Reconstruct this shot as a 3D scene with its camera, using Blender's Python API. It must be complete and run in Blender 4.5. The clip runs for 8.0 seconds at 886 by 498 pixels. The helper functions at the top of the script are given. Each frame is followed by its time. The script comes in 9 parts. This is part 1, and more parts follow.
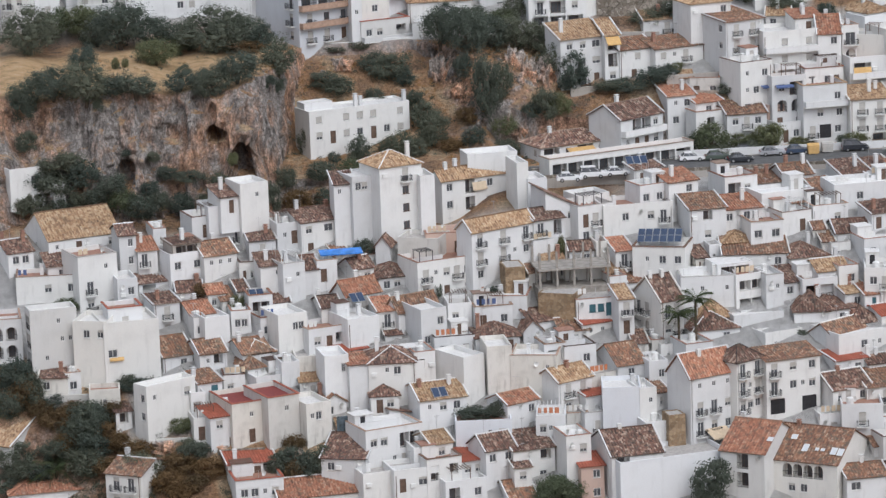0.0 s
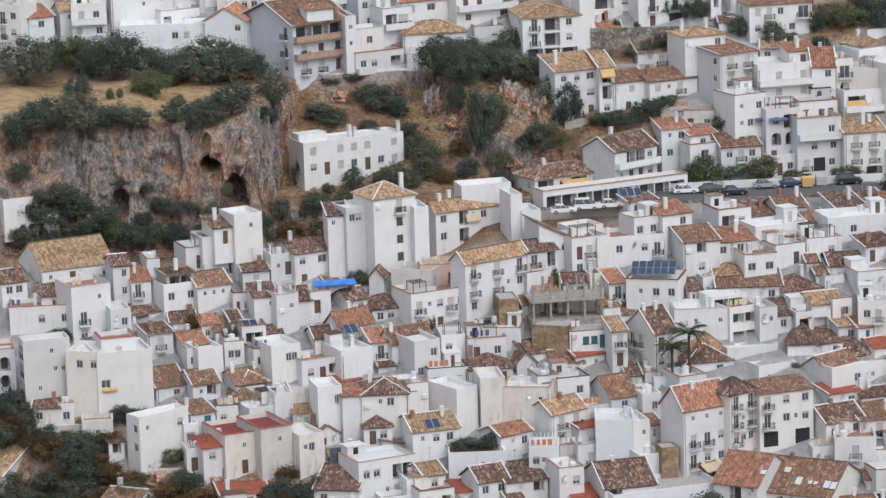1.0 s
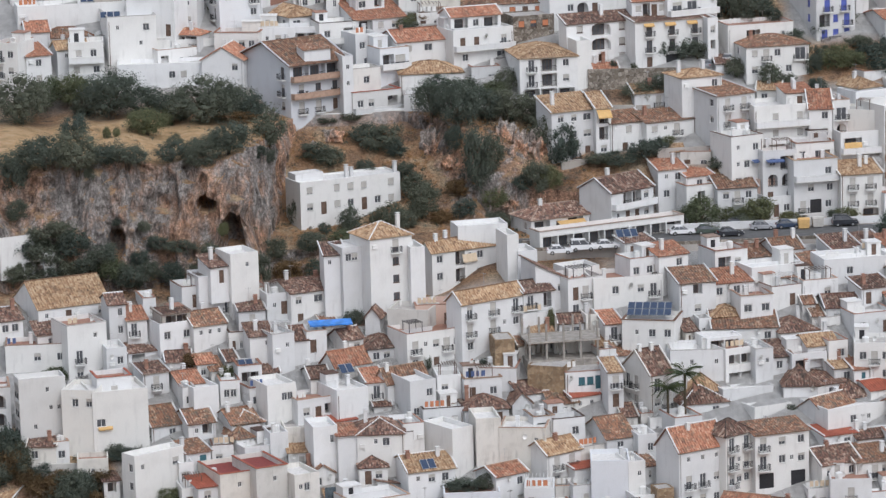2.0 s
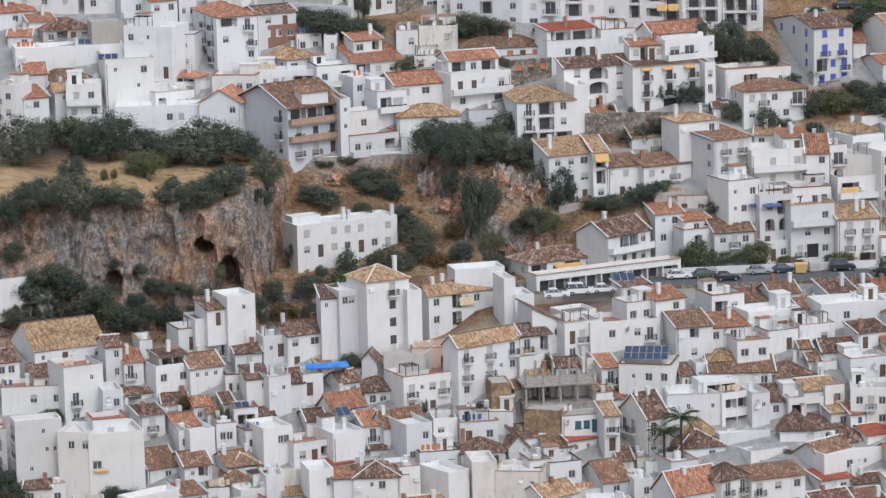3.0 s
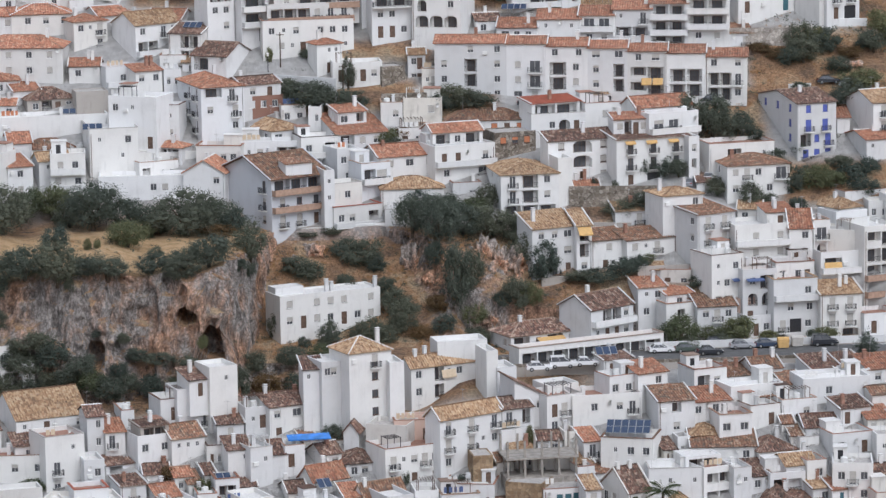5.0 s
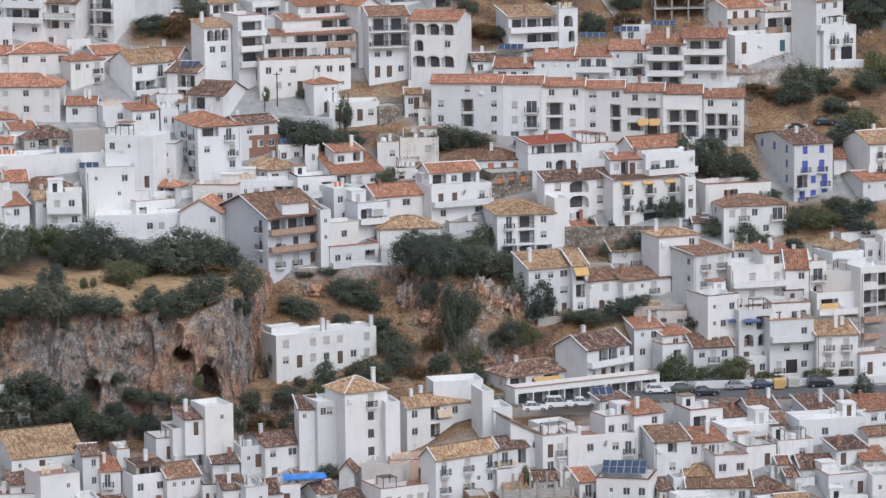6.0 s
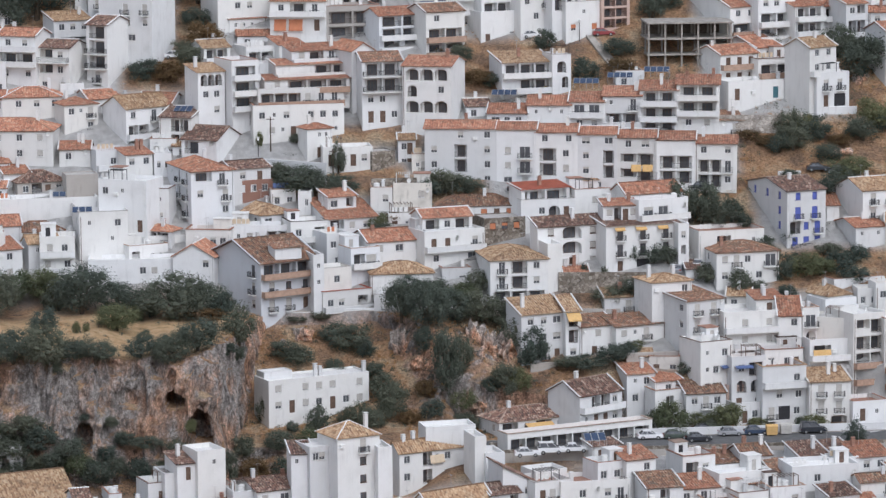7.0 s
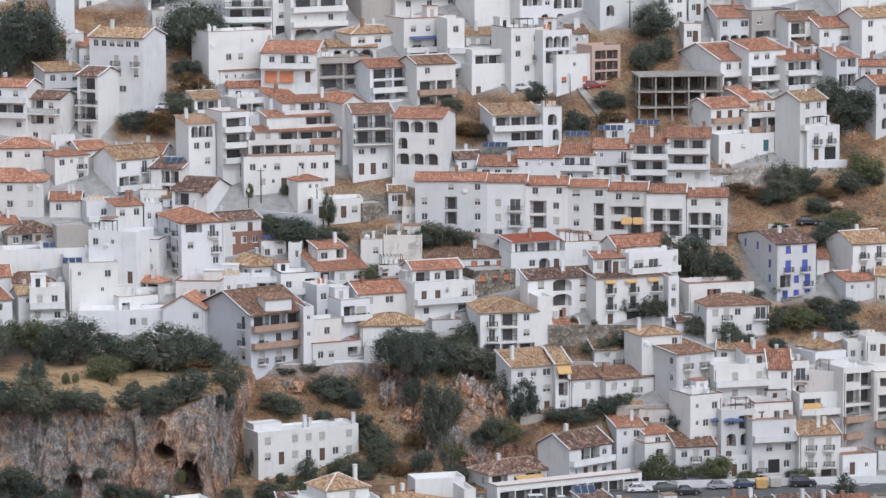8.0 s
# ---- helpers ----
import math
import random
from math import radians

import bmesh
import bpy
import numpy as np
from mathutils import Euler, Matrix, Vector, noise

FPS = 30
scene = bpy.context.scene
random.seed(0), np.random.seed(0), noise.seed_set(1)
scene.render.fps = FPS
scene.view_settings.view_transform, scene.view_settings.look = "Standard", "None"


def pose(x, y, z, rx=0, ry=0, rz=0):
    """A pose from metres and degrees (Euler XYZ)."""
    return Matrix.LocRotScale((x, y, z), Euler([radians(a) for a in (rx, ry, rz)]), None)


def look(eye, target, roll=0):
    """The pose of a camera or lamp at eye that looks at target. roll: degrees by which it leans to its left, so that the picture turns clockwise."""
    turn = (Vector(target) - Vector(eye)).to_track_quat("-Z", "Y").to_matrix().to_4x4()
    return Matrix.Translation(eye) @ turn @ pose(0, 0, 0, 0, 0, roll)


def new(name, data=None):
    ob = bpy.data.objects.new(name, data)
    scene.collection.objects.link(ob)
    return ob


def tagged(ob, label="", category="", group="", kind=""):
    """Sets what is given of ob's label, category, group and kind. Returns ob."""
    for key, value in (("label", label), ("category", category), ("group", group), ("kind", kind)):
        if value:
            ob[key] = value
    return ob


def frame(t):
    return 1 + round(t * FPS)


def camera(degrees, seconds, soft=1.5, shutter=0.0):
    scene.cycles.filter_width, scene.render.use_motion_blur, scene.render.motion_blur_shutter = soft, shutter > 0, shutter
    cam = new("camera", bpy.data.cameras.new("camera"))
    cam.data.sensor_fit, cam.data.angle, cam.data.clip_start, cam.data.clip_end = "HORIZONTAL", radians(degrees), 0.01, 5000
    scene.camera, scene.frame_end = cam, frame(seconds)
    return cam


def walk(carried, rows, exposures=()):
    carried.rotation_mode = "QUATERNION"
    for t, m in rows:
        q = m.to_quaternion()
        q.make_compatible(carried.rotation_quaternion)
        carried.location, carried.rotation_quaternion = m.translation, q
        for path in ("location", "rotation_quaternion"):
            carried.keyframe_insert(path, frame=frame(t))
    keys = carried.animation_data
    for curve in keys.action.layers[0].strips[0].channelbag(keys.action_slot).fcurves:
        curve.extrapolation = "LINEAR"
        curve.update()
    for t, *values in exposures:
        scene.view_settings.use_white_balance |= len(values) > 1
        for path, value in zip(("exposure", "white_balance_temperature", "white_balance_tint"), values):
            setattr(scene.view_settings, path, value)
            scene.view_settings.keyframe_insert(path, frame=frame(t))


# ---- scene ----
# ---------------------------------------------------------------- camera: stands still on a height across the valley and tilts up
cam = camera(13.0, 8.0, soft=1.4)
EYE = (0.0, 0.0, 160.0)
ROWS = [  # seconds, tilt, lean, turn
    (0.0, 77.4926, 1.9526, -0.433),
    (0.5, 77.7171, 1.7979, -0.4567),
    (1.0, 77.9565, 1.7167, -0.4765),
    (1.5, 78.2293, 1.5975, -0.485),
    (3.0, 79.1852, 1.2711, -0.4888),
    (3.5, 79.4367, 1.1759, -0.5211),
    (4.0, 79.6887, 1.0983, -0.5822),
    (4.5, 79.9647, 0.9519, -0.6355),
    (6.0, 80.833, 0.6232, -0.6827),
    (6.5, 81.1525, 0.5547, -0.714),
    (7.0, 81.5012, 0.4442, -0.7599),
    (7.5, 81.882, 0.3358, -0.8175),
    (8.0, 82.2691, 0.2355, -0.8769),
]
walk(cam, [(t, pose(*EYE, rx, ry, rz)) for t, rx, ry, rz in ROWS], exposures=((0.0, 0.0, 6350, 11), (8.0, -0.01, 6150, 12)))

# ---------------------------------------------------------------- overcast sky and a soft sun behind cloud
world = bpy.data.worlds.new("sky")
scene.world = world
world.use_nodes = True
sky = world.node_tree.nodes.new("ShaderNodeTexSky")
sky.sky_type, sky.sun_disc = "NISHITA", False
sky.sun_elevation, sky.sun_rotation = radians(48), radians(145)
sky.air_density, sky.dust_density = 1.0, 1.0
pale = world.node_tree.nodes.new("ShaderNodeHueSaturation")
pale.inputs["Saturation"].default_value = 0.34
world.node_tree.links.new(sky.outputs[0], pale.inputs["Color"])
background = world.node_tree.nodes["Background"]
world.node_tree.links.new(pale.outputs[0], background.inputs[0])
background.inputs[1].default_value = 0.215
sun = new("sun", bpy.data.lights.new("sun", "SUN"))
sun.data.energy, sun.data.angle, sun.data.color = 1.4, radians(35), (1.0, 0.99, 0.97)
sun.matrix_world = look((55, -120, 170), (0, 0, 0))


# ---------------------------------------------------------------- materials
def nodes_of(name):
    m = bpy.data.materials.new(name)
    m.use_nodes = True
    t = m.node_tree
    return m, t, t.nodes["Principled BSDF"]


def add(t, kind, **values):
    n = t.nodes.new(kind)
    for k, v in values.items():
        n.inputs[k.replace("_", " ")].default_value = v
    return n


def mix_rgb(t, fac, a, b, blend="MIX"):
    n = t.nodes.new("ShaderNodeMix")
    n.data_type, n.blend_type = "RGBA", blend
    for slot, v in ((0, fac), (6, a), (7, b)):
        if isinstance(v, bpy.types.NodeSocket):
            t.links.new(v, n.inputs[slot])
        else:
            n.inputs[slot].default_value = v
    return n.outputs[2]


def ramp(t, src, *stops):
    n = t.nodes.new("ShaderNodeValToRGB")
    e = n.color_ramp.elements
    while len(e) < len(stops):
        e.new(0.5)
    for el, (p, c) in zip(e, stops):
        el.position = p
        el.color = c if len(c) == 4 else (*c, 1)
    t.links.new(src, n.inputs[0])
    return n.outputs[0]


def grey(v):
    return (v, v, v, 1)


def noise_at(t, scale, detail=4.0, stretch=(1, 1, 1), coord="Object", rough=0.55):
    c = t.nodes.new("ShaderNodeTexCoord")
    mp = t.nodes.new("ShaderNodeMapping")
    mp.inputs["Scale"].default_value = stretch
    t.links.new(c.outputs[coord], mp.inputs[0])
    n = add(t, "ShaderNodeTexNoise", Scale=scale, Detail=detail, Roughness=rough)
    t.links.new(mp.outputs[0], n.inputs["Vector"])
    return n.outputs[0]


def noise_colour(t, scale):
    c = t.nodes.new("ShaderNodeTexCoord")
    n = add(t, "ShaderNodeTexNoise", Scale=scale, Detail=3.0)
    t.links.new(c.outputs["Object"], n.inputs["Vector"])
    return n.outputs["Color"]


def bump(t, b, src, strength, distance=0.02):
    n = add(t, "ShaderNodeBump", Strength=strength, Distance=distance)
    t.links.new(src, n.inputs["Height"])
    t.links.new(n.outputs[0], b.inputs["Normal"])


def plaster(name, colour, dirt=(0.36, 0.352, 0.338), amount=0.44):
    """Limewashed wall: house-to-house tint, broad stains, rain streaks, fine grain."""
    m, t, b = nodes_of(name)
    info = t.nodes.new("ShaderNodeObjectInfo")
    tint = ramp(t, info.outputs["Random"], (0.0, tuple(c * 0.82 for c in colour)), (0.35, tuple(c * 0.97 for c in colour)), (0.7, (colour[0] * 1.0, colour[1] * 0.985, colour[2] * 0.95)), (1.0, tuple(min(0.9, c * 1.04) for c in colour)))
    streak = ramp(t, noise_at(t, 0.8, 6, (1.6, 1.6, 0.3)), (0.55, grey(0)), (0.85, grey(0.8)))
    patch = ramp(t, noise_at(t, 0.32, 6), (0.5, grey(0)), (0.75, grey(1)))
    both = mix_rgb(t, 0.5, streak, patch, "ADD")
    scaled = mix_rgb(t, 1.0, both, grey(amount), "MULTIPLY")
    col = mix_rgb(t, scaled, tint, (*dirt, 1))
    fine = ramp(t, noise_at(t, 6.0, 3), (0.3, grey(0.94)), (0.7, grey(1)))
    t.links.new(mix_rgb(t, 1.0, col, fine, "MULTIPLY"), b.inputs["Base Color"])
    b.inputs["Roughness"].default_value = 0.9
    bump(t, b, noise_at(t, 9.0, 4), 0.35, 0.03)
    return m


def tiles(name, *stops, lichen=0.36):
    """Clay barrel tiles: a colour for each tile by its row and column, with moss and soot in patches."""
    m, t, b = nodes_of(name)
    uv = t.nodes.new("ShaderNodeTexCoord")
    sep = t.nodes.new("ShaderNodeSeparateXYZ")
    t.links.new(uv.outputs["UV"], sep.inputs[0])
    info = t.nodes.new("ShaderNodeObjectInfo")

    def cell(axis, step):
        d = t.nodes.new("ShaderNodeMath")
        d.operation, d.inputs[1].default_value = "DIVIDE", step
        t.links.new(sep.outputs[axis], d.inputs[0])
        fl = t.nodes.new("ShaderNodeMath")
        fl.operation = "FLOOR"
        t.links.new(d.outputs[0], fl.inputs[0])
        return fl.outputs[0], d.outputs[0]

    def dice(x_step, y_step):
        comb = t.nodes.new("ShaderNodeCombineXYZ")
        t.links.new(cell("X", x_step)[0], comb.inputs[0])
        t.links.new(cell("Y", y_step)[0], comb.inputs[1])
        t.links.new(info.outputs["Random"], comb.inputs[2])
        white = t.nodes.new("ShaderNodeTexWhiteNoise")
        t.links.new(comb.outputs[0], white.inputs["Vector"])
        return white.outputs["Value"]

    total = None
    for src, weight in ((dice(0.26, 0.42), 0.50), (dice(0.52, 0.84), 0.22), (noise_at(t, 0.5, 5), 0.36)):
        f = t.nodes.new("ShaderNodeMath")
        f.operation, f.inputs[1].default_value = "MULTIPLY_ADD", weight
        t.links.new(src, f.inputs[0])
        if total:
            t.links.new(total, f.inputs[2])
        else:
            f.inputs[2].default_value = 0.0
        total = f.outputs[0]
    col = ramp(t, total, *stops)
    rows = cell("Y", 0.42)[1]
    # shade where each row overlaps the next, painted as a darker strip
    fr = t.nodes.new("ShaderNodeMath")
    fr.operation = "FRACT"
    t.links.new(rows, fr.inputs[0])
    lap_shade = ramp(t, fr.outputs[0], (0.0, grey(0.82)), (0.1, grey(1.0)), (1.0, grey(1.0)))
    col = mix_rgb(t, 1.0, col, lap_shade, "MULTIPLY")
    moss = ramp(t, noise_at(t, 1.1, 8, rough=0.7), (0.48, grey(0)), (0.62, grey(lichen * 1.6)))
    col = mix_rgb(t, moss, col, (0.13, 0.11, 0.085, 1))
    tone = ramp(t, info.outputs["Random"], (0.0, grey(0.78)), (1.0, grey(1.12)))
    t.links.new(mix_rgb(t, 1.0, col, tone, "MULTIPLY"), b.inputs["Base Color"])
    b.inputs["Roughness"].default_value = 0.85
    bump(t, b, noise_at(t, 12.0, 3), 0.4, 0.03)
    return m


def plain(name, colour, rough=0.7, metal=0.0, vary=0.12, scale=2.0):
    m, t, b = nodes_of(name)
    n = ramp(t, noise_at(t, scale, 5), (0.3, tuple(c * (1 - vary) for c in colour)), (0.7, tuple(min(1, c * (1 + vary)) for c in colour)))
    t.links.new(n, b.inputs["Base Color"])
    b.inputs["Roughness"].default_value = rough
    b.inputs["Metallic"].default_value = metal
    bump(t, b, noise_at(t, scale * 6, 3), 0.25, 0.02)
    return m


def leafy(name, dark, light):
    m, t, b = nodes_of(name)
    geo = t.nodes.new("ShaderNodeNewGeometry")
    info = t.nodes.new("ShaderNodeObjectInfo")
    each = ramp(t, geo.outputs["Random Per Island"], (0.0, dark), (0.8, light), (1.0, tuple(c * 1.08 for c in light)))
    tone = ramp(t, info.outputs["Random"], (0.0, (0.75, 0.8, 0.8, 1)), (1.0, (1.2, 1.1, 0.95, 1)))
    t.links.new(mix_rgb(t, 1.0, each, tone, "MULTIPLY"), b.inputs["Base Color"])
    b.inputs["Roughness"].default_value = 0.8
    b.inputs["Specular IOR Level"].default_value = 0.12
    # light that passes through the leaves
    thin = t.nodes.new("ShaderNodeBsdfTranslucent")
    both = t.nodes.new("ShaderNodeMixShader")
    both.inputs[0].default_value = 0.4
    t.links.new(b.inputs["Base Color"].links[0].from_socket, thin.inputs["Color"])
    t.links.new(b.outputs[0], both.inputs[1])
    t.links.new(thin.outputs[0], both.inputs[2])
    for node in t.nodes:
        if node.type == "OUTPUT_MATERIAL":
            t.links.new(both.outputs[0], node.inputs["Surface"])
    return m


def rubble(name, dark, light, joint):
    """Random rubble: stones of many sizes in recessed joints."""
    m, t, b = nodes_of(name)
    c = t.nodes.new("ShaderNodeTexCoord")
    warp = mix_rgb(t, 0.25, c.outputs["Object"], noise_colour(t, 1.2), "ADD")
    cells = add(t, "ShaderNodeTexVoronoi", Scale=1.9)
    edges = add(t, "ShaderNodeTexVoronoi", Scale=1.9)
    edges.feature = "DISTANCE_TO_EDGE"
    t.links.new(warp, cells.inputs["Vector"])
    t.links.new(warp, edges.inputs["Vector"])
    sep = t.nodes.new("ShaderNodeSeparateColor")
    t.links.new(cells.outputs["Color"], sep.inputs[0])
    stone = ramp(t, sep.outputs[0], (0.0, dark), (0.6, tuple((p + q) / 2 for p, q in zip(dark, light))), (1.0, light))
    gap = ramp(t, edges.outputs["Distance"], (0.0, grey(0)), (0.07, grey(1)))
    col = mix_rgb(t, gap, (*joint, 1), stone)
    stain = ramp(t, noise_at(t, 0.35, 5), (0.35, grey(0.65)), (0.65, grey(1.1)))
    t.links.new(mix_rgb(t, 1.0, col, stain, "MULTIPLY"), b.inputs["Base Color"])
    b.inputs["Roughness"].default_value = 0.95
    bump(t, b, gap, 0.8, 0.08)
    return m


def limestone(t, more):
    """Weathered grey limestone, streaked and pitted, with rust-brown stains."""
    streaky = noise_at(t, 0.62, 12, (1.5, 1.5, 0.5), rough=0.8)
    rock = ramp(t, streaky, (0.34, (0.15, 0.126, 0.114)), (0.43, (0.275, 0.242, 0.223)), (0.50, (0.40, 0.36, 0.335)), (0.56, (0.58, 0.54, 0.51)), (0.63, (0.365, 0.32, 0.29)), (0.75, (0.56, 0.52, 0.49)))
    fleck = ramp(t, noise_at(t, 2.4, 8, (1, 1, 0.8), rough=0.85), (0.38, grey(0.45)), (0.5, grey(1.0)), (0.64, grey(1.5)))
    pits = ramp(t, noise_at(t, 0.5, 9, (1, 1, 0.5), rough=0.7), (0.36, grey(0.45)), (0.45, grey(1.0)))
    rock = mix_rgb(t, 1.0, rock, mix_rgb(t, 1.0, fleck, pits, "MULTIPLY"), "MULTIPLY")
    crack = add(t, "ShaderNodeTexVoronoi", Scale=1.3)
    crack.feature = "DISTANCE_TO_EDGE"
    gap = ramp(t, crack.outputs["Distance"], (0.0, grey(0.35)), (0.14, grey(1.0)))
    c = t.nodes.new("ShaderNodeTexCoord")
    warp = mix_rgb(t, 0.35, c.outputs["Object"], noise_colour(t, 0.7), "ADD")
    t.links.new(warp, crack.inputs["Vector"])
    rock = mix_rgb(t, 0.5, rock, gap, "MULTIPLY")
    rust = ramp(t, noise_at(t, 0.11, 10, (1.2, 1.2, 0.55), rough=0.68), (0.44 - more, grey(0)), (0.56 - more, grey(1)))
    return mix_rgb(t, rust, rock, mix_rgb(t, 1.0, rock, (1.42, 0.95, 0.69, 1), "MULTIPLY"))


def crag(name):
    m, t, b = nodes_of(name)
    t.links.new(mix_rgb(t, 1.0, limestone(t, -0.05), (1.25, 1.2, 1.15, 1), "MULTIPLY"), b.inputs["Base Color"])
    b.inputs["Roughness"].default_value = 0.95
    bump(t, b, noise_at(t, 1.1, 12, (1.4, 1.4, 0.5), rough=0.8), 1.0, 0.8)
    return m


def rocky():
    """Hillside: paved and limewashed between the houses, dry grass and red earth on the banks, grey limestone where it is steep."""
    m, t, b = nodes_of("hillside")
    geo = t.nodes.new("ShaderNodeNewGeometry")
    sep = t.nodes.new("ShaderNodeSeparateXYZ")
    t.links.new(geo.outputs["True Normal"], sep.inputs[0])
    steep = ramp(t, sep.outputs["Z"], (0.6, grey(1)), (0.82, grey(0)))
    patch = noise_at(t, 0.16, 8)
    grass = ramp(t, patch, (0.28, (0.17, 0.115, 0.08)), (0.4, (0.32, 0.20, 0.125)), (0.5, (0.47, 0.275, 0.15)), (0.6, (0.56, 0.41, 0.26)), (0.74, (0.26, 0.21, 0.155)))
    clod = ramp(t, noise_at(t, 2.2, 9, rough=0.85), (0.38, grey(0.32)), (0.5, grey(0.95)), (0.64, grey(1.5)))
    grass = mix_rgb(t, 1.0, grass, clod, "MULTIPLY")
    rock = limestone(t, 0.0)
    col = mix_rgb(t, steep, grass, rock)
    straw = t.nodes.new("ShaderNodeAttribute")
    straw.attribute_name = "straw"
    hay = ramp(t, noise_at(t, 0.5, 8, rough=0.7), (0.3, (0.42, 0.27, 0.14)), (0.5, (0.72, 0.475, 0.25)), (0.7, (0.80, 0.60, 0.37)))
    col = mix_rgb(t, straw.outputs["Fac"], col, hay)
    paved = t.nodes.new("ShaderNodeAttribute")
    paved.attribute_name = "paved"
    stone = ramp(t, noise_at(t, 0.7, 6), (0.3, (0.48, 0.47, 0.455)), (0.7, (0.66, 0.65, 0.635)))
    col = mix_rgb(t, paved.outputs["Fac"], col, stone)
    t.links.new(col, b.inputs["Base Color"])
    b.inputs["Roughness"].default_value = 0.95
    bump(t, b, noise_at(t, 1.1, 12, (1.4, 1.4, 0.5), rough=0.8), 1.0, 1.2)
    return m


WHITE = plaster("white_limewash", (0.745, 0.747, 0.745))
WARM = plaster("warm_white_plaster", (0.73, 0.722, 0.70))
CREAM = plaster("cream_plaster", (0.72, 0.66, 0.54))
BLUISH = plaster("bluish_white_paint", (0.73, 0.75, 0.785), amount=0.3)
DIRTY = plaster("weathered_white_plaster", (0.70, 0.68, 0.64), (0.22, 0.2, 0.17), 0.8)
GREYW = plaster("bare_cement_render", (0.42, 0.39, 0.36), (0.24, 0.22, 0.2), 0.6)
OCHRE = rubble("ochre_rubble_wall", (0.26, 0.17, 0.10), (0.48, 0.35, 0.22), (0.30, 0.23, 0.16))
BRICK = plaster("red_brick_wall", (0.33, 0.18, 0.135), (0.22, 0.12, 0.09), 0.6)
STONE = rubble("rough_stone_wall", (0.16, 0.13, 0.10), (0.46, 0.41, 0.35), (0.12, 0.10, 0.08))
PALE_STONE = rubble("pale_rubble_wall", (0.34, 0.30, 0.26), (0.66, 0.61, 0.55), (0.22, 0.18, 0.15))
PINK = plaster("pale_pink_plaster", (0.60, 0.44, 0.37), amount=0.3)
WALLS = {"w": WHITE, "a": WARM, "c": CREAM, "b": BLUISH, "d": DIRTY, "g": GREYW, "o": OCHRE, "r": BRICK, "s": STONE, "p": PINK}
T_ORANGE = tiles("orange_clay_tiles", (0.15, (0.18, 0.08, 0.052)), (0.42, (0.37, 0.16, 0.098)), (0.65, (0.47, 0.22, 0.135)), (0.9, (0.56, 0.37, 0.26)))
T_BROWN = tiles("brown_clay_tiles", (0.18, (0.05, 0.033, 0.029)), (0.42, (0.125, 0.07, 0.054)), (0.62, (0.215, 0.112, 0.08)), (0.85, (0.45, 0.34, 0.27)))
T_OCHRE = tiles("straw_coloured_old_tiles", (0.15, (0.15, 0.085, 0.05)), (0.42, (0.33, 0.20, 0.115)), (0.65, (0.46, 0.31, 0.185)), (0.9, (0.58, 0.45, 0.31)), lichen=0.2)
T_RED = plain("smooth_red_tiles", (0.34, 0.10, 0.06), 0.7, vary=0.25, scale=1.2)
T_MIX = tiles("mottled_old_tiles", (0.15, (0.10, 0.06, 0.045)), (0.4, (0.22, 0.115, 0.075)), (0.62, (0.32, 0.16, 0.095)), (0.9, (0.5, 0.38, 0.28)), lichen=0.6)
TILES = {"o": T_ORANGE, "b": T_BROWN, "y": T_OCHRE, "r": T_RED, "m": T_MIX}
TERRACE = plain("terracotta_terrace", (0.33, 0.185, 0.135), 0.85, vary=0.25)
RAILT = plain("tan_balcony_parapet", (0.40, 0.27, 0.20), 0.85, vary=0.2)
# earth brown kept dark, to stand for the shaded inside of the concrete frames
DARK_BACK = plain("dark_earth_backing", (0.13, 0.105, 0.085), 0.95, vary=0.4)
TERR_GREY = plain("grey_flat_roof", (0.42, 0.40, 0.38), 0.9, vary=0.2)
TERR_WHITE = plain("white_flat_roof", (0.68, 0.67, 0.65), 0.9, vary=0.12)
TERRS = {"r": plain("dark_red_terrace", (0.22, 0.045, 0.04), 0.7, vary=0.2), "t": TERRACE, "g": TERR_GREY, "w": TERR_WHITE}
GLASS = plain("dark_window_glass", (0.10, 0.105, 0.115), 0.2, vary=0.35, scale=0.6)
SHUT_GREY = plain("grey_roller_blind", (0.45, 0.43, 0.40), 0.7)
SHUT_TAN = plain("tan_roller_blind", (0.52, 0.40, 0.28), 0.7)
WOOD = plain("brown_door_wood", (0.125, 0.078, 0.055), 0.6, vary=0.3)
BLUE = plain("blue_paint", (0.09, 0.12, 0.40), 0.5)
TEAL = plain("teal_shutters", (0.05, 0.14, 0.17), 0.5)
FRAME_W = plain("white_frame_paint", (0.72, 0.72, 0.70), 0.5)
FRAME_B = plain("brown_frame_paint", (0.12, 0.07, 0.05), 0.5)
IRON = plain("black_iron", (0.055, 0.055, 0.06), 0.5, 0.6)
RAILW = plain("white_rail_paint", (0.7, 0.7, 0.69), 0.6)
CONCRETE = plain("raw_concrete", (0.31, 0.285, 0.255), 0.9, vary=0.3, scale=1.0)
ASPHALT = plain("asphalt", (0.10, 0.10, 0.10), 0.9, vary=0.25, scale=0.8)
AWN_Y = plain("yellow_awning", (0.58, 0.37, 0.15), 0.8)
AWN_C = plain("cream_awning", (0.62, 0.50, 0.36), 0.8)
AWN_B = plain("blue_tarpaulin", (0.05, 0.22, 0.62), 0.45, vary=0.35, scale=0.7)
AWN_R = plain("orange_blind", (0.52, 0.20, 0.10), 0.7)
AWN_D = plain("dark_blue_awning", (0.08, 0.12, 0.25), 0.7)
NET = plain("debris_net_cloth", (0.10, 0.13, 0.15), 0.9, vary=0.5, scale=1.5)
SKYGLASS = plain("pale_skylight_glass", (0.62, 0.64, 0.66), 0.15, vary=0.05)
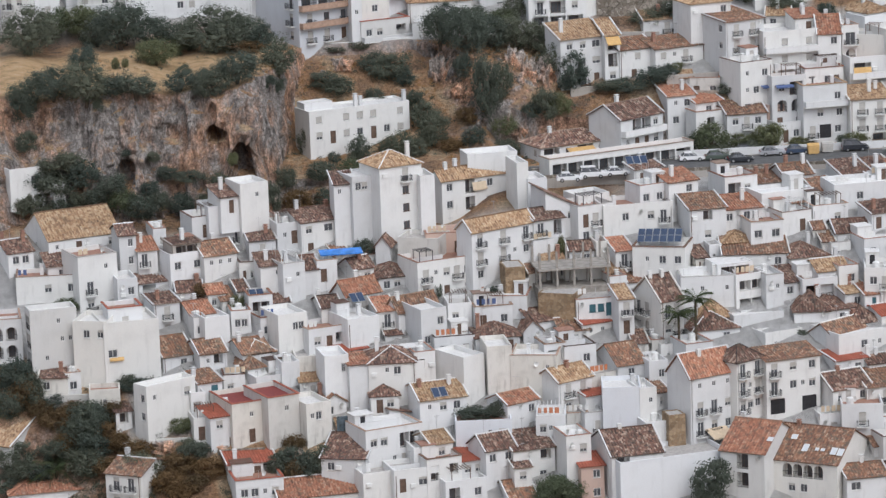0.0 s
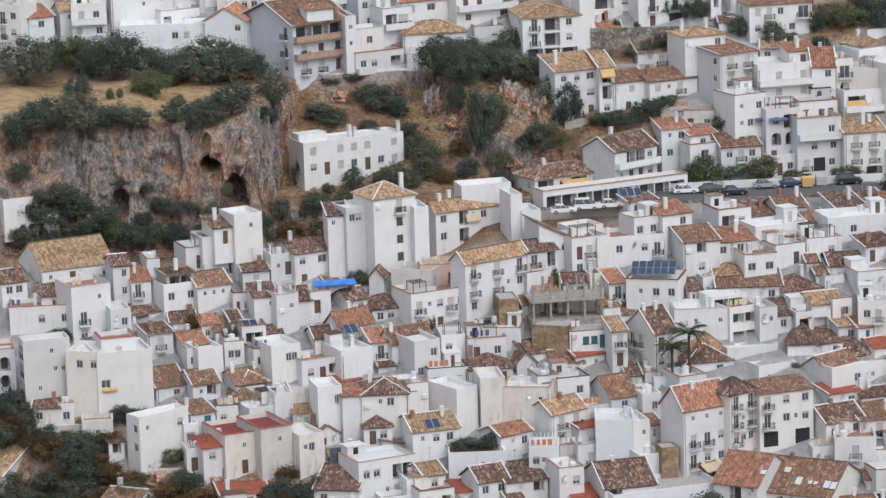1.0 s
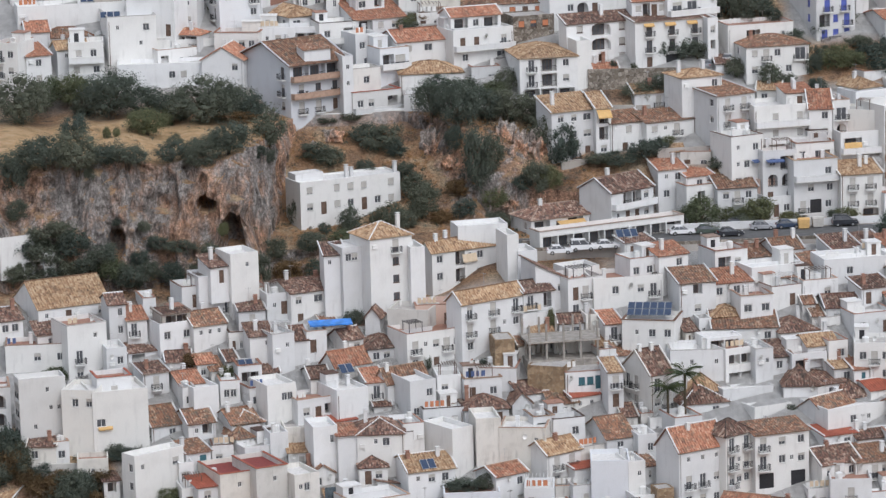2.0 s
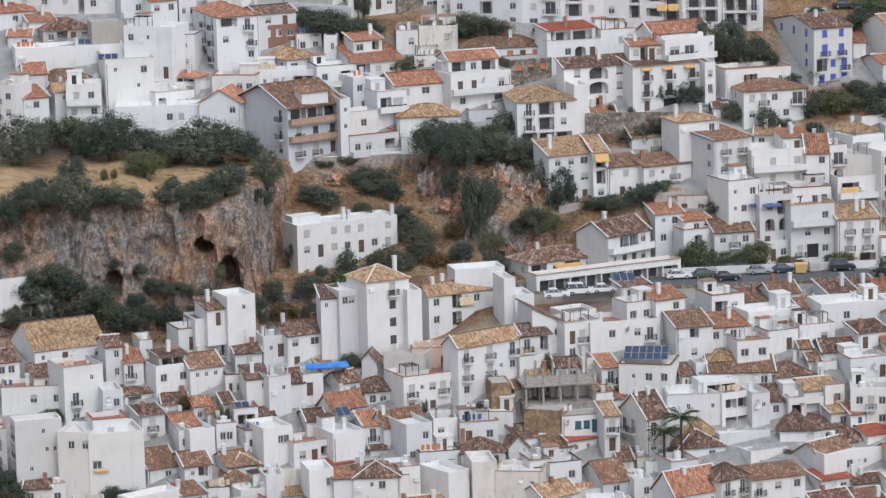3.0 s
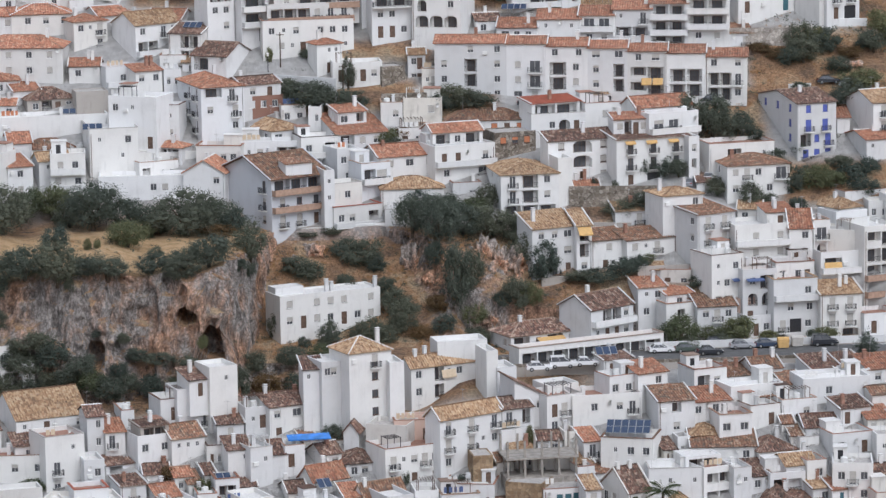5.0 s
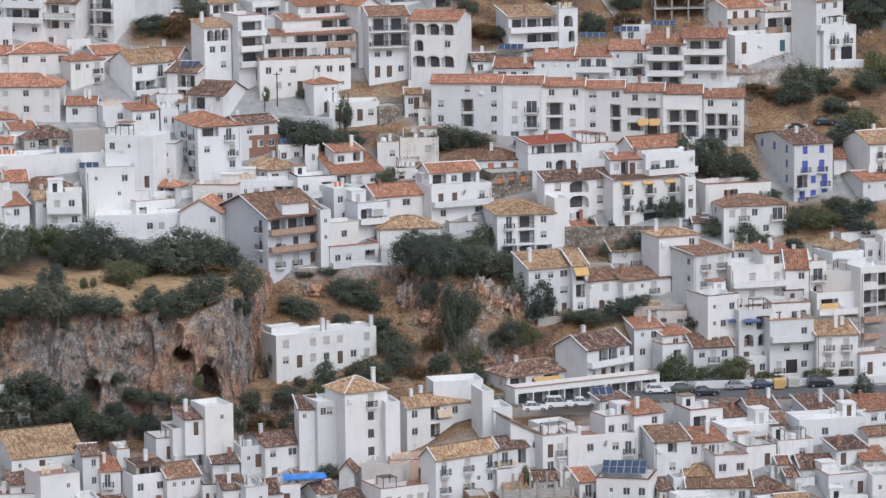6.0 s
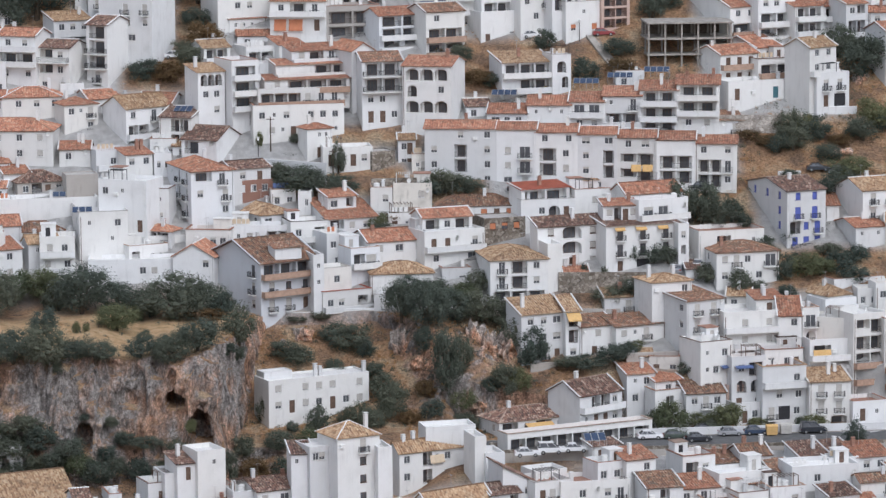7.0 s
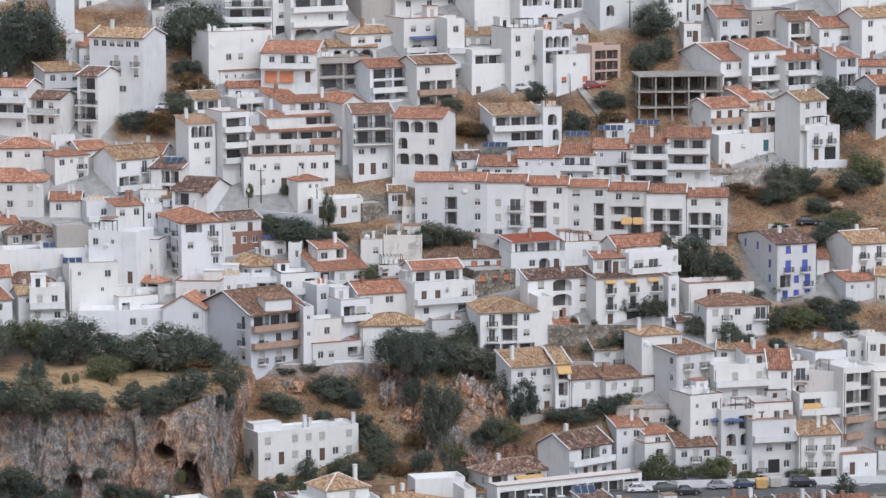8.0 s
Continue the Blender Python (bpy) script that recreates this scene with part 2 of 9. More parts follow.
PANEL = plain("solar_glass", (0.05, 0.075, 0.13), 0.15, 0.2, vary=0.2)
PANELB = plain("blue_solar_glass", (0.05, 0.08, 0.30), 0.2, 0.1, vary=0.2)
ALU = plain("aluminium", (0.5, 0.5, 0.5), 0.4, 0.8)
TRUNK = plain("tree_bark", (0.09, 0.065, 0.045), 0.95, vary=0.4)
LEAF_OAK = leafy("evergreen_leaves", (0.118, 0.138, 0.118), (0.15, 0.174, 0.146))
LEAF_OLIVE = leafy("olive_leaves", (0.132, 0.155, 0.098), (0.18, 0.20, 0.125))
LEAF_DARK = leafy("dark_ivy_leaves", (0.118, 0.138, 0.118), (0.145, 0.168, 0.141))
LEAF_DRY = leafy("dry_brush", (0.10, 0.07, 0.045), (0.22, 0.155, 0.09))
LEAF_PALM = leafy("palm_fronds", (0.05, 0.07, 0.04), (0.11, 0.14, 0.075))
LEAF_STRAW = leafy("dry_grass_blades", (0.40, 0.22, 0.105), (0.60, 0.35, 0.17))
LEAVES = {"o": LEAF_OAK, "l": LEAF_OLIVE, "d": LEAF_DARK, "y": LEAF_DRY, "s": LEAF_STRAW}


# ---------------------------------------------------------------- mesh helpers
class Shape:
    """Collects faces for one mesh."""

    def __init__(self):
        self.v, self.f, self.uv = [], [], []

    def poly(self, pts, uv=None):
        i = len(self.v)
        self.v.extend(tuple(p) for p in pts)
        self.f.append(tuple(range(i, i + len(pts))))
        self.uv.extend(uv if uv else [(0, 0)] * len(pts))

    def box(self, x0, y0, z0, x1, y1, z1):
        a = [(x0, y0, z0), (x1, y0, z0), (x1, y1, z0), (x0, y1, z0), (x0, y0, z1), (x1, y0, z1), (x1, y1, z1), (x0, y1, z1)]
        for q in ((3, 2, 1, 0), (4, 5, 6, 7), (0, 1, 5, 4), (1, 2, 6, 5), (2, 3, 7, 6), (3, 0, 4, 7)):
            self.poly([a[k] for k in q])
        return self

    def tube(self, base, r0, top, r1, n=6):
        a, b = Vector(base), Vector(top)
        d = (b - a).normalized()
        s = d.orthogonal().normalized()
        c = d.cross(s)
        ring = [[p + (s * math.cos(k * math.tau / n) + c * math.sin(k * math.tau / n)) * r for k in range(n)] for p, r in ((a, r0), (b, r1))]
        for k in range(n):
            j = (k + 1) % n
            self.poly([ring[0][k], ring[0][j], ring[1][j], ring[1][k]])
        self.poly(ring[1])
        self.poly(ring[0][::-1])
        return self

    def mesh(self, name, material, weld=False):
        me = bpy.data.meshes.new(name)
        me.from_pydata(self.v, [], self.f)
        layer = me.uv_layers.new(name="UVMap")
        layer.data.foreach_set("uv", [c for p in self.uv for c in p])
        if weld:
            bm = bmesh.new()
            bm.from_mesh(me)
            bmesh.ops.remove_doubles(bm, verts=bm.verts, dist=0.0005)
            bm.to_mesh(me)
            bm.free()
        me.materials.append(material)
        return me


def part(name, shape, material, parent, m=None, label=""):
    me = shape.mesh(name, material) if isinstance(shape, Shape) else shape
    ob = new(name, me)
    ob.parent = parent
    if m is not None:
        ob.matrix_basis = m
    if label:
        ob["label"] = label
    return ob


def thing(name, m, label, category, group="", kind=""):
    ob = new(name)
    ob.matrix_basis = m
    ob.empty_display_size = 0.3
    return tagged(ob, label, category, group, kind)


CACHE = {}


def cached(key, make, material):
    if key not in CACHE:
        CACHE[key] = make().mesh(str(key[0]), material)
    return CACHE[key]


# ---------------------------------------------------------------- openings
# letter: width, sill height in the storey, height
KINDS = {"w": (1.1, 0.9, 1.25), "W": (1.5, 0.9, 1.25), "o": (0.6, 1.2, 0.75), "d": (1.0, 0.05, 2.1), "D": (2.4, 0.05, 2.3), "b": (1.05, 0.12, 2.1),
         "B": (1.9, 0.12, 2.1), "s": (1.1, 0.9, 1.25), "t": (1.1, 0.9, 1.25), "T": (1.1, 0.12, 2.1), "g": (3.2, 0.85, 1.6), "G": (4.6, 0.12, 2.3),
         "a": (1.7, 0.15, 2.1), "A": (2.6, 0.15, 2.2), "h": (1.0, 0.9, 1.2), "u": (0.95, 0.9, 1.25), "U": (1.1, 0.12, 2.1), "l": (0.55, 0.9, 1.5), "k": (1.1, 0.12, 2.1)}
GROUND_W = {"h": TEAL, "u": BLUE, "U": BLUE}


def frame_shape(w, h, t=0.07, d=0.07, bars=1):
    s = Shape()
    s.box(0, 0, 0, t, d, h).box(w - t, 0, 0, w, d, h).box(t, 0, 0, w - t, d, t).box(t, 0, h - t, w - t, d, h)
    for k in range(bars):
        x = w * (k + 1) / (bars + 1)
        s.box(x - 0.03, 0.005, t, x + 0.03, d - 0.005, h - t)
    return s


def rail_shape(w, d, h=0.95, step=0.13, sides=True):
    s = Shape()
    lines = [((0, 0), (w, 0))] + ([((0, 0), (0, d)), ((w, 0), (w, d))] if sides else [])
    for (x0, y0), (x1, y1) in lines:
        s.box(min(x0, x1) - 0.025, min(y0, y1) - 0.025, h - 0.05, max(x0, x1) + 0.025, max(y0, y1) + 0.025, h)
        s.box(min(x0, x1) - 0.02, min(y0, y1) - 0.02, 0.08, max(x0, x1) + 0.02, max(y0, y1) + 0.02, 0.12)
        n = max(2, int(math.hypot(x1 - x0, y1 - y0) / step))
        for k in range(n + 1):
            x, y = x0 + (x1 - x0) * k / n, y0 + (y1 - y0) * k / n
            s.box(x - 0.013, y - 0.013, 0.1, x + 0.013, y + 0.013, h - 0.03)
    return s


def face_spots(length, height, text, storey, floor0=0.0, margin=0.5):
    """Places the letters of the storeys (top one first) along a wall: letter, left edge, sill, width, height."""
    spots = []
    rows = text.split("/") if text else []
    for r, row in enumerate(rows):
        level = height - storey * (r + 1) + floor0
        row = row.lstrip("=~%")
        if not row:
            continue
        pitch = (length - 2 * margin) / len(row)
        for k, c in enumerate(row):
            if c == "." or c not in KINDS:
                continue
            w, sill, h = KINDS[c]
            w = min(w, pitch * 0.92)
            if c in "GA":
                w = pitch * 0.93
            x = margin + pitch * (k + 0.5) - w / 2
            h = min(h, storey - sill - 0.25)
            spots.append((c, x, level + sill, w, h))
    return spots


def long_balconies(house, length, height, text, storey, m):
    """Decks that run along a whole storey: = plastered parapet, ~ iron rail, % terracotta parapet."""
    for r, row in enumerate(text.split("/") if text else []):
        if row[:1] not in ("=", "~", "%"):
            continue
        z, d = height - storey * (r + 1), 1.15
        deck = part("balcony", Shape().box(0.06, -d, z - 0.14, length - 0.06, -0.004, z + 0.05), RAILT if row[0] == "%" else FRAME_W, house, m)
        if row[0] == "~":
            part("railing", rail_shape(length - 0.3, d - 0.1, 0.95, 0.14), IRON, deck, Matrix.Translation((0.15, -d + 0.06, z + 0.05)))
        else:
            s = Shape().box(0.08, -d, z + 0.05, length - 0.08, -d + 0.13, z + 0.85).box(0.08, -d + 0.13, z + 0.05, 0.2, -0.01, z + 0.85).box(length - 0.2, -d + 0.13, z + 0.05, length - 0.08, -0.01, z + 0.85)
            part("parapet", s, RAILT if row[0] == "%" else WHITE, deck)
            part("coping", Shape().box(0.05, -d - 0.03, z + 0.85, length - 0.05, -d + 0.16, z + 0.92), RAILT if row[0] == "%" else FRAME_W, deck)


def wall_face(s, length, z0, z1, spots, m, reveal=0.22):
    """A wall in the local x-z plane (outward is -y), with its openings cut through, put in place by m."""
    xs, zs = {0.0, length}, {z0, z1}
    for c, x, z, w, h in spots:
        xs |= {x, x + w}
        zs |= {z, z + h}
    xs = sorted(v for v in xs if -1e-6 <= v <= length + 1e-6)
    zs = sorted(v for v in zs if z0 - 1e-6 <= v <= z1 + 1e-6)

    def put(pts):
        s.poly([m @ Vector(p) for p in pts])

    for i in range(len(xs) - 1):
        for j in range(len(zs) - 1):
            cx, cz = (xs[i] + xs[i + 1]) / 2, (zs[j] + zs[j + 1]) / 2
            if any(x < cx < x + w and z < cz < z + h for c, x, z, w, h in spots):
                continue
            put([(xs[i], 0, zs[j]), (xs[i + 1], 0, zs[j]), (xs[i + 1], 0, zs[j + 1]), (xs[i], 0, zs[j + 1])])
    for c, x, z, w, h in spots:
        r = 1.3 if c in "GgaA" else reveal
        a, b, e, g = x, x + w, z, z + h
        put([(a, 0, e), (a, 0, g), (a, r, g), (a, r, e)])
        put([(b, 0, e), (b, r, e), (b, r, g), (b, 0, g)])
        put([(a, 0, g), (b, 0, g), (b, r, g), (a, r, g)])
        put([(a, 0, e), (a, r, e), (b, r, e), (b, 0, e)])
        if c in "GgaA":
            put([(a, r, e), (b, r, e), (b, r, g), (a, r, g)])
        if c in "aA":
            n = 10
            for side in (0, 1):
                prev = None
                for k in range(n // 2 + 1):
                    ang = math.pi / 2 * k / (n // 2)
                    px = a + w / 2 - math.cos(ang) * w / 2 if side == 0 else b - w / 2 + math.cos(ang) * w / 2
                    pz = g - min(w / 2, h * 0.45) * (1 - math.sin(ang))
                    if prev:
                        q = [(prev[0], 0, prev[1]), (px, 0, pz), (px, 0, g), (prev[0], 0, g)]
                        put(q if side == 0 else q[::-1])
                        put([(prev[0], 0, prev[1]), (prev[0], 0.3, prev[1]), (px, 0.3, pz), (px, 0, pz)])
                    prev = (px, pz)


def dress_face(house, spots, m, rng, trim, blind):
    """Frames, panes, blinds, sills and balconies for the openings of one wall."""
    for c, x, z, w, h in spots:
        w, h = round(w, 1), round(h, 1)
        here = m @ Matrix.Translation((x, 0.12, z))
        if c in "GgaA":
            rail = cached(("railing", w, "in"), lambda: rail_shape(w, 0.1, 0.95, 0.16, False), IRON)
            if c in "Ga":
                part("railing", rail, None, house, m @ Matrix.Translation((x, 0.08, z)))
            back = m @ Matrix.Translation((x + w * 0.2, 1.22, z))
            fr = part("window", cached(("window", "in", w, h), lambda: frame_shape(w * 0.6, h * 0.85, 0.08, 0.07, 2), FRAME_B), None, house, back)
            part("pane", cached(("pane", "in", w, h), lambda: Shape().box(0.06, 0.02, 0.06, w * 0.6 - 0.06, 0.045, h * 0.85 - 0.06), GLASS), None, fr)
            continue
        if c in "dDk":
            mat = {"d": WOOD, "D": IRON, "k": TEAL}[c]
            part("door", cached(("door", w, h, c), lambda: Shape().box(0, 0, 0, w, 0.06, h).box(w * 0.14, -0.025, h * 0.1, w * 0.44, 0.0, h * 0.88).box(w * 0.56, -0.025, h * 0.1, w * 0.86, 0.0, h * 0.88), mat), None, house, here)
            continue
        colour = GROUND_W.get(c, trim)
        sill = c in "wWsthu"
        fr = part("window", cached(("window", w, h, colour.name, sill), lambda: frame_shape(w, h).box(-0.08, -0.2, -0.07, w + 0.08, 0.06, 0.0) if sill else frame_shape(w, h), colour), None, house, here)
        if c in "stT":
            part("blind", cached(("blind", w, h, blind.name), lambda: Shape().box(0.06, 0.0, h * 0.12, w - 0.06, 0.03, h - 0.05), blind), None, fr, Matrix.Translation((0, -0.035, 0)))
        elif c in "uU":
            part("shutter", cached(("shutter", w, h), lambda: Shape().box(0.05, 0, 0.05, w * 0.48, 0.04, h - 0.05).box(w * 0.52, 0, 0.05, w - 0.05, 0.04, h - 0.05), BLUE), None, fr, Matrix.Translation((0, -0.03, 0)))
        elif c == "h":
            part("shutter", cached(("shutter", "teal", w, h), lambda: Shape().box(0.05, 0, 0.05, w * 0.48, 0.04, h - 0.05).box(w * 0.52, 0, 0.05, w - 0.05, 0.04, h - 0.05), TEAL), None, fr, Matrix.Translation((0, -0.03, 0)))
        elif c in "wbWB" and rng.random() < 0.3:
            drop = rng.choice((0.3, 0.45, 0.6))
            part("blind", cached(("blind", w, h, drop, blind.name), lambda: Shape().box(0.06, 0.0, h * (1 - drop), w - 0.06, 0.03, h - 0.05), blind), None, fr, Matrix.Translation((0, -0.02, 0)))
        part("pane", cached(("pane", w, h), lambda: Shape().box(0.05, 0.025, 0.05, w - 0.05, 0.045, h - 0.05), GLASS), None, fr)
        if c in "bBTU":
            bw, bd = round(w + 0.7, 1), 0.75
            slab = part("balcony", cached(("balcony", bw), lambda: Shape().box(0, -bd, -0.16, bw, 0, 0), FRAME_W), None, house, m @ Matrix.Translation((x - 0.35, -0.003, z)))
            part("railing", cached(("railing", bw), lambda: rail_shape(bw - 0.1, bd - 0.05), IRON), None, slab, Matrix.Translation((0.05, -bd + 0.05, 0)))


# ---------------------------------------------------------------- roofs
def slope(s, a, b, c, d, thick=0.1, wave=True):
    """One tiled plane: a-b along the eave, d-c along the ridge; channels run from ridge to eave."""
    a, b, c, d = (Vector(p) for p in (a, b, c, d))
    n = (b - a).cross(d - a).normalized()
    eave = (b - a).length
    run = max(((d + c) / 2 - (a + b) / 2).length, 0.1)
    cols = max(2, int(eave / 0.22)) if wave else 1
    top_dir = (b - a).normalized()
    d0, c0 = (d - a).dot(top_dir), (c - a).dot(top_dir)
    for k in range(cols):
        lo, hi = eave * k / cols, eave * (k + 1) / cols

        def ridge(q):
            if d0 <= q <= c0 or c0 <= d0 + 0.01 and abs(q - d0) < 0.01:
                return 1.0
            if q < d0:
                return q / d0 if d0 > 1e-6 else 1.0
            return (eave - q) / (eave - c0) if eave - c0 > 1e-6 else 1.0

        up = (d - a) - top_dir * d0
        h0, h1 = ridge(lo), ridge(hi)
        mid = (lo + hi) / 2
        hm = ridge(mid)
        p = [a + top_dir * lo, a + top_dir * mid + n * (0.11 if k % 2 else -0.01), a + top_dir * hi]
        q = [a + top_dir * lo + up * h0, a + top_dir * mid + up * hm + n * (0.11 if k % 2 else -0.01), a + top_dir * hi + up * h1]
        for i, (w0, w1, g0, g1) in enumerate(((lo, mid, h0, hm), (mid, hi, hm, h1))):
            if wave:
                s.poly([p[i], p[i + 1], q[i + 1], q[i]], [(w0, 0), (w1, 0), (w1, run * g1), (w0, run * g0)])
        if not wave:
            s.poly([a, b, c, d], [(0, 0), (eave, 0), (c0, run), (d0, run)])
    # underside and eave edge
    s.poly([b - n * thick, a - n * thick, d - n * thick, c - n * thick] if (d - c).length > 0.02 else [b - n * thick, a - n * thick, d - n * thick])
    s.poly([a - n * thick, b - n * thick, b, a])
    s.poly([b - n * thick, c - n * thick, c, b])
    s.poly([d - n * thick, a - n * thick, a, d])


def ridge_cap(s, a, b, r=0.13):
    s.tube(a, r, b, r, 6)


def tile_roof(kind, L, W, H, rise, over=0.3):
    """Roof over the box 0..L, 0..W (front at y=0). Returns the tiles and the gable walls that it needs."""
    s, g, caps = Shape(), Shape(), Shape()
    o = over
    if kind == "x":  # ridge along the front
        k = rise / (W / 2)
        e = H - o * k
        slope(s, (-o, -o, e), (L + o, -o, e), (L + o, W / 2, H + rise), (-o, W / 2, H + rise))
        slope(s, (L + o, W + o, e), (-o, W + o, e), (-o, W / 2, H + rise), (L + o, W / 2, H + rise))
        for x, flip in ((0, 1), (L, 0)):
            q = [(x, 0, H - 0.01), (x, W, H - 0.01), (x, W / 2, H + rise - 0.12)]
            g.poly(q[::-1] if flip else q)
        ridge_cap(caps, (-o, W / 2, H + rise + 0.03), (L + o, W / 2, H + rise + 0.03))
    elif kind == "y":  # gable to the front
        k = rise / (L / 2)
        e = H - o * k
        slope(s, (-o, W + o, e), (-o, -o, e), (L / 2, -o, H + rise), (L / 2, W + o, H + rise))
        slope(s, (L + o, -o, e), (L + o, W + o, e), (L / 2, W + o, H + rise), (L / 2, -o, H + rise))
        for y, flip in ((0, 0), (W, 1)):
            q = [(0, y, H - 0.01), (L, y, H - 0.01), (L / 2, y, H + rise - 0.12)]
            g.poly(q[::-1] if flip else q)
        ridge_cap(caps, (L / 2, -o, H + rise + 0.03), (L / 2, W + o, H + rise + 0.03))
    elif kind == "h":  # hipped
        half = min(L, W) / 2
        k = rise / half
        e = H - o * k
        if L >= W:
            r0, r1 = (half, W / 2, H + rise), (L - half, W / 2, H + rise)
            slope(s, (-o, -o, e), (L + o, -o, e), r1, r0)
            slope(s, (L + o, W + o, e), (-o, W + o, e), r0, r1)
            slope(s, (-o, W + o, e), (-o, -o, e), r0, r0)
            slope(s, (L + o, -o, e), (L + o, W + o, e), r1, r1)
        else:
            r0, r1 = (L / 2, half, H + rise), (L / 2, W - half, H + rise)
            slope(s, (-o, -o, e), (L + o, -o, e), r0, r0)
            slope(s, (L + o, W + o, e), (-o, W + o, e), r1, r1)
            slope(s, (-o, W + o, e), (-o, -o, e), r0, r1)
            slope(s, (L + o, -o, e), (L + o, W + o, e), r1, r0)
        for a, b in (((-o, -o, e), r0), ((L + o, -o, e), r1 if L >= W else r0), ((L + o, W + o, e), r1), ((-o, W + o, e), r0 if L >= W else r1)):
            ridge_cap(caps, a, b, 0.11)
        if abs(L - W) > 0.3:
            ridge_cap(caps, r0, r1)
    elif kind in "mn":  # single slope, m down to the front, n down to the back
        k = rise / W
        if kind == "m":
            slope(s, (-o, -o, H - o * k), (L + o, -o, H - o * k), (L + o, W + o, H + rise + o * k), (-o, W + o, H + rise + o * k))
            for x, flip in ((0, 1), (L, 0)):
                q = [(x, 0, H - 0.01), (x, W, H - 0.01), (x, W, H + rise - 0.1)]
                g.poly(q[::-1] if flip else q)
            g.poly([(L, W, H - 0.01), (0, W, H - 0.01), (0, W, H + rise - 0.1), (L, W, H + rise - 0.1)])
        else:
            slope(s, (L + o, W + o, H - o * k), (-o, W + o, H - o * k), (-o, -o, H + rise + o * k), (L + o, -o, H + rise + o * k))
            for x, flip in ((0, 1), (L, 0)):
                q = [(x, 0, H - 0.01), (x, W, H - 0.01), (x, 0, H + rise - 0.1)]
                g.poly(q[::-1] if flip else q)
            g.poly([(0, 0, H - 0.01), (L, 0, H - 0.01), (L, 0, H + rise - 0.1), (0, 0, H + rise - 0.1)])
    elif kind in "pq":  # single slope falling to one end: p to the left, q to the right
        k = rise / L
        if kind == "p":
            slope(s, (-o, W + o, H - o * k), (-o, -o, H - o * k), (L + o, -o, H + rise + o * k), (L + o, W + o, H + rise + o * k))
        else:
            slope(s, (L + o, -o, H - o * k), (L + o, W + o, H - o * k), (-o, W + o, H + rise + o * k), (-o, -o, H + rise + o * k))
        hx = L if kind == "p" else 0
        for y, flip in ((0, 0), (W, 1)):
            q = [(0, y, H - 0.01), (L, y, H - 0.01), (hx, y, H + rise - 0.1)]
            g.poly(q[::-1] if flip else q)
        q = [(hx, 0, H - 0.01), (hx, W, H - 0.01), (hx, W, H + rise - 0.1), (hx, 0, H + rise - 0.1)]
        g.poly(q if kind == "p" else q[::-1])
    return s, g, caps


def verges(s, kind, L, W, H, rise, o):
    """Limewashed mortar along the raking edges of a roof."""
    for x in (0.1 - o, L + o - 0.1):
        if kind == "x":
            e = H - o * rise / (W / 2) + 0.1
            s.tube((x, -o, e), 0.13, (x, W / 2, H + rise + 0.1), 0.13, 5)
            s.tube((x, W + o, e), 0.13, (x, W / 2, H + rise + 0.1), 0.13, 5)
        elif kind == "m":
            k = rise / W
            s.tube((x, -o, H - o * k + 0.1), 0.13, (x, W + o, H + rise + o * k + 0.1), 0.13, 5)


def chimney(parent, x, y, z, h=1.1, mat=None):
    c = part("chimney", cached(("chimney", h, (mat or WHITE).name), lambda: Shape().box(-0.28, -0.28, -1.2, 0.28, 0.28, h).box(-0.36, -0.36, h, 0.36, 0.36, h + 0.08).box(-0.2, -0.2, h + 0.08, 0.2, 0.2, h + 0.3).box(-0.34, -0.34, h + 0.3, 0.34, 0.34, h + 0.38), mat or WHITE), None, parent, Matrix.Translation((x, y, z)))
    return c


def dish_shape(r=0.42):
    s = Shape()
    n = 12
    rings = [[(r * q * math.cos(k * math.tau / n), -0.16 * (1 - q * q) * -1, r * q * math.sin(k * math.tau / n)) for k in range(n)] for q in (0.02, 0.55, 1.0)]
    for a, b in zip(rings, rings[1:]):
        for k in range(n):
            j = (k + 1) % n
            s.poly([a[k], a[j], b[j], b[k]])
            s.poly([b[k], b[j], a[j], a[k]])
    s.tube((0, 0.16, 0), 0.03, (0, 0.3, -0.5), 0.03, 5)
    return s


def aerial_shape(h=2.2):
    s = Shape().tube((0, 0, -0.3), 0.03, (0, 0, h), 0.022, 5)
    s.tube((-0.5, 0, h - 0.15), 0.016, (0.5, 0, h - 0.15), 0.016, 4)
    for k in range(6):
        s.tube((-0.45 + 0.18 * k, -0.28, h - 0.15), 0.011, (-0.45 + 0.18 * k, 0.28, h - 0.15), 0.011, 4)
    return s


def cooler_shape():
    s = Shape().box(0, -0.32, 0, 0.8, 0, 0.58)
    s.tube((0.32, -0.325, 0.29), 0.22, (0.32, -0.335, 0.29), 0.22, 12)
    return s


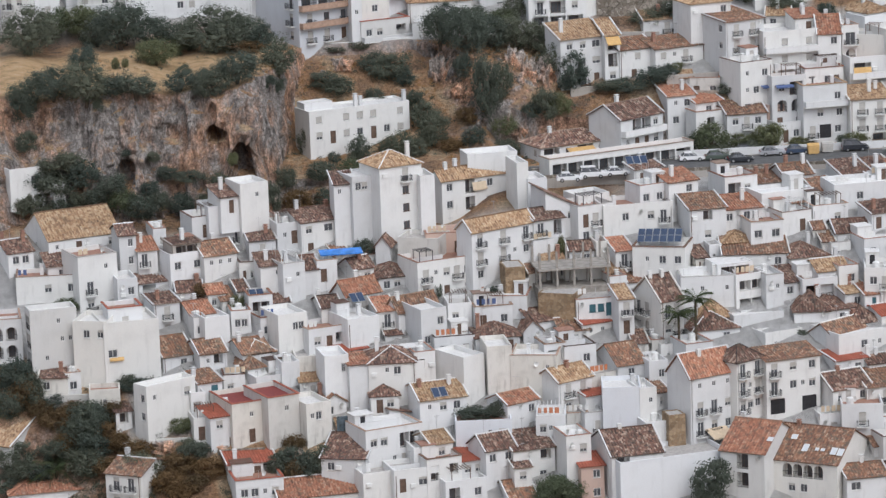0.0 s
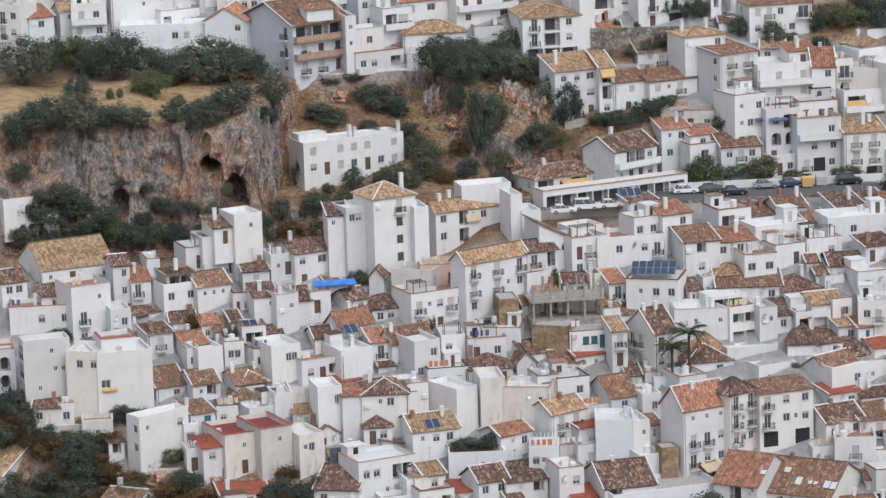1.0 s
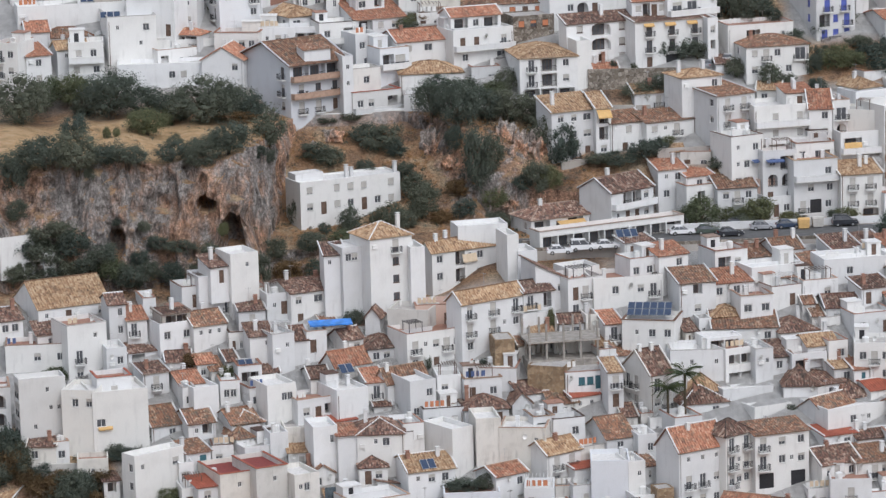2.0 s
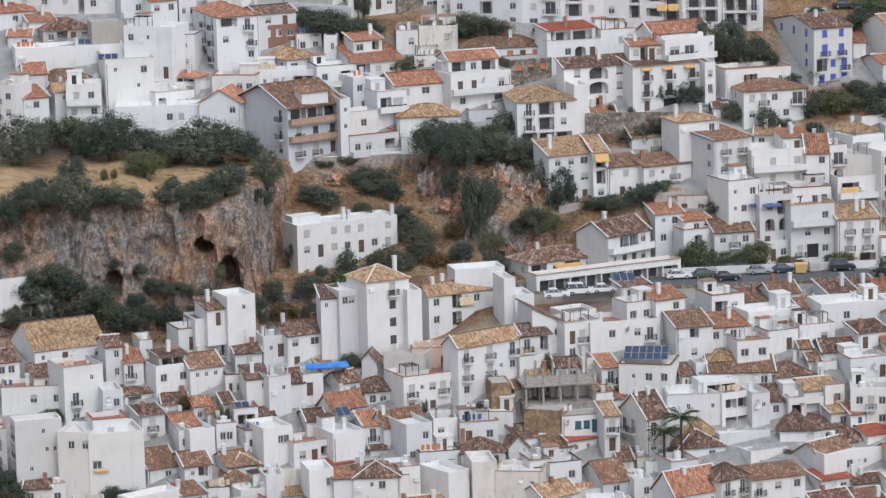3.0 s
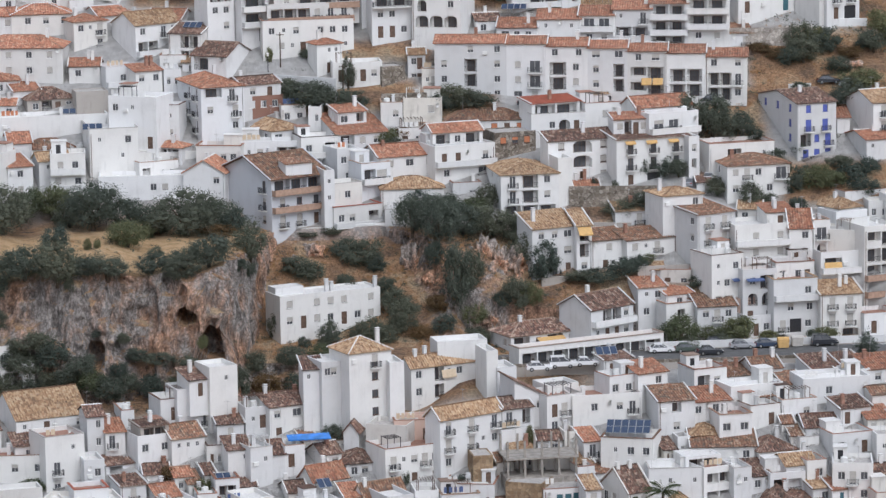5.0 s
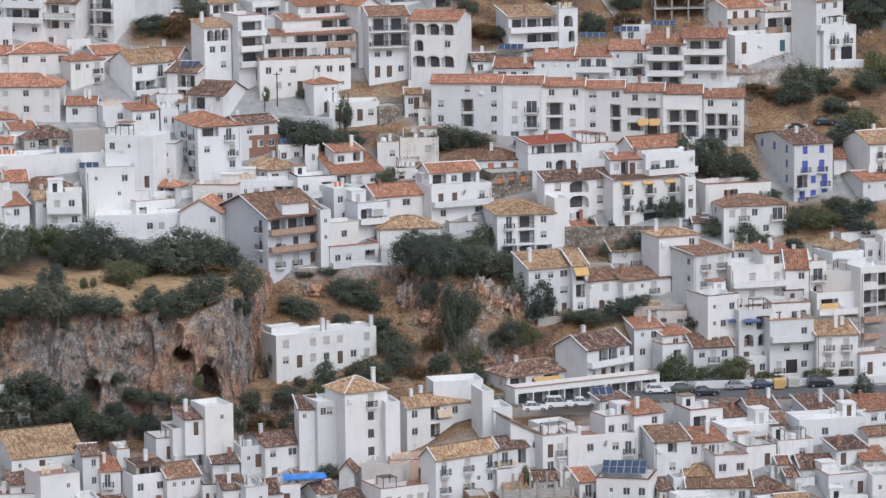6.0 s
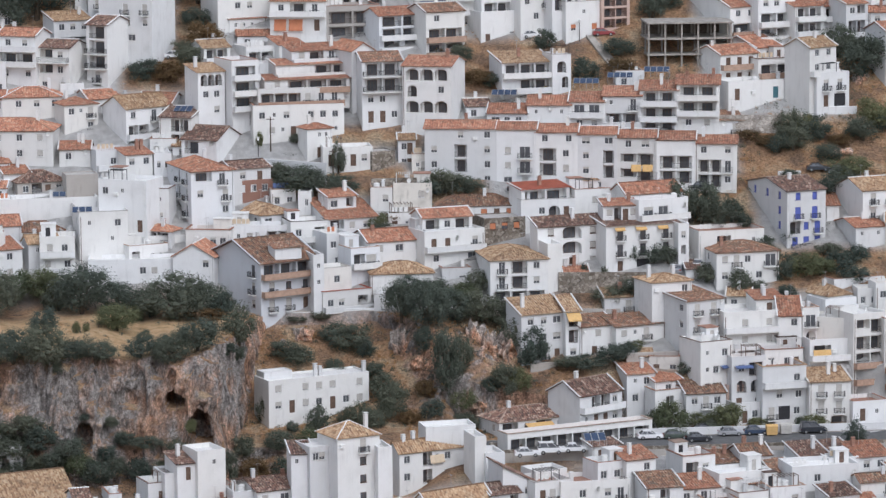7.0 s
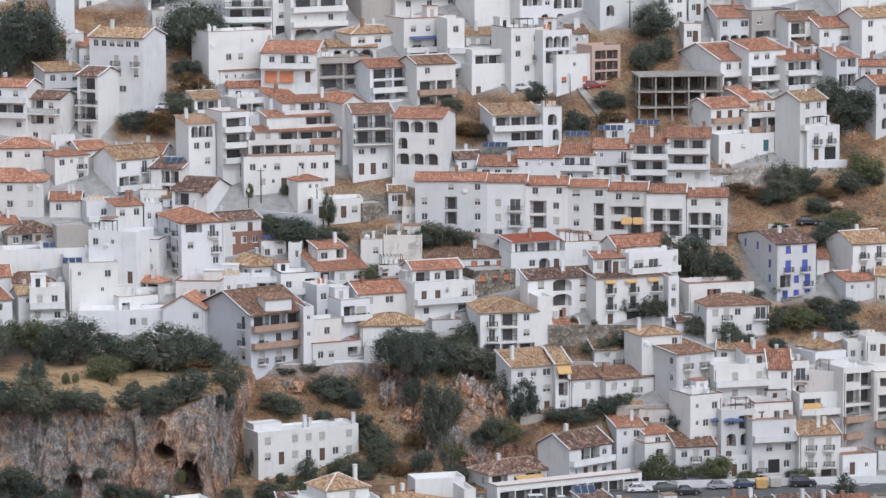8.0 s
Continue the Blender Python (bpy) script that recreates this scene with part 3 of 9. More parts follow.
def fittings(ob, rng, L, W, H, roof, rise, faces, extras, skin):
    """Stair head, aerial, dish, drainpipe and air conditioner, as each house happens to have them."""
    if not extras:
        return
    if roof == "f":
        if L > 4.5 and W > 4.5 and rng.random() < 0.5:
            w, d, h = rng.uniform(2.0, min(3.4, L * 0.5)), rng.uniform(2.0, 2.8), rng.uniform(1.9, 2.4)
            x = rng.choice((0.3, L - w - 0.3))
            y = W - d - 0.3
            s = Shape()
            spots = [("d", w * 0.3, 0.05, 0.8, 1.75)] if rng.random() < 0.6 else []
            wall_face(s, w, -0.1, h, spots, Matrix())
            s.poly([(0, d, -0.1), (0, 0, -0.1), (0, 0, h), (0, d, h)]), s.poly([(w, 0, -0.1), (w, d, -0.1), (w, d, h), (w, 0, h)])
            s.poly([(w, d, -0.1), (0, d, -0.1), (0, d, h), (w, d, h)])
            head = part("stair_head", s, skin, ob, Matrix.Translation((x, y, H)))
            part("cover", Shape().box(-0.12, -0.12, h, w + 0.12, d + 0.12, h + 0.12), rng.choice((TERR_WHITE, TERR_WHITE, TERRACE, T_BROWN)), head)
            for c, a, e, ww, hh in spots:
                part("door", Shape().box(a, 0.1, e, a + ww, 0.16, e + hh), rng.choice((WOOD, IRON, SHUT_GREY)), head)
        if L > 3 and W > 4 and rng.random() < 0.5:
            y, h = W * rng.uniform(0.35, 0.6), rng.uniform(0.5, 1.3)
            part("partition", Shape().box(0.22, y, -0.05, L * rng.uniform(0.4, 1.0) - 0.22, y + 0.18, h), skin, ob, Matrix.Translation((0, 0, H)))
        if L > 3.5 and W > 4 and rng.random() < 0.22:
            pw, pd = rng.uniform(2.2, min(4.0, L - 0.6)), rng.uniform(1.8, 2.6)
            s = Shape()
            for px in (0, pw):
                for py in (0, pd):
                    s.box(px - 0.05, py - 0.05, 0, px + 0.05, py + 0.05, 2.2)
            for k in range(7):
                s.box(pw * k / 6 - 0.04, -0.2, 2.2, pw * k / 6 + 0.04, pd + 0.2, 2.3)
            part("pergola", s, rng.choice((WOOD, IRON, FRAME_W)), ob, Matrix.Translation((rng.uniform(0.3, L - pw - 0.2), 0.4, H)))
        if rng.random() < 0.45:
            chimney(ob, L * rng.uniform(0.15, 0.85), W * rng.uniform(0.3, 0.9), H + 0.3, rng.choice((0.7, 1.1)))
        if rng.random() < 0.3:
            part("satellite_dish", cached(("satellite_dish",), dish_shape, FRAME_W), None, ob, Matrix.Translation((L * rng.uniform(0.2, 0.8), W * 0.3, H + 0.9)) @ Matrix.Rotation(0.5, 4, "Z"))
        if L > 3 and rng.random() < 0.3:
            s = Shape()
            for k in range(rng.randint(2, 4)):
                x = 0.4 + k * 0.8
                s.box(x, 0.55, 0.9, x + rng.uniform(0.4, 0.7), 0.58, 1.75)
            part("laundry", s, rng.choice((FRAME_W, AWN_D, AWN_C, AWN_R, FRAME_W)), ob, Matrix.Translation((0, 0, H)))
        if rng.random() < 0.25:
            part("water_tank", cached(("water_tank",), lambda: Shape().tube((0, 0, 0), 0.55, (0, 0, 1.1), 0.55, 12).tube((0, 0, 1.1), 0.55, (0, 0, 1.25), 0.2, 12), FRAME_W), None, ob, Matrix.Translation((rng.uniform(0.9, max(1.0, L - 0.9)), rng.uniform(1.0, max(1.1, W - 1.0)), H)))
        if rng.random() < 0.3:
            n = int(max(2, L * 0.5))
            s = Shape()
            for x in (0.5, L * 0.5):
                s.tube((x, 0.6, 0), 0.03, (x, 0.6, 1.9), 0.03, 5)
            s.tube((0.5, 0.6, 1.8), 0.012, (L * 0.5, 0.6, 1.8), 0.012, 4)
            part("washing_line", s, ALU, ob, Matrix.Translation((0, 0, H)))
    if rng.random() < 0.42:
        x, y = rng.uniform(0.2, 0.8) * L, W * (0.5 if roof in "xh" else 0.75)
        part("aerial", cached(("aerial",), aerial_shape, ALU), None, ob, Matrix.Translation((x, y, H + (rise if roof != "f" else 0.0))) @ Matrix.Rotation(rng.uniform(0, 3), 4, "Z"))
    spots, m = faces[0]
    free = [x for x in (0.4, L * 0.33, L * 0.5, L * 0.67, L - 1.2) if all(x + 1.0 < a - 0.1 or x > a + w + 0.1 for c, a, z, w, h in spots)]
    if free and H > 3.5 and rng.random() < 0.2:
        part("air_conditioner", cached(("air_conditioner",), cooler_shape, FRAME_W), None, ob, Matrix.Translation((free[0], 0, H - rng.choice((1.3, 1.7, 2.1)))))
    if free and rng.random() < 0.3:
        part("satellite_dish", cached(("satellite_dish",), dish_shape, FRAME_W), None, ob, Matrix.Translation((free[-1] + 0.4, -0.35, H - 0.6)) @ Matrix.Rotation(0.5, 4, "Z"))
    if L > 4 and rng.random() < 0.4:
        x = rng.choice((0.25, L - 0.3))
        if all(not a - 0.15 < x < a + w + 0.15 for c, a, z, w, h in spots):
            part("drainpipe", Shape().tube((x, -0.07, -1.0), 0.05, (x, -0.07, H - 0.15), 0.05, 6), rng.choice((ALU, FRAME_B, RAILW)), ob)


def house(x, y, z, L, W, H, turn=0.0, roof="x", tile="b", rise=None, wall="w", front="", left="", right="", storey=2.8, deep=4.0, parapet=0.7,
          terrace="t", chim=(), trim="w", blind="g", over=0.3, label="", name="house", extras=True):
    """A village house: front left corner of its base, length, depth and height of its walls, its turn in degrees, roof kind and openings storey by storey."""
    rng = random.Random(int(x * 37 + y * 91 + H * 13))
    skin = WALLS[wall]
    words = {"w": "white limewashed", "a": "warm white", "c": "cream plastered", "b": "bluish white", "d": "weathered white", "g": "bare cement", "o": "ochre rubble", "r": "red brick", "s": "rough stone", "p": "pale pink"}[wall]
    tops = {"o": "an orange tiled roof", "b": "a brown tiled roof", "y": "a straw-coloured tiled roof", "r": "a smooth red roof", "m": "a mottled old tiled roof"}
    cover = tops[tile] if roof != "f" else {"r": "a dark red roof terrace", "t": "a terracotta roof terrace", "g": "a grey flat roof", "w": "a white flat roof"}[terrace]
    floors = max(1, round(H / storey))
    label = label or f"{words} house of {floors} storey{'s' if floors > 1 else ''} with {cover}"
    ob = thing(name, pose(x, y, z, 0, 0, turn), label.replace("house", name.replace("_", " ")), name.replace("_", " "), "village " + name.replace("_", " ") + "s")
    s = Shape()
    top = H + (parapet if roof == "f" else 0)
    faces = []
    for text, length, m in ((front, L, Matrix()), (left, W, Matrix.Translation((0, W, 0)) @ Matrix.Rotation(-math.pi / 2, 4, "Z")), (right, W, Matrix.Translation((L, 0, 0)) @ Matrix.Rotation(math.pi / 2, 4, "Z")),
                            ("", L, Matrix.Translation((L, W, 0)) @ Matrix.Rotation(math.pi, 4, "Z"))):
        spots = [p for p in face_spots(length, H, text, storey) if p[2] > -deep + 0.3]
        wall_face(s, length, -deep, top, spots, m)
        faces.append((spots, m))
    if roof == "f":
        t = 0.22
        for a, b, c, d in (((0, 0), (L, 0), (L - t, t), (t, t)), ((L, 0), (L, W), (L - t, W - t), (L - t, t)), ((L, W), (0, W), (t, W - t), (L - t, W - t)), ((0, W), (0, 0), (t, t), (t, W - t))):
            s.poly([(*a, top), (*b, top), (*c, top), (*d, top)])
            s.poly([(*d, top), (*c, top), (*c, H - 0.02), (*d, H - 0.02)])
        part("roof", Shape().box(0.2, 0.2, H - 0.25, L - 0.2, W - 0.2, H), TERRS[terrace], ob)
        if not rise and extras and rng.random() < 0.55:
            rim = Shape().box(-0.06, -0.06, top, L + 0.06, 0.26, top + 0.07).box(-0.06, 0.26, top, 0.26, W, top + 0.07).box(L - 0.26, 0.26, top, L + 0.06, W, top + 0.07)
            part("coping", rim, rng.choice((TERRACE, T_BROWN, TERR_GREY, TERRACE, RAILT)), ob)
        if tile in "obymr" and roof == "f" and rise:
            rim = Shape().box(-0.12, -0.12, top, L + 0.12, 0.26, top + 0.1).box(-0.12, 0.26, top, 0.26, W, top + 0.1).box(L - 0.26, 0.26, top, L + 0.12, W, top + 0.1)
            part("coping", rim, TILES[tile], ob)
    else:
        if rise is None:
            rise = {"x": W * 0.2, "y": L * 0.2, "h": min(L, W) * 0.2, "m": W * 0.22, "n": W * 0.22, "p": L * 0.22, "q": L * 0.22}[roof]
        r, g, caps = tile_roof(roof, L, W, H, rise, over)
        for poly in g.f:
            s.poly([g.v[i] for i in poly])
        if rng.random() < 0.55:
            verges(s, roof, L, W, H, rise, over)
        rf = part("roof", r, TILES[tile], ob)
        if caps.f:
            part("ridge_tiles", caps, WHITE if rng.random() < 0.3 else TILES[tile], rf)
    part("wall", s, skin, ob)
    frames, blinds = {"w": FRAME_W, "b": FRAME_B, "u": BLUE}[trim], {"g": SHUT_GREY, "t": SHUT_TAN, "r": AWN_R}[blind]
    for spots, m in faces:
        dress_face(ob, spots, m, rng, frames, blinds)
    if not chim and roof != "f" and L > 3 and rng.random() < 0.7:
        chim = tuple((rng.uniform(0.1, 0.9), rng.uniform(0.35, 0.7)) for k in range(rng.choice((1, 1, 1, 2))))
    fittings(ob, rng, L, W, H, roof, rise or 0, faces, extras, skin)
    long_balconies(ob, L, H, front, storey, Matrix())
    for cx, cy in chim:
        chimney(ob, cx * L, cy * W, H + (rise or 0) * 0.7 if roof != "f" else H + 0.3, rng.choice((0.9, 1.1, 1.4)), rng.choice((WHITE, WHITE, WHITE, TERRACE)))
    return ob


def lerp_table(v, table):
    a = table[0]
    if v <= a[0]:
        return a[1]
    for b in table[1:]:
        if v <= b[0]:
            return a[1] + (b[1] - a[1]) * (v - a[0]) / (b[0] - a[0])
        a = b
    return a[1]


def smooth(a, b, v):
    v = min(1.0, max(0.0, (v - a) / (b - a)))
    return v * v * (3 - 2 * v)


PROFILE = ((-3000, 120), (-60, 159), (0, 160), (40, 140), (120, 60), (250, -5), (400, -25), (480, -22), (520, -12), (546, 1), (568, 14),
           (596, 28.5), (612, 32), (630, 35), (641, 42.5), (745, 102), (790, 128), (900, 180), (1200, 290), (2500, 420), (4000, 300))


def ground(x, y):
    """Height of the hillside: valley, lower village, cliff with its meadow, upper village."""
    z = lerp_table(y, PROFILE)
    left = 1 - smooth(-29.5, -21.5, x)
    # the rock step under the house on the ledge
    ledge = smooth(-29, -25, x) * (1 - smooth(0, 9, x))
    if 596 < y < 630:
        z += (lerp_table(y, ((596, 28.5), (613, 27.6), (618, 33.8), (630, 35))) - z) * ledge
    east = smooth(-6, 6, x)
    start = 640 + 6 * ledge - 35.5 * left - 12 * east + left * (0.9 * math.sin(x * 0.31 + 2.0) + 0.5 * math.sin(x * 0.83))
    steep = 2.2 + 0.1 * left - 1.0 * east
    rim = 2.2 - 0.038 * (y - 613) + 0.55 * math.sin(x * 0.23 + 1.0) + 0.4 * math.sin(x * 0.61)
    top = 47.3 + 0.05 * (y - 613) + rim * left * (1 - smooth(640, 660, y)) + 0.9 * smooth(-44, -34, x) * (1 - smooth(-26, -18, x)) * (1 - smooth(614, 630, y))
    fade = 1 - smooth(2, 26, x)
    if y > start:
        foot = 38 - 7.5 * left - 3 * east
        crag = min(top, foot + (y - start) * steep)
        if crag > z:
            z += (crag - z) * fade
    # the bench that carries the street
    bench = smooth(6, 12, x) * (1 - smooth(90, 110, x))
    edge = 615.6 + 0.085 * (x - 14)
    if bench > 0 and edge - 1 < y < edge + 18:
        z += (33.1 - z) * bench
    # the ravine below the lower houses
    z -= 7.0 * (1 - smooth(-62, -44, x)) * (1 - smooth(548, 566, y))
    return z + 0.0275 * (min(max(y, 480), 900) - 546)



# ---------------------------------------------------------------- plants
def crown_shape(seed, lobes, count, size):
    """A crown within a unit ball: many small uneven clumps bristling with leaf sprays, ragged outline, dips between the clumps."""
    rng = random.Random(seed)
    s = Shape()
    lean = Vector((rng.uniform(-0.2, 0.2), rng.uniform(-0.2, 0.2), 0))
    centres = []
    for k in range(lobes):
        d = Vector((rng.gauss(0, 1), rng.gauss(0, 1), rng.gauss(0, 1))).normalized()
        reach = rng.uniform(0.5, 0.78) * (1 + 0.25 * noise.noise(d * 1.7 + Vector((seed, 0, 0))))
        centres.append((d * reach + lean * d.z, rng.uniform(0.17, 0.31)))
    centres.append((Vector((0, 0, 0)), 0.62))
    # twiggy inside of each clump
    for c, r in centres:
        shift = Vector((rng.uniform(0, 50), 0, 0))
        rings = []
        for q in range(5):
            e = -math.pi / 2 + math.pi * q / 4
            rings.append([])
            for w in range(6):
                d = Vector((math.cos(e) * math.cos(w * math.tau / 6), math.cos(e) * math.sin(w * math.tau / 6), math.sin(e)))
                rings[-1].append(c + d * r * (0.36 + 0.3 * noise.noise(d * 2.3 + shift)))
        for lo, hi in zip(rings, rings[1:]):
            for w in range(6):
                s.poly([lo[w], lo[(w + 1) % 6], hi[(w + 1) % 6], hi[w]])
    k = 0
    while k < count:
        c, r = centres[rng.randrange(lobes)]
        d = Vector((rng.gauss(0, 1), rng.gauss(0, 1), rng.gauss(0.1, 1))).normalized()
        p = c + d * r * rng.uniform(0.55, 1.45)
        k += 0.3
        if any((p - c2).length < r2 * 0.55 for c2, r2 in centres):
            continue
        k += 0.7
        u = Vector((rng.gauss(0, 1), rng.gauss(0, 1), rng.gauss(0, 1))).normalized()
        v = (d + Vector((rng.gauss(0, 0.6), rng.gauss(0, 0.6), rng.gauss(0, 0.6)))).normalized().cross(u)
        if v.length < 0.2:
            continue
        v.normalize()
        w = size * rng.uniform(0.5, 1.4)
        s.poly([p - u * w, p - v * w * 0.6, p + u * w, p + v * w * 0.6])
    return s


def crown_mesh(kind, variant, large):
    key = ("crown", kind, variant, large)
    if key not in CACHE:
        lobes, count, size = ((64, 9800, 0.027), (76, 10000, 0.026), (56, 9600, 0.028), (84, 10200, 0.026))[variant] if large else ((42, 3900, 0.044), (48, 4000, 0.042), (38, 3800, 0.045), (52, 4100, 0.041))[variant]
        CACHE[key] = crown_shape(variant * 7 + ord(kind), lobes, count, size).mesh("crown", LEAVES[kind])
    return CACHE[key]


def tree(x, y, z, width, height, kind="o", name="tree"):
    """A broad-leaved tree or bush: tapered trunk, limbs, and a crown of leaf sprays."""
    rng = random.Random(int(x * 53 + y * 31))
    label = {"o": "dark green evergreen tree with a dense crown", "l": "grey-green olive tree with a loose crown", "d": "dark green shrub clinging to the slope", "y": "dry brown bush on the bank"}[kind]
    if name == "bush":
        label = {"o": "rounded dark green garden bush", "l": "light green leafy garden bush", "d": "dark green shrub clinging to the slope", "y": "dry brown bush on the bank"}[kind]
    at = pose(x, y, z - 0.3, 0, 0, rng.uniform(0, 360))
    if name == "bush":
        ob = new(name, crown_mesh(kind, rng.randrange(4), width > 12))
        ob.matrix_basis = at @ Matrix.Translation((0, 0, height * 0.5)) @ Matrix.Diagonal((width * 0.61, width * 0.61, height * 0.6, 1))
        return tagged(ob, label, "bush", "hillside trees and bushes")
    ob = thing(name, at, label, "tree", "hillside trees and bushes")
    body = height * 0.9
    base = height - body
    s = Shape().tube((0, 0, -0.6), width * 0.045 + 0.05, (0, 0, base + body * 0.35), width * 0.03 + 0.03, 7)
    for k in range(5):
        a = k * 1.26 + rng.uniform(-0.3, 0.3)
        s.tube((0, 0, base + body * 0.1), width * 0.025 + 0.02, (math.cos(a) * width * 0.3, math.sin(a) * width * 0.3, base + body * rng.uniform(0.4, 0.75)), 0.02, 5)
    part("trunk", s, TRUNK, ob)
    part("crown", crown_mesh(kind, rng.randrange(4), width > 6), None, ob, Matrix.Translation((0, 0, base + body * 0.5)) @ Matrix.Diagonal((width * 0.61, width * 0.61, body * 0.6, 1)))
    return ob


def palm(x, y, z, height, reach):
    ob = thing("palm_tree", pose(x, y, z - 0.3), "date palm with a slim trunk and arching green fronds", "palm")
    s = Shape()
    for k in range(8):
        s.tube((0, 0, height * k / 8), 0.26 - 0.008 * k, (0, 0, height * (k + 1) / 8), 0.22 - 0.008 * k, 9)
    part("trunk", s, TRUNK, ob)
    rng = random.Random(int(x * 7))
    for k in range(34):
        a, lift = rng.uniform(0, math.tau), rng.uniform(-0.25, 1.25)
        s = Shape()
        d = Vector((math.cos(a), math.sin(a), 0))
        side = Vector((-d.y, d.x, 0))
        pts = []
        for q in range(9):
            f = q / 8
            pts.append(d * reach * f * math.cos(lift * (1 - f * 0.5)) + Vector((0, 0, reach * (math.sin(lift) * f - 0.5 * f * f))))
        for p0, p1 in zip(pts, pts[1:]):
            s.tube(p0, 0.03, p1, 0.02, 4)
        for q in range(26):
            f = 0.12 + 0.88 * q / 26
            i = min(7, int(f * 8))
            p = pts[i].lerp(pts[i + 1], f * 8 - i)
            for g in (-1, 1):
                tip = p + side * g * reach * 0.24 * (1.15 - f) + d * reach * 0.12 + Vector((0, 0, -0.1 * reach))
                s.poly([p, p + d * 0.07, tip])
        part("frond", s, LEAF_PALM, ob, Matrix.Translation((0, 0, height)))
    return ob


def scrub(name, label, spots, kind, seed, size):
    """Low brush that nobody could count, on one bank: x0, x1, y0, y1, tufts."""
    rng = random.Random(seed)
    s = Shape()
    for x0, x1, y0, y1, count in spots:
        for k in range(count):
            x, y = rng.uniform(x0, x1), rng.uniform(y0, y1)
            n = noise.noise(Vector((x * 0.12, y * 0.12, 3.3)))
            if n < -0.08:
                continue
            z = ground(x, y)
            r = size * rng.uniform(0.5, 1.5)
            for q in range(18):
                d = Vector((rng.gauss(0, 1), rng.gauss(0, 1), abs(rng.gauss(0, 1)))).normalized()
                p = Vector((x, y, z)) + d * r * rng.uniform(0.3, 1)
                u = Vector((rng.gauss(0, 1), rng.gauss(0, 1), rng.gauss(0, 1))).normalized()
                v = d.cross(u).normalized()
                w = r * 0.22
                s.poly([p - u * w, p - v * w * 0.5, p + u * w, p + v * w * 0.5])
    ob = new(name, s.mesh(name, LEAVES[kind]))
    return tagged(ob, label, "brush", kind="stuff")


# ---------------------------------------------------------------- street things
PAINTS = {"white": plain("white_car_paint", (0.72, 0.72, 0.72), 0.25, vary=0.03), "silver": plain("silver_car_paint", (0.42, 0.43, 0.45), 0.3, 0.5, vary=0.05), "dark": plain("dark_car_paint", (0.03, 0.033, 0.04), 0.25, vary=0.05),
          "blue": plain("blue_car_paint", (0.04, 0.06, 0.10), 0.25, vary=0.05), "green": plain("green_car_paint", (0.07, 0.09, 0.075), 0.3, vary=0.05), "red": plain("red_car_paint", (0.25, 0.03, 0.03), 0.3, vary=0.05)}
RUBBER = plain("tyre_rubber", (0.02, 0.02, 0.02), 0.9)
LAMP_R = plain("red_lamp_glass", (0.35, 0.02, 0.02), 0.2)
LAMP_W = plain("clear_lamp_glass", (0.7, 0.7, 0.7), 0.2)


def car(x, y, z, turn, paint="white", kind="car"):
    """A parked car: shaped body, glazed cabin, wheels and lamps; its length runs along local x."""
    ob = thing("van" if kind == "van" else "car", pose(x, y, z, 0, 0, turn), f"{paint} {'van' if kind == 'van' else 'car'} parked beside the road", kind, "parked vehicles")
    if kind == "van":
        low = [(0, 0.35), (0, 0.95), (0.08, 1.1), (3.3, 1.1), (4.15, 0.98), (4.35, 0.7), (4.35, 0.35)]
        top = [(0.06, 1.1), (0.18, 1.85), (2.5, 1.9), (3.45, 1.1)]
    else:
        low = [(0, 0.32), (0.02, 0.8), (0.15, 0.93), (3.0, 0.93), (3.95, 0.8), (4.15, 0.6), (4.15, 0.32)]
        top = [(0.35, 0.92), (0.85, 1.42), (2.1, 1.45), (2.95, 0.92)]
    half = 0.85

    def loft(profile, y0, inset):
        s = Shape()
        n = len(profile)
        zc = sum(p[1] for p in profile) / n
        a = [(px, -y0 + (inset if pz > zc else 0), pz) for px, pz in profile]
        b = [(px, y0 - (inset if pz > zc else 0), pz) for px, pz in profile]
        s.poly(a)
        s.poly(b[::-1])
        for k in range(n):
            j = (k + 1) % n
            s.poly([a[j], a[k], b[k], b[j]])
        return s

    part("body", loft(low, half, 0.06), PAINTS[paint], ob)
    cab = part("cabin", loft(top, half - 0.08, 0.13), GLASS, ob)
    (tx0, tz), (tx1, tz1) = top[1], top[2]
    part("roof", Shape().box(tx0 - 0.02, -half + 0.2, tz - 0.02, tx1 + 0.02, half - 0.2, tz1 + 0.04), PAINTS[paint], cab)
    pillars = Shape()
    for yy in (-half + 0.14, half - 0.2):
        for f in (0.05, 0.5, 0.92):
            px = top[0][0] + (top[3][0] - top[0][0]) * f
            qx = tx0 + (tx1 - tx0) * f
            pillars.tube((px, yy, top[0][1]), 0.05, (qx, yy, tz), 0.05, 4)
    part("pillars", pillars, PAINTS[paint], cab)
    for wx in (0.8, 3.3):
        for wy in (-half, half - 0.2):
            wh = part("wheel", cached(("wheel",), lambda: Shape().tube((0, 0, 0), 0.32, (0, 0.2, 0), 0.32, 14), RUBBER), None, ob, Matrix.Translation((wx, wy, 0.32)))
            part("rim", cached(("rim",), lambda: Shape().tube((0, -0.012, 0), 0.19, (0, 0.212, 0), 0.19, 10), ALU), None, wh)
    for yy in (-0.75, 0.45):
        part("tail_lamp", cached(("tail_lamp",), lambda: Shape().box(-0.02, 0, 0.68, 0.06, 0.3, 0.86), LAMP_R), None, ob, Matrix.Translation((0, yy, 0)))
        part("headlight", cached(("headlight", kind), lambda: Shape().box(low[-2][0] - 0.12, 0, 0.58, low[-2][0] + 0.01, 0.3, 0.72), LAMP_W), None, ob, Matrix.Translation((0, yy, 0)))
    return ob


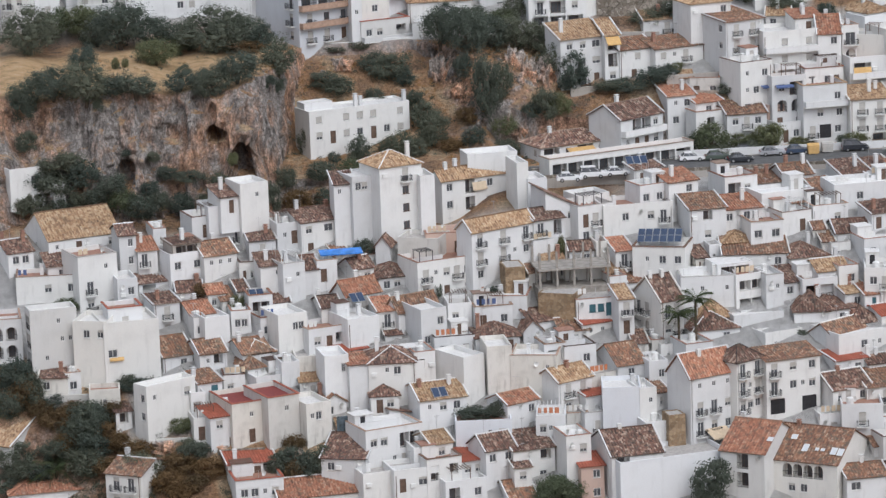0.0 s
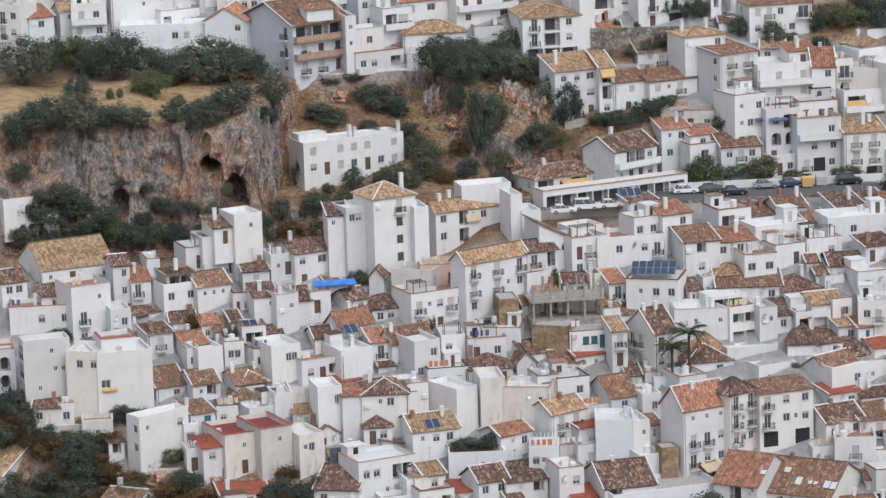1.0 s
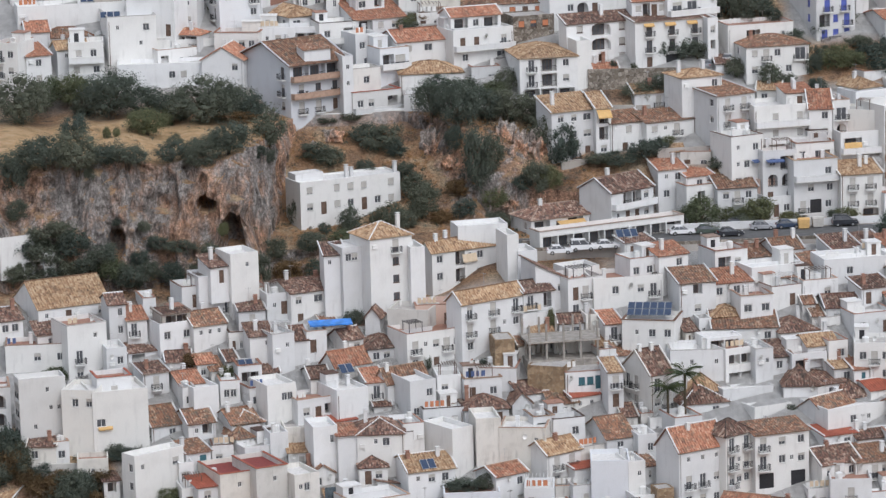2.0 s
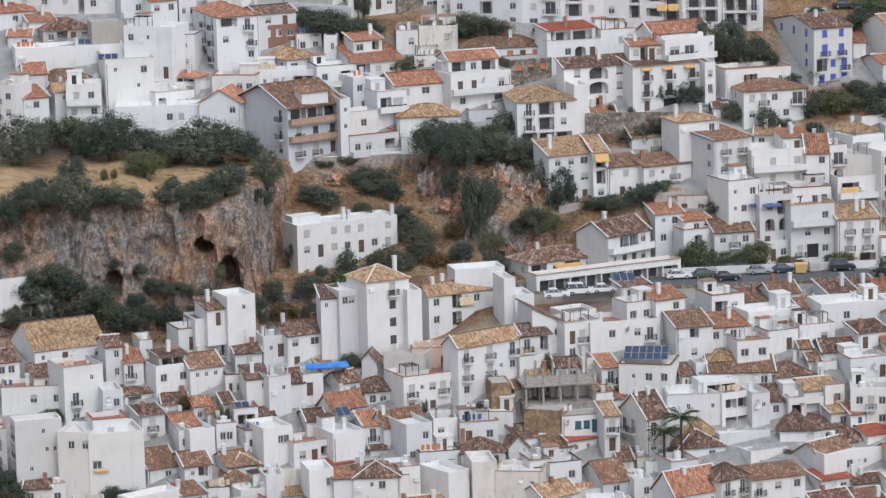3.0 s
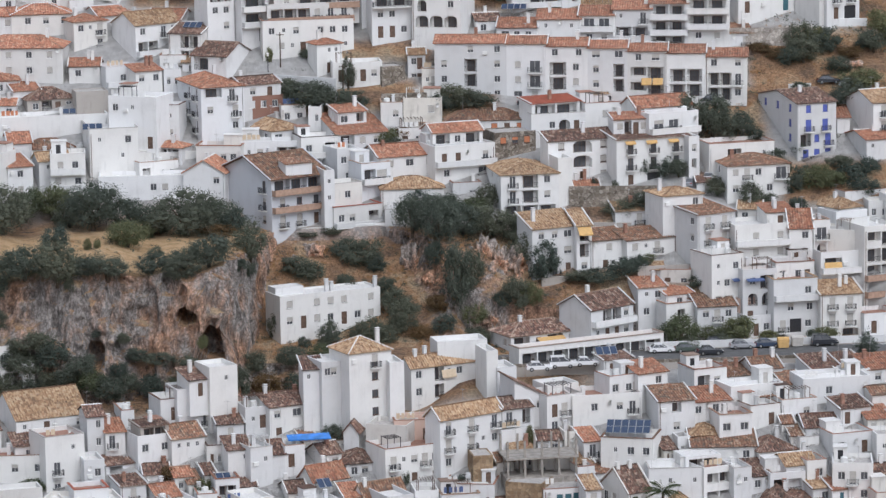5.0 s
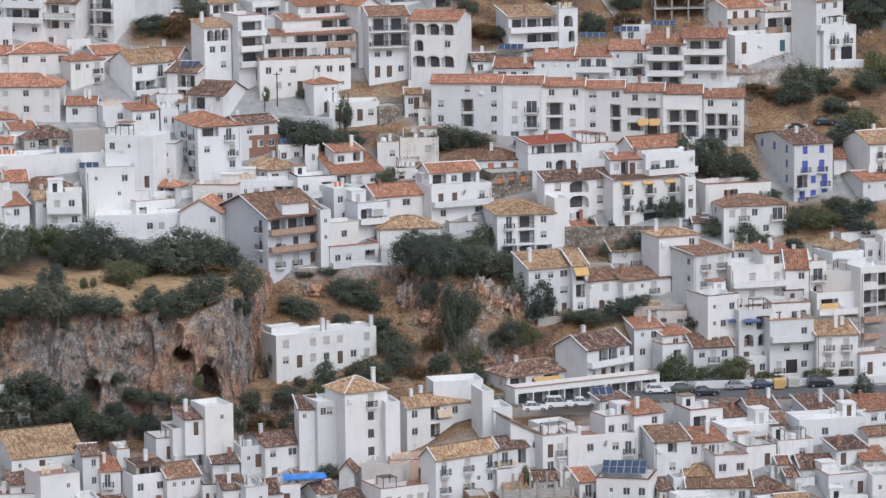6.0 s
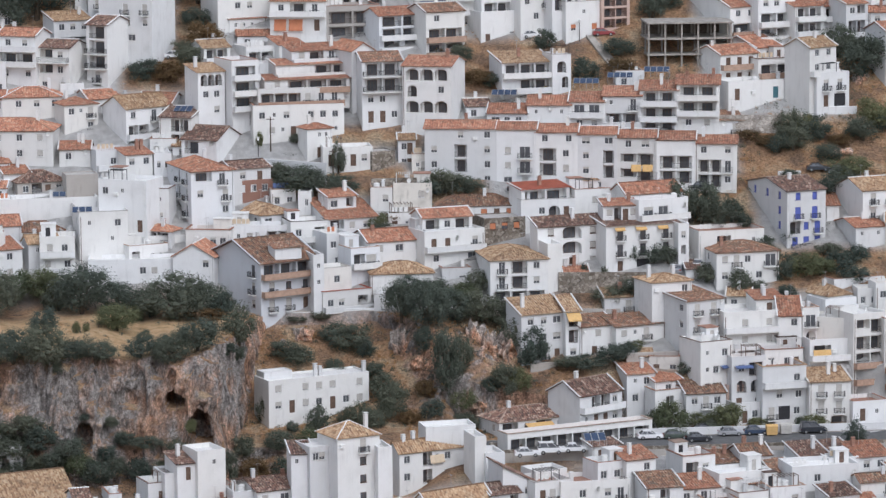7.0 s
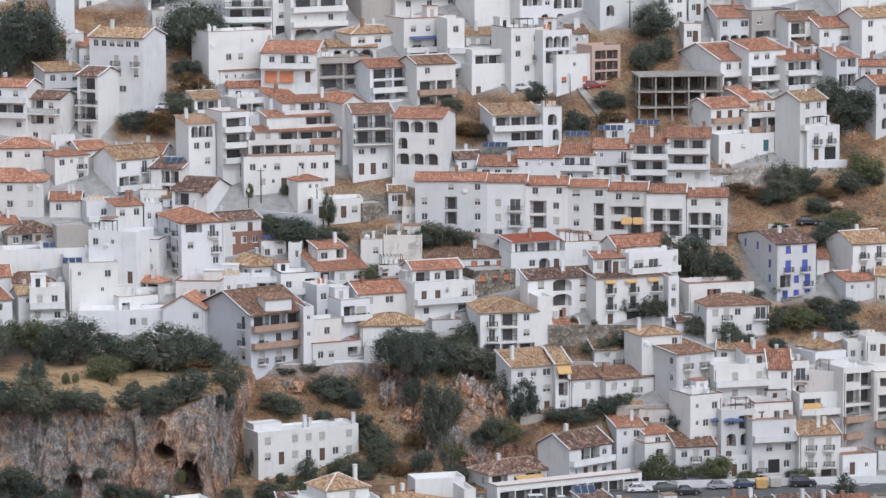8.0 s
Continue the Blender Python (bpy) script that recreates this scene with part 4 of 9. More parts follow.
def street_lamp(x, y, z, h=5.0):
    ob = thing("street_lamp", pose(x, y, z), "slim dark street lamp post beside the lane", "street lamp", "street lamps")
    part("post", Shape().tube((0, 0, -0.5), 0.09, (0, 0, h), 0.05, 8), IRON, ob)
    part("lantern", Shape().box(-0.18, -0.18, h, 0.18, 0.18, h + 0.45).tube((0, 0, h + 0.45), 0.28, (0, 0, h + 0.65), 0.05, 8), FRAME_W, ob)
    return ob


def pole(x, y, z, h=8.0):
    ob = thing("utility_pole", pose(x, y, z), "weathered wooden utility pole with a crossarm", "pole", "utility poles")
    part("post", Shape().tube((0, 0, -0.5), 0.13, (0, 0, h), 0.09, 8), TRUNK, ob)
    part("crossarm", Shape().box(-0.7, -0.06, h - 0.5, 0.7, 0.06, h - 0.38), TRUNK, ob)
    return ob


def solar(x, y, z, turn, cols, rows=1, tilt=25, blue=False, w=1.1, h=1.9):
    """A rack of solar panels, each a module of its own."""
    ob = thing("solar_array", pose(x, y, z, 0, 0, turn), "rack of dark solar panels in aluminium frames on a roof", "solar panel", "solar panels")
    m = Matrix.Rotation(radians(tilt), 4, "X")
    for i in range(cols):
        for j in range(rows):
            at = m @ Matrix.Translation((i * (w + 0.05), j * (h + 0.05), 0.25))
            fr = part("frame", cached(("frame", "solar", w, h), lambda: frame_shape_flat(w, h), ALU), None, ob, at)
            part("module", cached(("module", blue, w, h), lambda: Shape().box(0.05, 0.05, 0, w - 0.05, h - 0.05, 0.03), PANELB if blue else PANEL), None, fr)
    legs = Shape()
    for i in range(cols + 1):
        a = m @ Vector((i * (w + 0.05), rows * (h + 0.05) * 0.9, 0.24))
        legs.tube((a.x, a.y, -0.8), 0.03, a, 0.03, 4)
        b = m @ Vector((i * (w + 0.05), 0.1, 0.24))
        legs.tube((b.x, b.y, -0.8), 0.03, b, 0.03, 4)
    part("stand", legs, ALU, ob)
    return ob


def skylight(x, y, z, turn, pitch, w, h):
    """A white-framed roof window lying on a tiled slope."""
    ob = thing("skylight", pose(x, y, z, 0, 0, turn) @ pose(0, 0, 0, pitch, 0, 0), "white skylight set in a tiled roof", "skylight", "skylights")
    fr = part("frame", frame_shape_flat(w, h), FRAME_W, ob)
    part("pane", Shape().box(0.05, 0.05, 0, w - 0.05, h - 0.05, 0.03), SKYGLASS, fr)
    return ob


def frame_shape_flat(w, h):
    return Shape().box(0, 0, 0, 0.05, h, 0.04).box(w - 0.05, 0, 0, w, h, 0.04).box(0.05, 0, 0, w - 0.05, 0.05, 0.04).box(0.05, h - 0.05, 0, w - 0.05, h, 0.04)


def awning(x, y, z, turn, w, d, drop, cloth, words):
    ob = thing("awning", pose(x, y, z, 0, 0, turn), f"{words} awning stretched over a terrace", "awning", "awnings")
    s = Shape()
    n = max(3, int(w / 0.5))
    for k in range(n):
        x0, x1 = w * k / n, w * (k + 1) / n
        sag = 0.06 if k % 2 else 0.0
        for zz in (0, -0.02):
            s.poly([(x0, -d, -drop - sag + zz), (x1, -d, -drop + zz - (0.06 - sag)), (x1, 0, zz), (x0, 0, zz)])
        s.poly([(x0, -d, -drop - sag - 0.2), (x1, -d, -drop - 0.2), (x1, -d, -drop), (x0, -d, -drop - sag)])
    part("cloth", s, cloth, ob)
    part("arms", Shape().tube((0.05, 0, -0.1), 0.025, (0.05, -d, -drop - 0.05), 0.025, 5).tube((w - 0.05, 0, -0.1), 0.025, (w - 0.05, -d, -drop - 0.05), 0.025, 5), FRAME_W, ob)
    return ob


def slab(name, x, y, z, L, W, H, turn, mat, label, category, deep=0.0):
    """A wall, platform or tank with slightly eased edges."""
    ob = thing(name, pose(x, y, z, 0, 0, turn), label, category)
    s = Shape()
    e = 0.04
    s.box(0, 0, -deep, L, W, H - e)
    a, b = [(0, 0), (L, 0), (L, W), (0, W)], [(e, e), (L - e, e), (L - e, W - e), (e, W - e)]
    for k in range(4):
        j = (k + 1) % 4
        s.poly([(*a[k], H - e), (*a[j], H - e), (*b[j], H), (*b[k], H)])
    s.poly([(*p, H) for p in b])
    part("body", s, mat, ob)
    return ob


def concrete_frame(x, y, z, turn, L, W, levels, bays, storey=2.9, label="unfinished concrete building frame of slabs and bare columns", stubs=0.0):
    ob = thing("concrete_frame", pose(x, y, z, 0, 0, turn), label, "building frame")
    for k in range(levels + 1):
        part("floor_slab", Shape().box(-0.2, -0.2, k * storey - 0.28, L + 0.2, W + 0.2, k * storey), CONCRETE, ob)
    for k in range(levels):
        for i in range(bays + 1):
            for yy in (0.1, W * 0.5, W - 0.4):
                part("column", cached(("column", storey), lambda: Shape().box(0, 0, 0, 0.32, 0.32, storey - 0.28), CONCRETE), None, ob, Matrix.Translation((i * (L - 0.32) / bays, yy, k * storey)))
        # added dark panel that makes the open storey look shaded inside
        part("back_wall", Shape().box(0, W - 0.05, k * storey, L, W + 0.1, k * storey + storey - 0.28), DARK_BACK, ob)
    if stubs:
        for i in range(bays + 1):
            for yy in (0.1, W - 0.4):
                part("column", Shape().box(0, 0, 0, 0.3, 0.3, stubs), CONCRETE, ob, Matrix.Translation((i * (L - 0.32) / bays, yy, levels * storey)))
    part("footing", Shape().box(-0.1, -0.1, -5, L + 0.1, W, -0.285), CONCRETE, ob)
    return ob


def garden_wall(x, y, z, L, turn, h, mat, words, deep=3.0, thick=0.35):
    return slab("retaining_wall", x, y, z, L, thick, h, turn, mat, f"{words} retaining wall along the slope", "wall", deep)


def road(x0, y0, x1, y1, z, wide):
    """The level street with parked cars: asphalt, kerb, and the stone wall that holds it."""
    ob = thing("road", pose(x0, y0, z, 0, 0, math.degrees(math.atan2(y1 - y0, x1 - x0))), "grey asphalt street on a stone embankment", "road", kind="structure")
    L = math.hypot(x1 - x0, y1 - y0) + 20
    part("asphalt", Shape().box(0, 0.3, -0.3, L, wide, 0.05), ASPHALT, ob)
    part("embankment", Shape().box(0, 0, -5.2, L, 0.28, 0.0), GREYW, ob)
    part("parapet", Shape().box(0, -0.02, 0.0, L, 0.26, 0.5), STONE, ob)
    part("kerb", Shape().box(0, wide, -0.3, L, wide + 0.25, 0.17), CONCRETE, ob)
    part("white_wall", Shape().box(14, wide + 0.9, -0.3, L, wide + 1.15, 1.25), WHITE, ob)
    return ob


def skip_bin(x, y, z, turn, mat, words):
    ob = thing("waste_container", pose(x, y, z, 0, 0, turn), f"{words} street waste container beside the road", "container", "waste containers")
    s = Shape()
    a = [(0, 0, 0.15), (1.7, 0, 0.15), (1.7, 1.2, 0.15), (0, 1.2, 0.15)]
    b = [(-0.08, -0.08, 1.45), (1.78, -0.08, 1.45), (1.78, 1.28, 1.45), (-0.08, 1.28, 1.45)]
    for k in range(4):
        j = (k + 1) % 4
        s.poly([a[k], a[j], b[j], b[k]])
    s.poly(a[::-1])
    part("body", s, mat, ob)
    part("lid", Shape().box(-0.1, -0.1, 1.45, 1.8, 1.3, 1.55).tube((-0.1, 0.6, 1.5), 0.35, (1.8, 0.6, 1.5), 0.35, 10), mat, ob)
    return ob


def footpath(points, wide):
    """A concrete path climbing the bank, with a raised edge on either side."""
    ob = thing("footpath", pose(0, 0, 0), "worn grey concrete footpath climbing the bank", "path", kind="structure")
    deck, edges = Shape(), Shape()
    for (x0, y0), (x1, y1) in zip(points, points[1:]):
        a, b = Vector((x0, y0, ground(x0, y0) + 0.25)), Vector((x1, y1, ground(x1, y1) + 0.25))
        side = Vector((y1 - y0, x0 - x1, 0)).normalized() * wide / 2
        down = Vector((0, 0, -0.9))
        deck.poly([a - side, a + side, b + side, b - side])
        for g in (-1, 1):
            edges.poly([a + side * g, b + side * g, b + side * g + down, a + side * g + down])
            edges.tube(a + side * g, 0.12, b + side * g, 0.12, 6)
    part("paving", deck, CONCRETE, ob)
    part("path_edge", edges, CONCRETE, ob)
    return ob


CRAG = crag("stained_limestone")


def outcrop(x, y, z, w, h, deep, turn, seed):
    """A bare limestone rib breaking out of the slope: upright buttresses with clefts between them."""
    s = Shape()
    shift = Vector((seed * 7.3, 0, 0))
    n, rows = 40, 26
    rings = []
    for j in range(rows + 1):
        e = -math.pi / 2 + math.pi * j / rows
        rings.append([])
        for i in range(n):
            a = math.tau * i / n
            d = Vector((math.cos(e) * math.cos(a), math.cos(e) * math.sin(a), math.sin(e)))
            p = Vector((d.x * w, d.y * deep, d.z * h))
            f = 1 + 0.45 * noise.fractal(p * 0.45 + shift, 0.6, 2.1, 6) - 0.7 * abs(noise.noise(Vector((p.x * 0.8, p.y * 0.8, p.z * 0.25)) + shift)) + 0.3 * noise.cell(Vector((p.x * 0.9, p.y * 0.9, p.z * 0.5)) + shift)
            rings[-1].append(p * f)
    for lo, hi in zip(rings, rings[1:]):
        for i in range(n):
            s.poly([lo[i], lo[(i + 1) % n], hi[(i + 1) % n], hi[i]])
    ob = new("rock_outcrop", s.mesh("rock_outcrop", CRAG, True))
    ob.matrix_basis = pose(x, y, z, 0, 0, turn)
    return tagged(ob, "pale rust-stained limestone outcrop on a scrubby slope", "rock", "rock outcrops")


# ---------------------------------------------------------------- the hillside
# unbuilt earth banks: x from, to, y from, to
EARTH = ((61, 94, 681, 698), (12, 40, 704, 719), (37, 56, 707, 736), (-63, -45, 730, 743), (-41, -33, 706, 735), (-50, -35, 706, 715), (-74, -60, 721, 745), (-13, 5, 691, 697), (-21, 2, 679, 687), (2, 16, 675, 685), (51, 63, 671, 684), (64, 90, 656, 666), (27, 44, 652, 658), (81, 96, 698, 716), (21, 40, 634, 642), (-73, -48, 548, 574), (-48, -16, 546, 559), (42, 74, 628, 639))
# caves in the cliff: x, z, half width, half height, depth
CAVES = ((-31.0, 40.2, 3.1, 3.1, 9), (-35.6, 44.9, 1.7, 1.4, 6), (-50.0, 39.3, 1.5, 2.4, 5))


def hillside():
    xs, e = [], -95.0
    while e < 100:
        xs.append(e)
        e += 0.32 if -55 < e < -24 else 0.5 if -62 < e < -12 else 0.8
    for sign in (-1, 1):
        d, e = 1.0, xs[0] if sign < 0 else xs[-1]
        while abs(e) < 3000:
            d *= 1.35
            e += sign * d
            xs.insert(0, e) if sign < 0 else xs.append(e)
    ys = []
    d, e = 1.5, 515.0
    while e > -2500:
        ys.insert(0, e)
        d = min(d * 1.2, 250)
        e -= d
    e = 516.5
    while e < 4000:
        ys.append(e)
        e += 0.18 if 603 < e < 613 else 0.3 if 603 < e < 619 or 640 < e < 648 else 0.6 if 600 < e < 648 else 1.5 if e < 800 else 20 if e < 1200 else 300
    ys = sorted(ys + [-40, -8, 8, 40, 90])
    v, paved, straw = [], [], []
    for y in ys:
        for x in xs:
            z = ground(x, y)
            near = 500 < y < 800 and abs(x) < 130
            gx, gy = (ground(x + 1.0, y) - z, ground(x, y + 1.0) - z) if near else (0, 0)
            dz = math.hypot(gx, gy)
            q = Vector((x * 0.11, y * 0.11, z * 0.11))
            n = noise.fractal(q, 0.9, 2.1, 5)
            steep = smooth(0.75, 1.5, dz) if 596 < y < 660 and -130 < x < 27 else 0
            for cx, cz, rx, rz, deep in CAVES:
                q2 = ((x - cx) / rx) ** 2 + ((z - cz) / rz) ** 2
                if q2 < 1 and 600 < y < 622:
                    y_in = deep * min(1, (1 - q2) * 3)
                    break
            else:
                y_in = 0
            flute = abs(noise.noise(Vector((x * 0.3, y * 0.3, z * 0.1))))
            push = steep * (2.2 * n + 0.9 * noise.noise(Vector((q.x * 5.3, q.y * 5.3, q.z * 2.2))) + 0.7 * noise.noise(Vector((q.x * 11.0, q.y * 11.0, q.z * 4.0))) + 1.9 * flute)
            push *= 1 - 0.7 * min(1, y_in)
            nx, ny = (x + push * gx / dz, y + push * gy / dz) if dz > 0.01 else (x, y)
            v.append((nx, ny + y_in, z + (0.25 * n if 500 < y < 800 else 0) + steep * 0.5 * noise.noise(q * 7.0)))
            bare = (1 - smooth(24, 34, x)) * smooth(600, 608, y) * (1 - smooth(648, 654, y)) if x > -28 else smooth(596, 603, y) * (1 - smooth(652, 660, y))
            for x0, x1, y0, y1 in EARTH:
                bare = max(bare, smooth(x0 - 1.5, x0 + 1.5, x) * (1 - smooth(x1 - 1.5, x1 + 1.5, x)) * smooth(y0 - 1.5, y0 + 1.5, y) * (1 - smooth(y1 - 1.5, y1 + 1.5, y)))
            straw.append((1 - smooth(-32, -24, x)) * smooth(613, 616, y) * (1 - smooth(640, 650, y)) * (1 - smooth(0.4, 0.9, dz)) if near else 0)
            paved.append(1 - bare if 520 < y < 790 else 0)
    w = len(xs)
    f = [(j * w + i, j * w + i + 1, (j + 1) * w + i + 1, (j + 1) * w + i) for j in range(len(ys) - 1) for i in range(w - 1)]
    me = bpy.data.meshes.new("ground")
    me.from_pydata(v, [], f)
    attr = me.attributes.new("paved", "FLOAT", "POINT")
    attr.data.foreach_set("value", paved)
    attr = me.attributes.new("straw", "FLOAT", "POINT")
    attr.data.foreach_set("value", straw)
    me.materials.append(rocky())
    return tagged(new("ground", me), "steep hillside with grey limestone cliff, dry grass and paved lanes", "ground", kind="structure")


hillside()


# ---------------------------------------------------------------- houses
house(-76.53, 687.94, 73.26, 15.70, 9.00, 6.06, -3.4, "h", "o", front="bsws/bsws", wall="a", storey=2.8, deep=2.5)
house(-75.16, 683.34, 70.50, 7.25, 5.80, 3.32, 23.6, "x", "o", front=".ww/..", rise=1.2, deep=2.5)
house(-69.25, 681.80, 69.58, 4.91, 4.50, 2.71, 19.1, "m", "o", front=".w", deep=2.5, name="outbuilding")
house(-66.59, 679.41, 68.14, 9.10, 7.00, 2.90, 21.0, "h", "b", front="wGdw", wall="g", rise=1.6, extras=0, deep=2.5)
house(-57.88, 678.35, 67.51, 5.71, 4.57, 4.70, 14.9, "f", "b", wall="g", terrace="g", parapet=0.2, extras=0, deep=2.5)
house(-70.82, 672.37, 63.92, 18.97, 6.00, 4.27, 11.4, "f", "b", terrace="w", deep=2.5)
solar(-60.06, 675.37, 68.76, 5, 2, 1, 20, False, 1.1, 1.9)
house(-54.59, 663.99, 58.90, 8.41, 14.00, 8.16, 11.3, "f", "b", front="o.w/...o./.", left=".w/.w", terrace="w", deep=2.5)
solar(-55.92, 665.99, 67.20, 5, 3, 1, 25, False, 1.1, 1.9)
house(-68.95, 667.01, 60.71, 4.09, 7.00, 4.44, 11.8, "x", "o", rise=1.4, deep=2.5)
house(-67.18, 669.61, 62.27, 9.85, 7.00, 1.39, 7.9, "h", "m", rise=1.3, deep=2.5)
house(-63.20, 661.62, 57.47, 5.54, 4.30, 5.30, 20.8, "x", "y", front="ow/.w", rise=1.2, deep=2.5)
house(-51.71, 670.51, 62.81, 9.19, 7.00, 9.21, -22.0, "f", "b", front="w.o../...../....d", terrace="w", deep=2.5)
house(-53.01, 684.10, 70.95, 6.42, 6.00, 4.33, 20.8, "f", "b", front="=.ww/", terrace="r", deep=2.5)
house(-47.62, 682.16, 69.79, 5.06, 4.50, 5.62, 26.0, "m", "o", front="w.w", rise=0.8, deep=2.5)
house(-35.61, 671.40, 63.34, 7.86, 14.00, 10.41, 20.3, "h", "o", front="gb/w.b/..w", left="obb/obb/wob", rise=1.5, wall="b", deep=2.5)
house(-42.73, 672.26, 63.86, 3.25, 5.00, 6.16, -12.0, "f", "b", front="o/w/T", terrace="w", deep=2.5, name="outbuilding")
house(-28.74, 676.99, 66.69, 7.49, 7.00, 6.69, 26.0, "x", "b", front="wd/..", rise=1.0, deep=2.5)
house(-28.45, 677.26, 66.85, 7.41, 5.00, 4.20, 21.8, "f", "b", front="www", wall="r", parapet=0.15, terrace="g", extras=0, deep=2.5)
house(-38.17, 689.09, 73.95, 7.04, 9.43, 3.44, -25.0, "x", "b", front="G.", rise=2.0, deep=2.5)
house(-15.70, 687.90, 73.24, 4.94, 4.00, 5.86, 26.0, "h", "o", front=".oo/.d.", rise=0.7, deep=2.5)
house(-12.88, 684.77, 71.36, 8.86, 6.00, 4.03, 6.5, "f", "b", front="dwdw", terrace="w", deep=2.5)
house(-9.16, 689.11, 73.96, 5.18, 4.00, 1.42, 26.0, "f", "b", terrace="w", extras=0, parapet=0.1, deep=2.5, name="outbuilding")
house(-4.16, 685.07, 71.54, 4.55, 4.50, 3.53, 26.0, "f", "b", wall="s", parapet=0.1, terrace="g", extras=0, deep=2.5, name="outbuilding")
house(-21.90, 677.34, 66.91, 4.38, 6.00, 2.00, 11.0, "f", "b", front="w.w", terrace="w", deep=2.5, name="outbuilding")
house(-11.98, 668.08, 61.35, 9.45, 9.00, 4.25, 22.8, "m", "o", front="gsW/d.", rise=2.6, wall="w", deep=2.5)
house(-11.90, 672.08, 66.93, 5.51, 4.00, 1.99, 26.0, "m", "o", front="W.g", deep=3.0, name="roof_room")
house(-23.47, 669.73, 62.34, 6.82, 14.00, 3.87, 29.9, "h", "y", front="W.w/", left="w.ww", rise=1.3, deep=2.5)
house(-36.43, 666.11, 60.17, 7.84, 6.00, 3.45, -7.9, "f", "o", front="..ww", rise=1, wall="a", deep=2.5)
house(-28.84, 668.15, 61.39, 10.66, 5.00, 2.57, -0.7, "f", "b", front="ow.GG", terrace="w", deep=2.5)
house(-18.23, 665.61, 59.87, 6.61, 6.00, 4.93, 16.4, "f", "b", front="=w.G/wwow", terrace="w", deep=2.5)
house(-22.91, 648.19, 51.30, 11.22, 15.91, 9.84, 34.9, "x", "m", front="%GGG/%bwb/TTd", left="...b/...b/...w", rise=3.0, storey=2.95, over=0.7, wall="b", trim="b", deep=2.5)
house(-20.49, 650.19, 61.76, 4.88, 3.00, 1.54, 26.0, "m", "m", front="GGG", rise=0.5, trim="b", extras=0, deep=0.6, name="roof_room")
house(-14.07, 650.68, 51.18, 1.84, 6.00, 10.08, 16.0, "f", "b", front="o/o", terrace="w", extras=0, deep=2.5, name="outbuilding")
house(-12.54, 650.75, 51.34, 9.03, 7.00, 3.49, 26.0, "f", "r", front="=ww.g", terrace="r", wall="a", parapet=0.75, rise=1, extras=0, deep=2.5)
house(-13.84, 653.25, 54.84, 6.79, 5.00, 3.60, 25.8, "f", "b", front="..w.", wall="a", terrace="w", deep=2.88, name="roof_room")
house(-11.97, 661.51, 57.41, 4.24, 6.00, 5.89, 26.0, "f", "b", front="ww/=w", terrace="w", deep=2.5)
house(-7.81, 657.89, 55.24, 5.53, 6.00, 5.97, 26.0, "f", "b", front="=GB/.d", terrace="w", wall="b", deep=2.5)
house(-4.88, 660.66, 56.90, 11.75, 8.00, 5.69, 22.6, "x", "o", front="sWs/=odd", rise=1.6, deep=2.5)
house(-4.44, 656.13, 54.18, 10.76, 8.00, 3.61, 5.8, "h", "y", front="..o.", rise=1.5, wall="a", deep=2.5)
house(4.84, 661.05, 57.13, 11.41, 7.00, 6.38, 23.9, "f", "b", front="=dd.b/w.B", terrace="w", deep=2.5)
house(4.51, 664.05, 63.48, 9.17, 6.00, 2.75, 18.7, "x", "o", front="=GwG", rise=1.2, deep=3.0, name="roof_room")
house(7.08, 673.29, 64.48, 14.49, 8.00, 2.49, 5.8, "h", "m", front=".w.tdt", rise=1.5, blind="r", trim="b", deep=2.5)
house(15.26, 666.93, 60.66, 7.62, 6.10, 4.74, 18.9, "f", "b", front="twt", wall="s", terrace="g", trim="b", blind="r", extras=0, parapet=0.2, deep=2.5)
house(21.75, 669.81, 62.39, 9.77, 7.00, 5.26, 13.0, "f", "b", front=".wAd", terrace="w", deep=2.5)
house(21.86, 670.81, 67.40, 9.43, 5.00, 2.68, 24.5, "m", "r", front="GG", rise=0.6, deep=3.0, name="roof_room")
house(31.63, 679.39, 68.13, 4.16, 5.00, 2.41, 12.5, "m", "y", front=".w", rise=0.6, deep=2.5, name="outbuilding")
house(31.27, 672.89, 64.24, 9.56, 7.00, 4.78, 13.9, "f", "b", front=".s.w", deep=2.5)
house(24.26, 660.51, 56.81, 12.81, 3.50, 8.14, 20.5, "m", "b", front="sAs/wAt/wdt", left=".", rise=1.2, trim="b", storey=2.6, deep=2.5)
house(36.01, 660.19, 56.62, 13.72, 7.00, 8.43, 18.4, "m", "b", front="bbb/bbb/dDD", rise=0.7, trim="b", deep=2.5)
awning(37.49, 660.64, 64.66, 18.4, 1.88, 0.6, 0.35, AWN_Y, "yellow")
awning(41.16, 661.86, 64.60, 18.4, 1.99, 0.6, 0.35, AWN_Y, "yellow")
awning(45.04, 663.15, 64.63, 18.4, 1.89, 0.6, 0.35, AWN_Y, "yellow")
house(35.73, 664.19, 64.59, 6.56, 4.00, 3.44, 10.4, "m", "o", front="sGds", rise=0.7, deep=3.0, name="roof_room")
house(41.88, 664.19, 65.25, 9.83, 5.00, 2.95, 26.0, "f", "b", front="=BB.", deep=3.0, name="roof_room")
house(39.97, 669.19, 67.35, 11.07, 6.00, 1.98, 23.3, "x", "o", front="G..", rise=1.6, deep=3.0, name="roof_room")
house(48.57, 661.80, 57.59, 1.92, 6.00, 6.88, 16.0, "f", "b", front="w/g", terrace="w", extras=0, deep=2.5, name="outbuilding")
house(52.10, 662.10, 57.76, 11.94, 7.00, 5.31, 15.2, "f", "b", front=".g.o", terrace="t", deep=2.5)
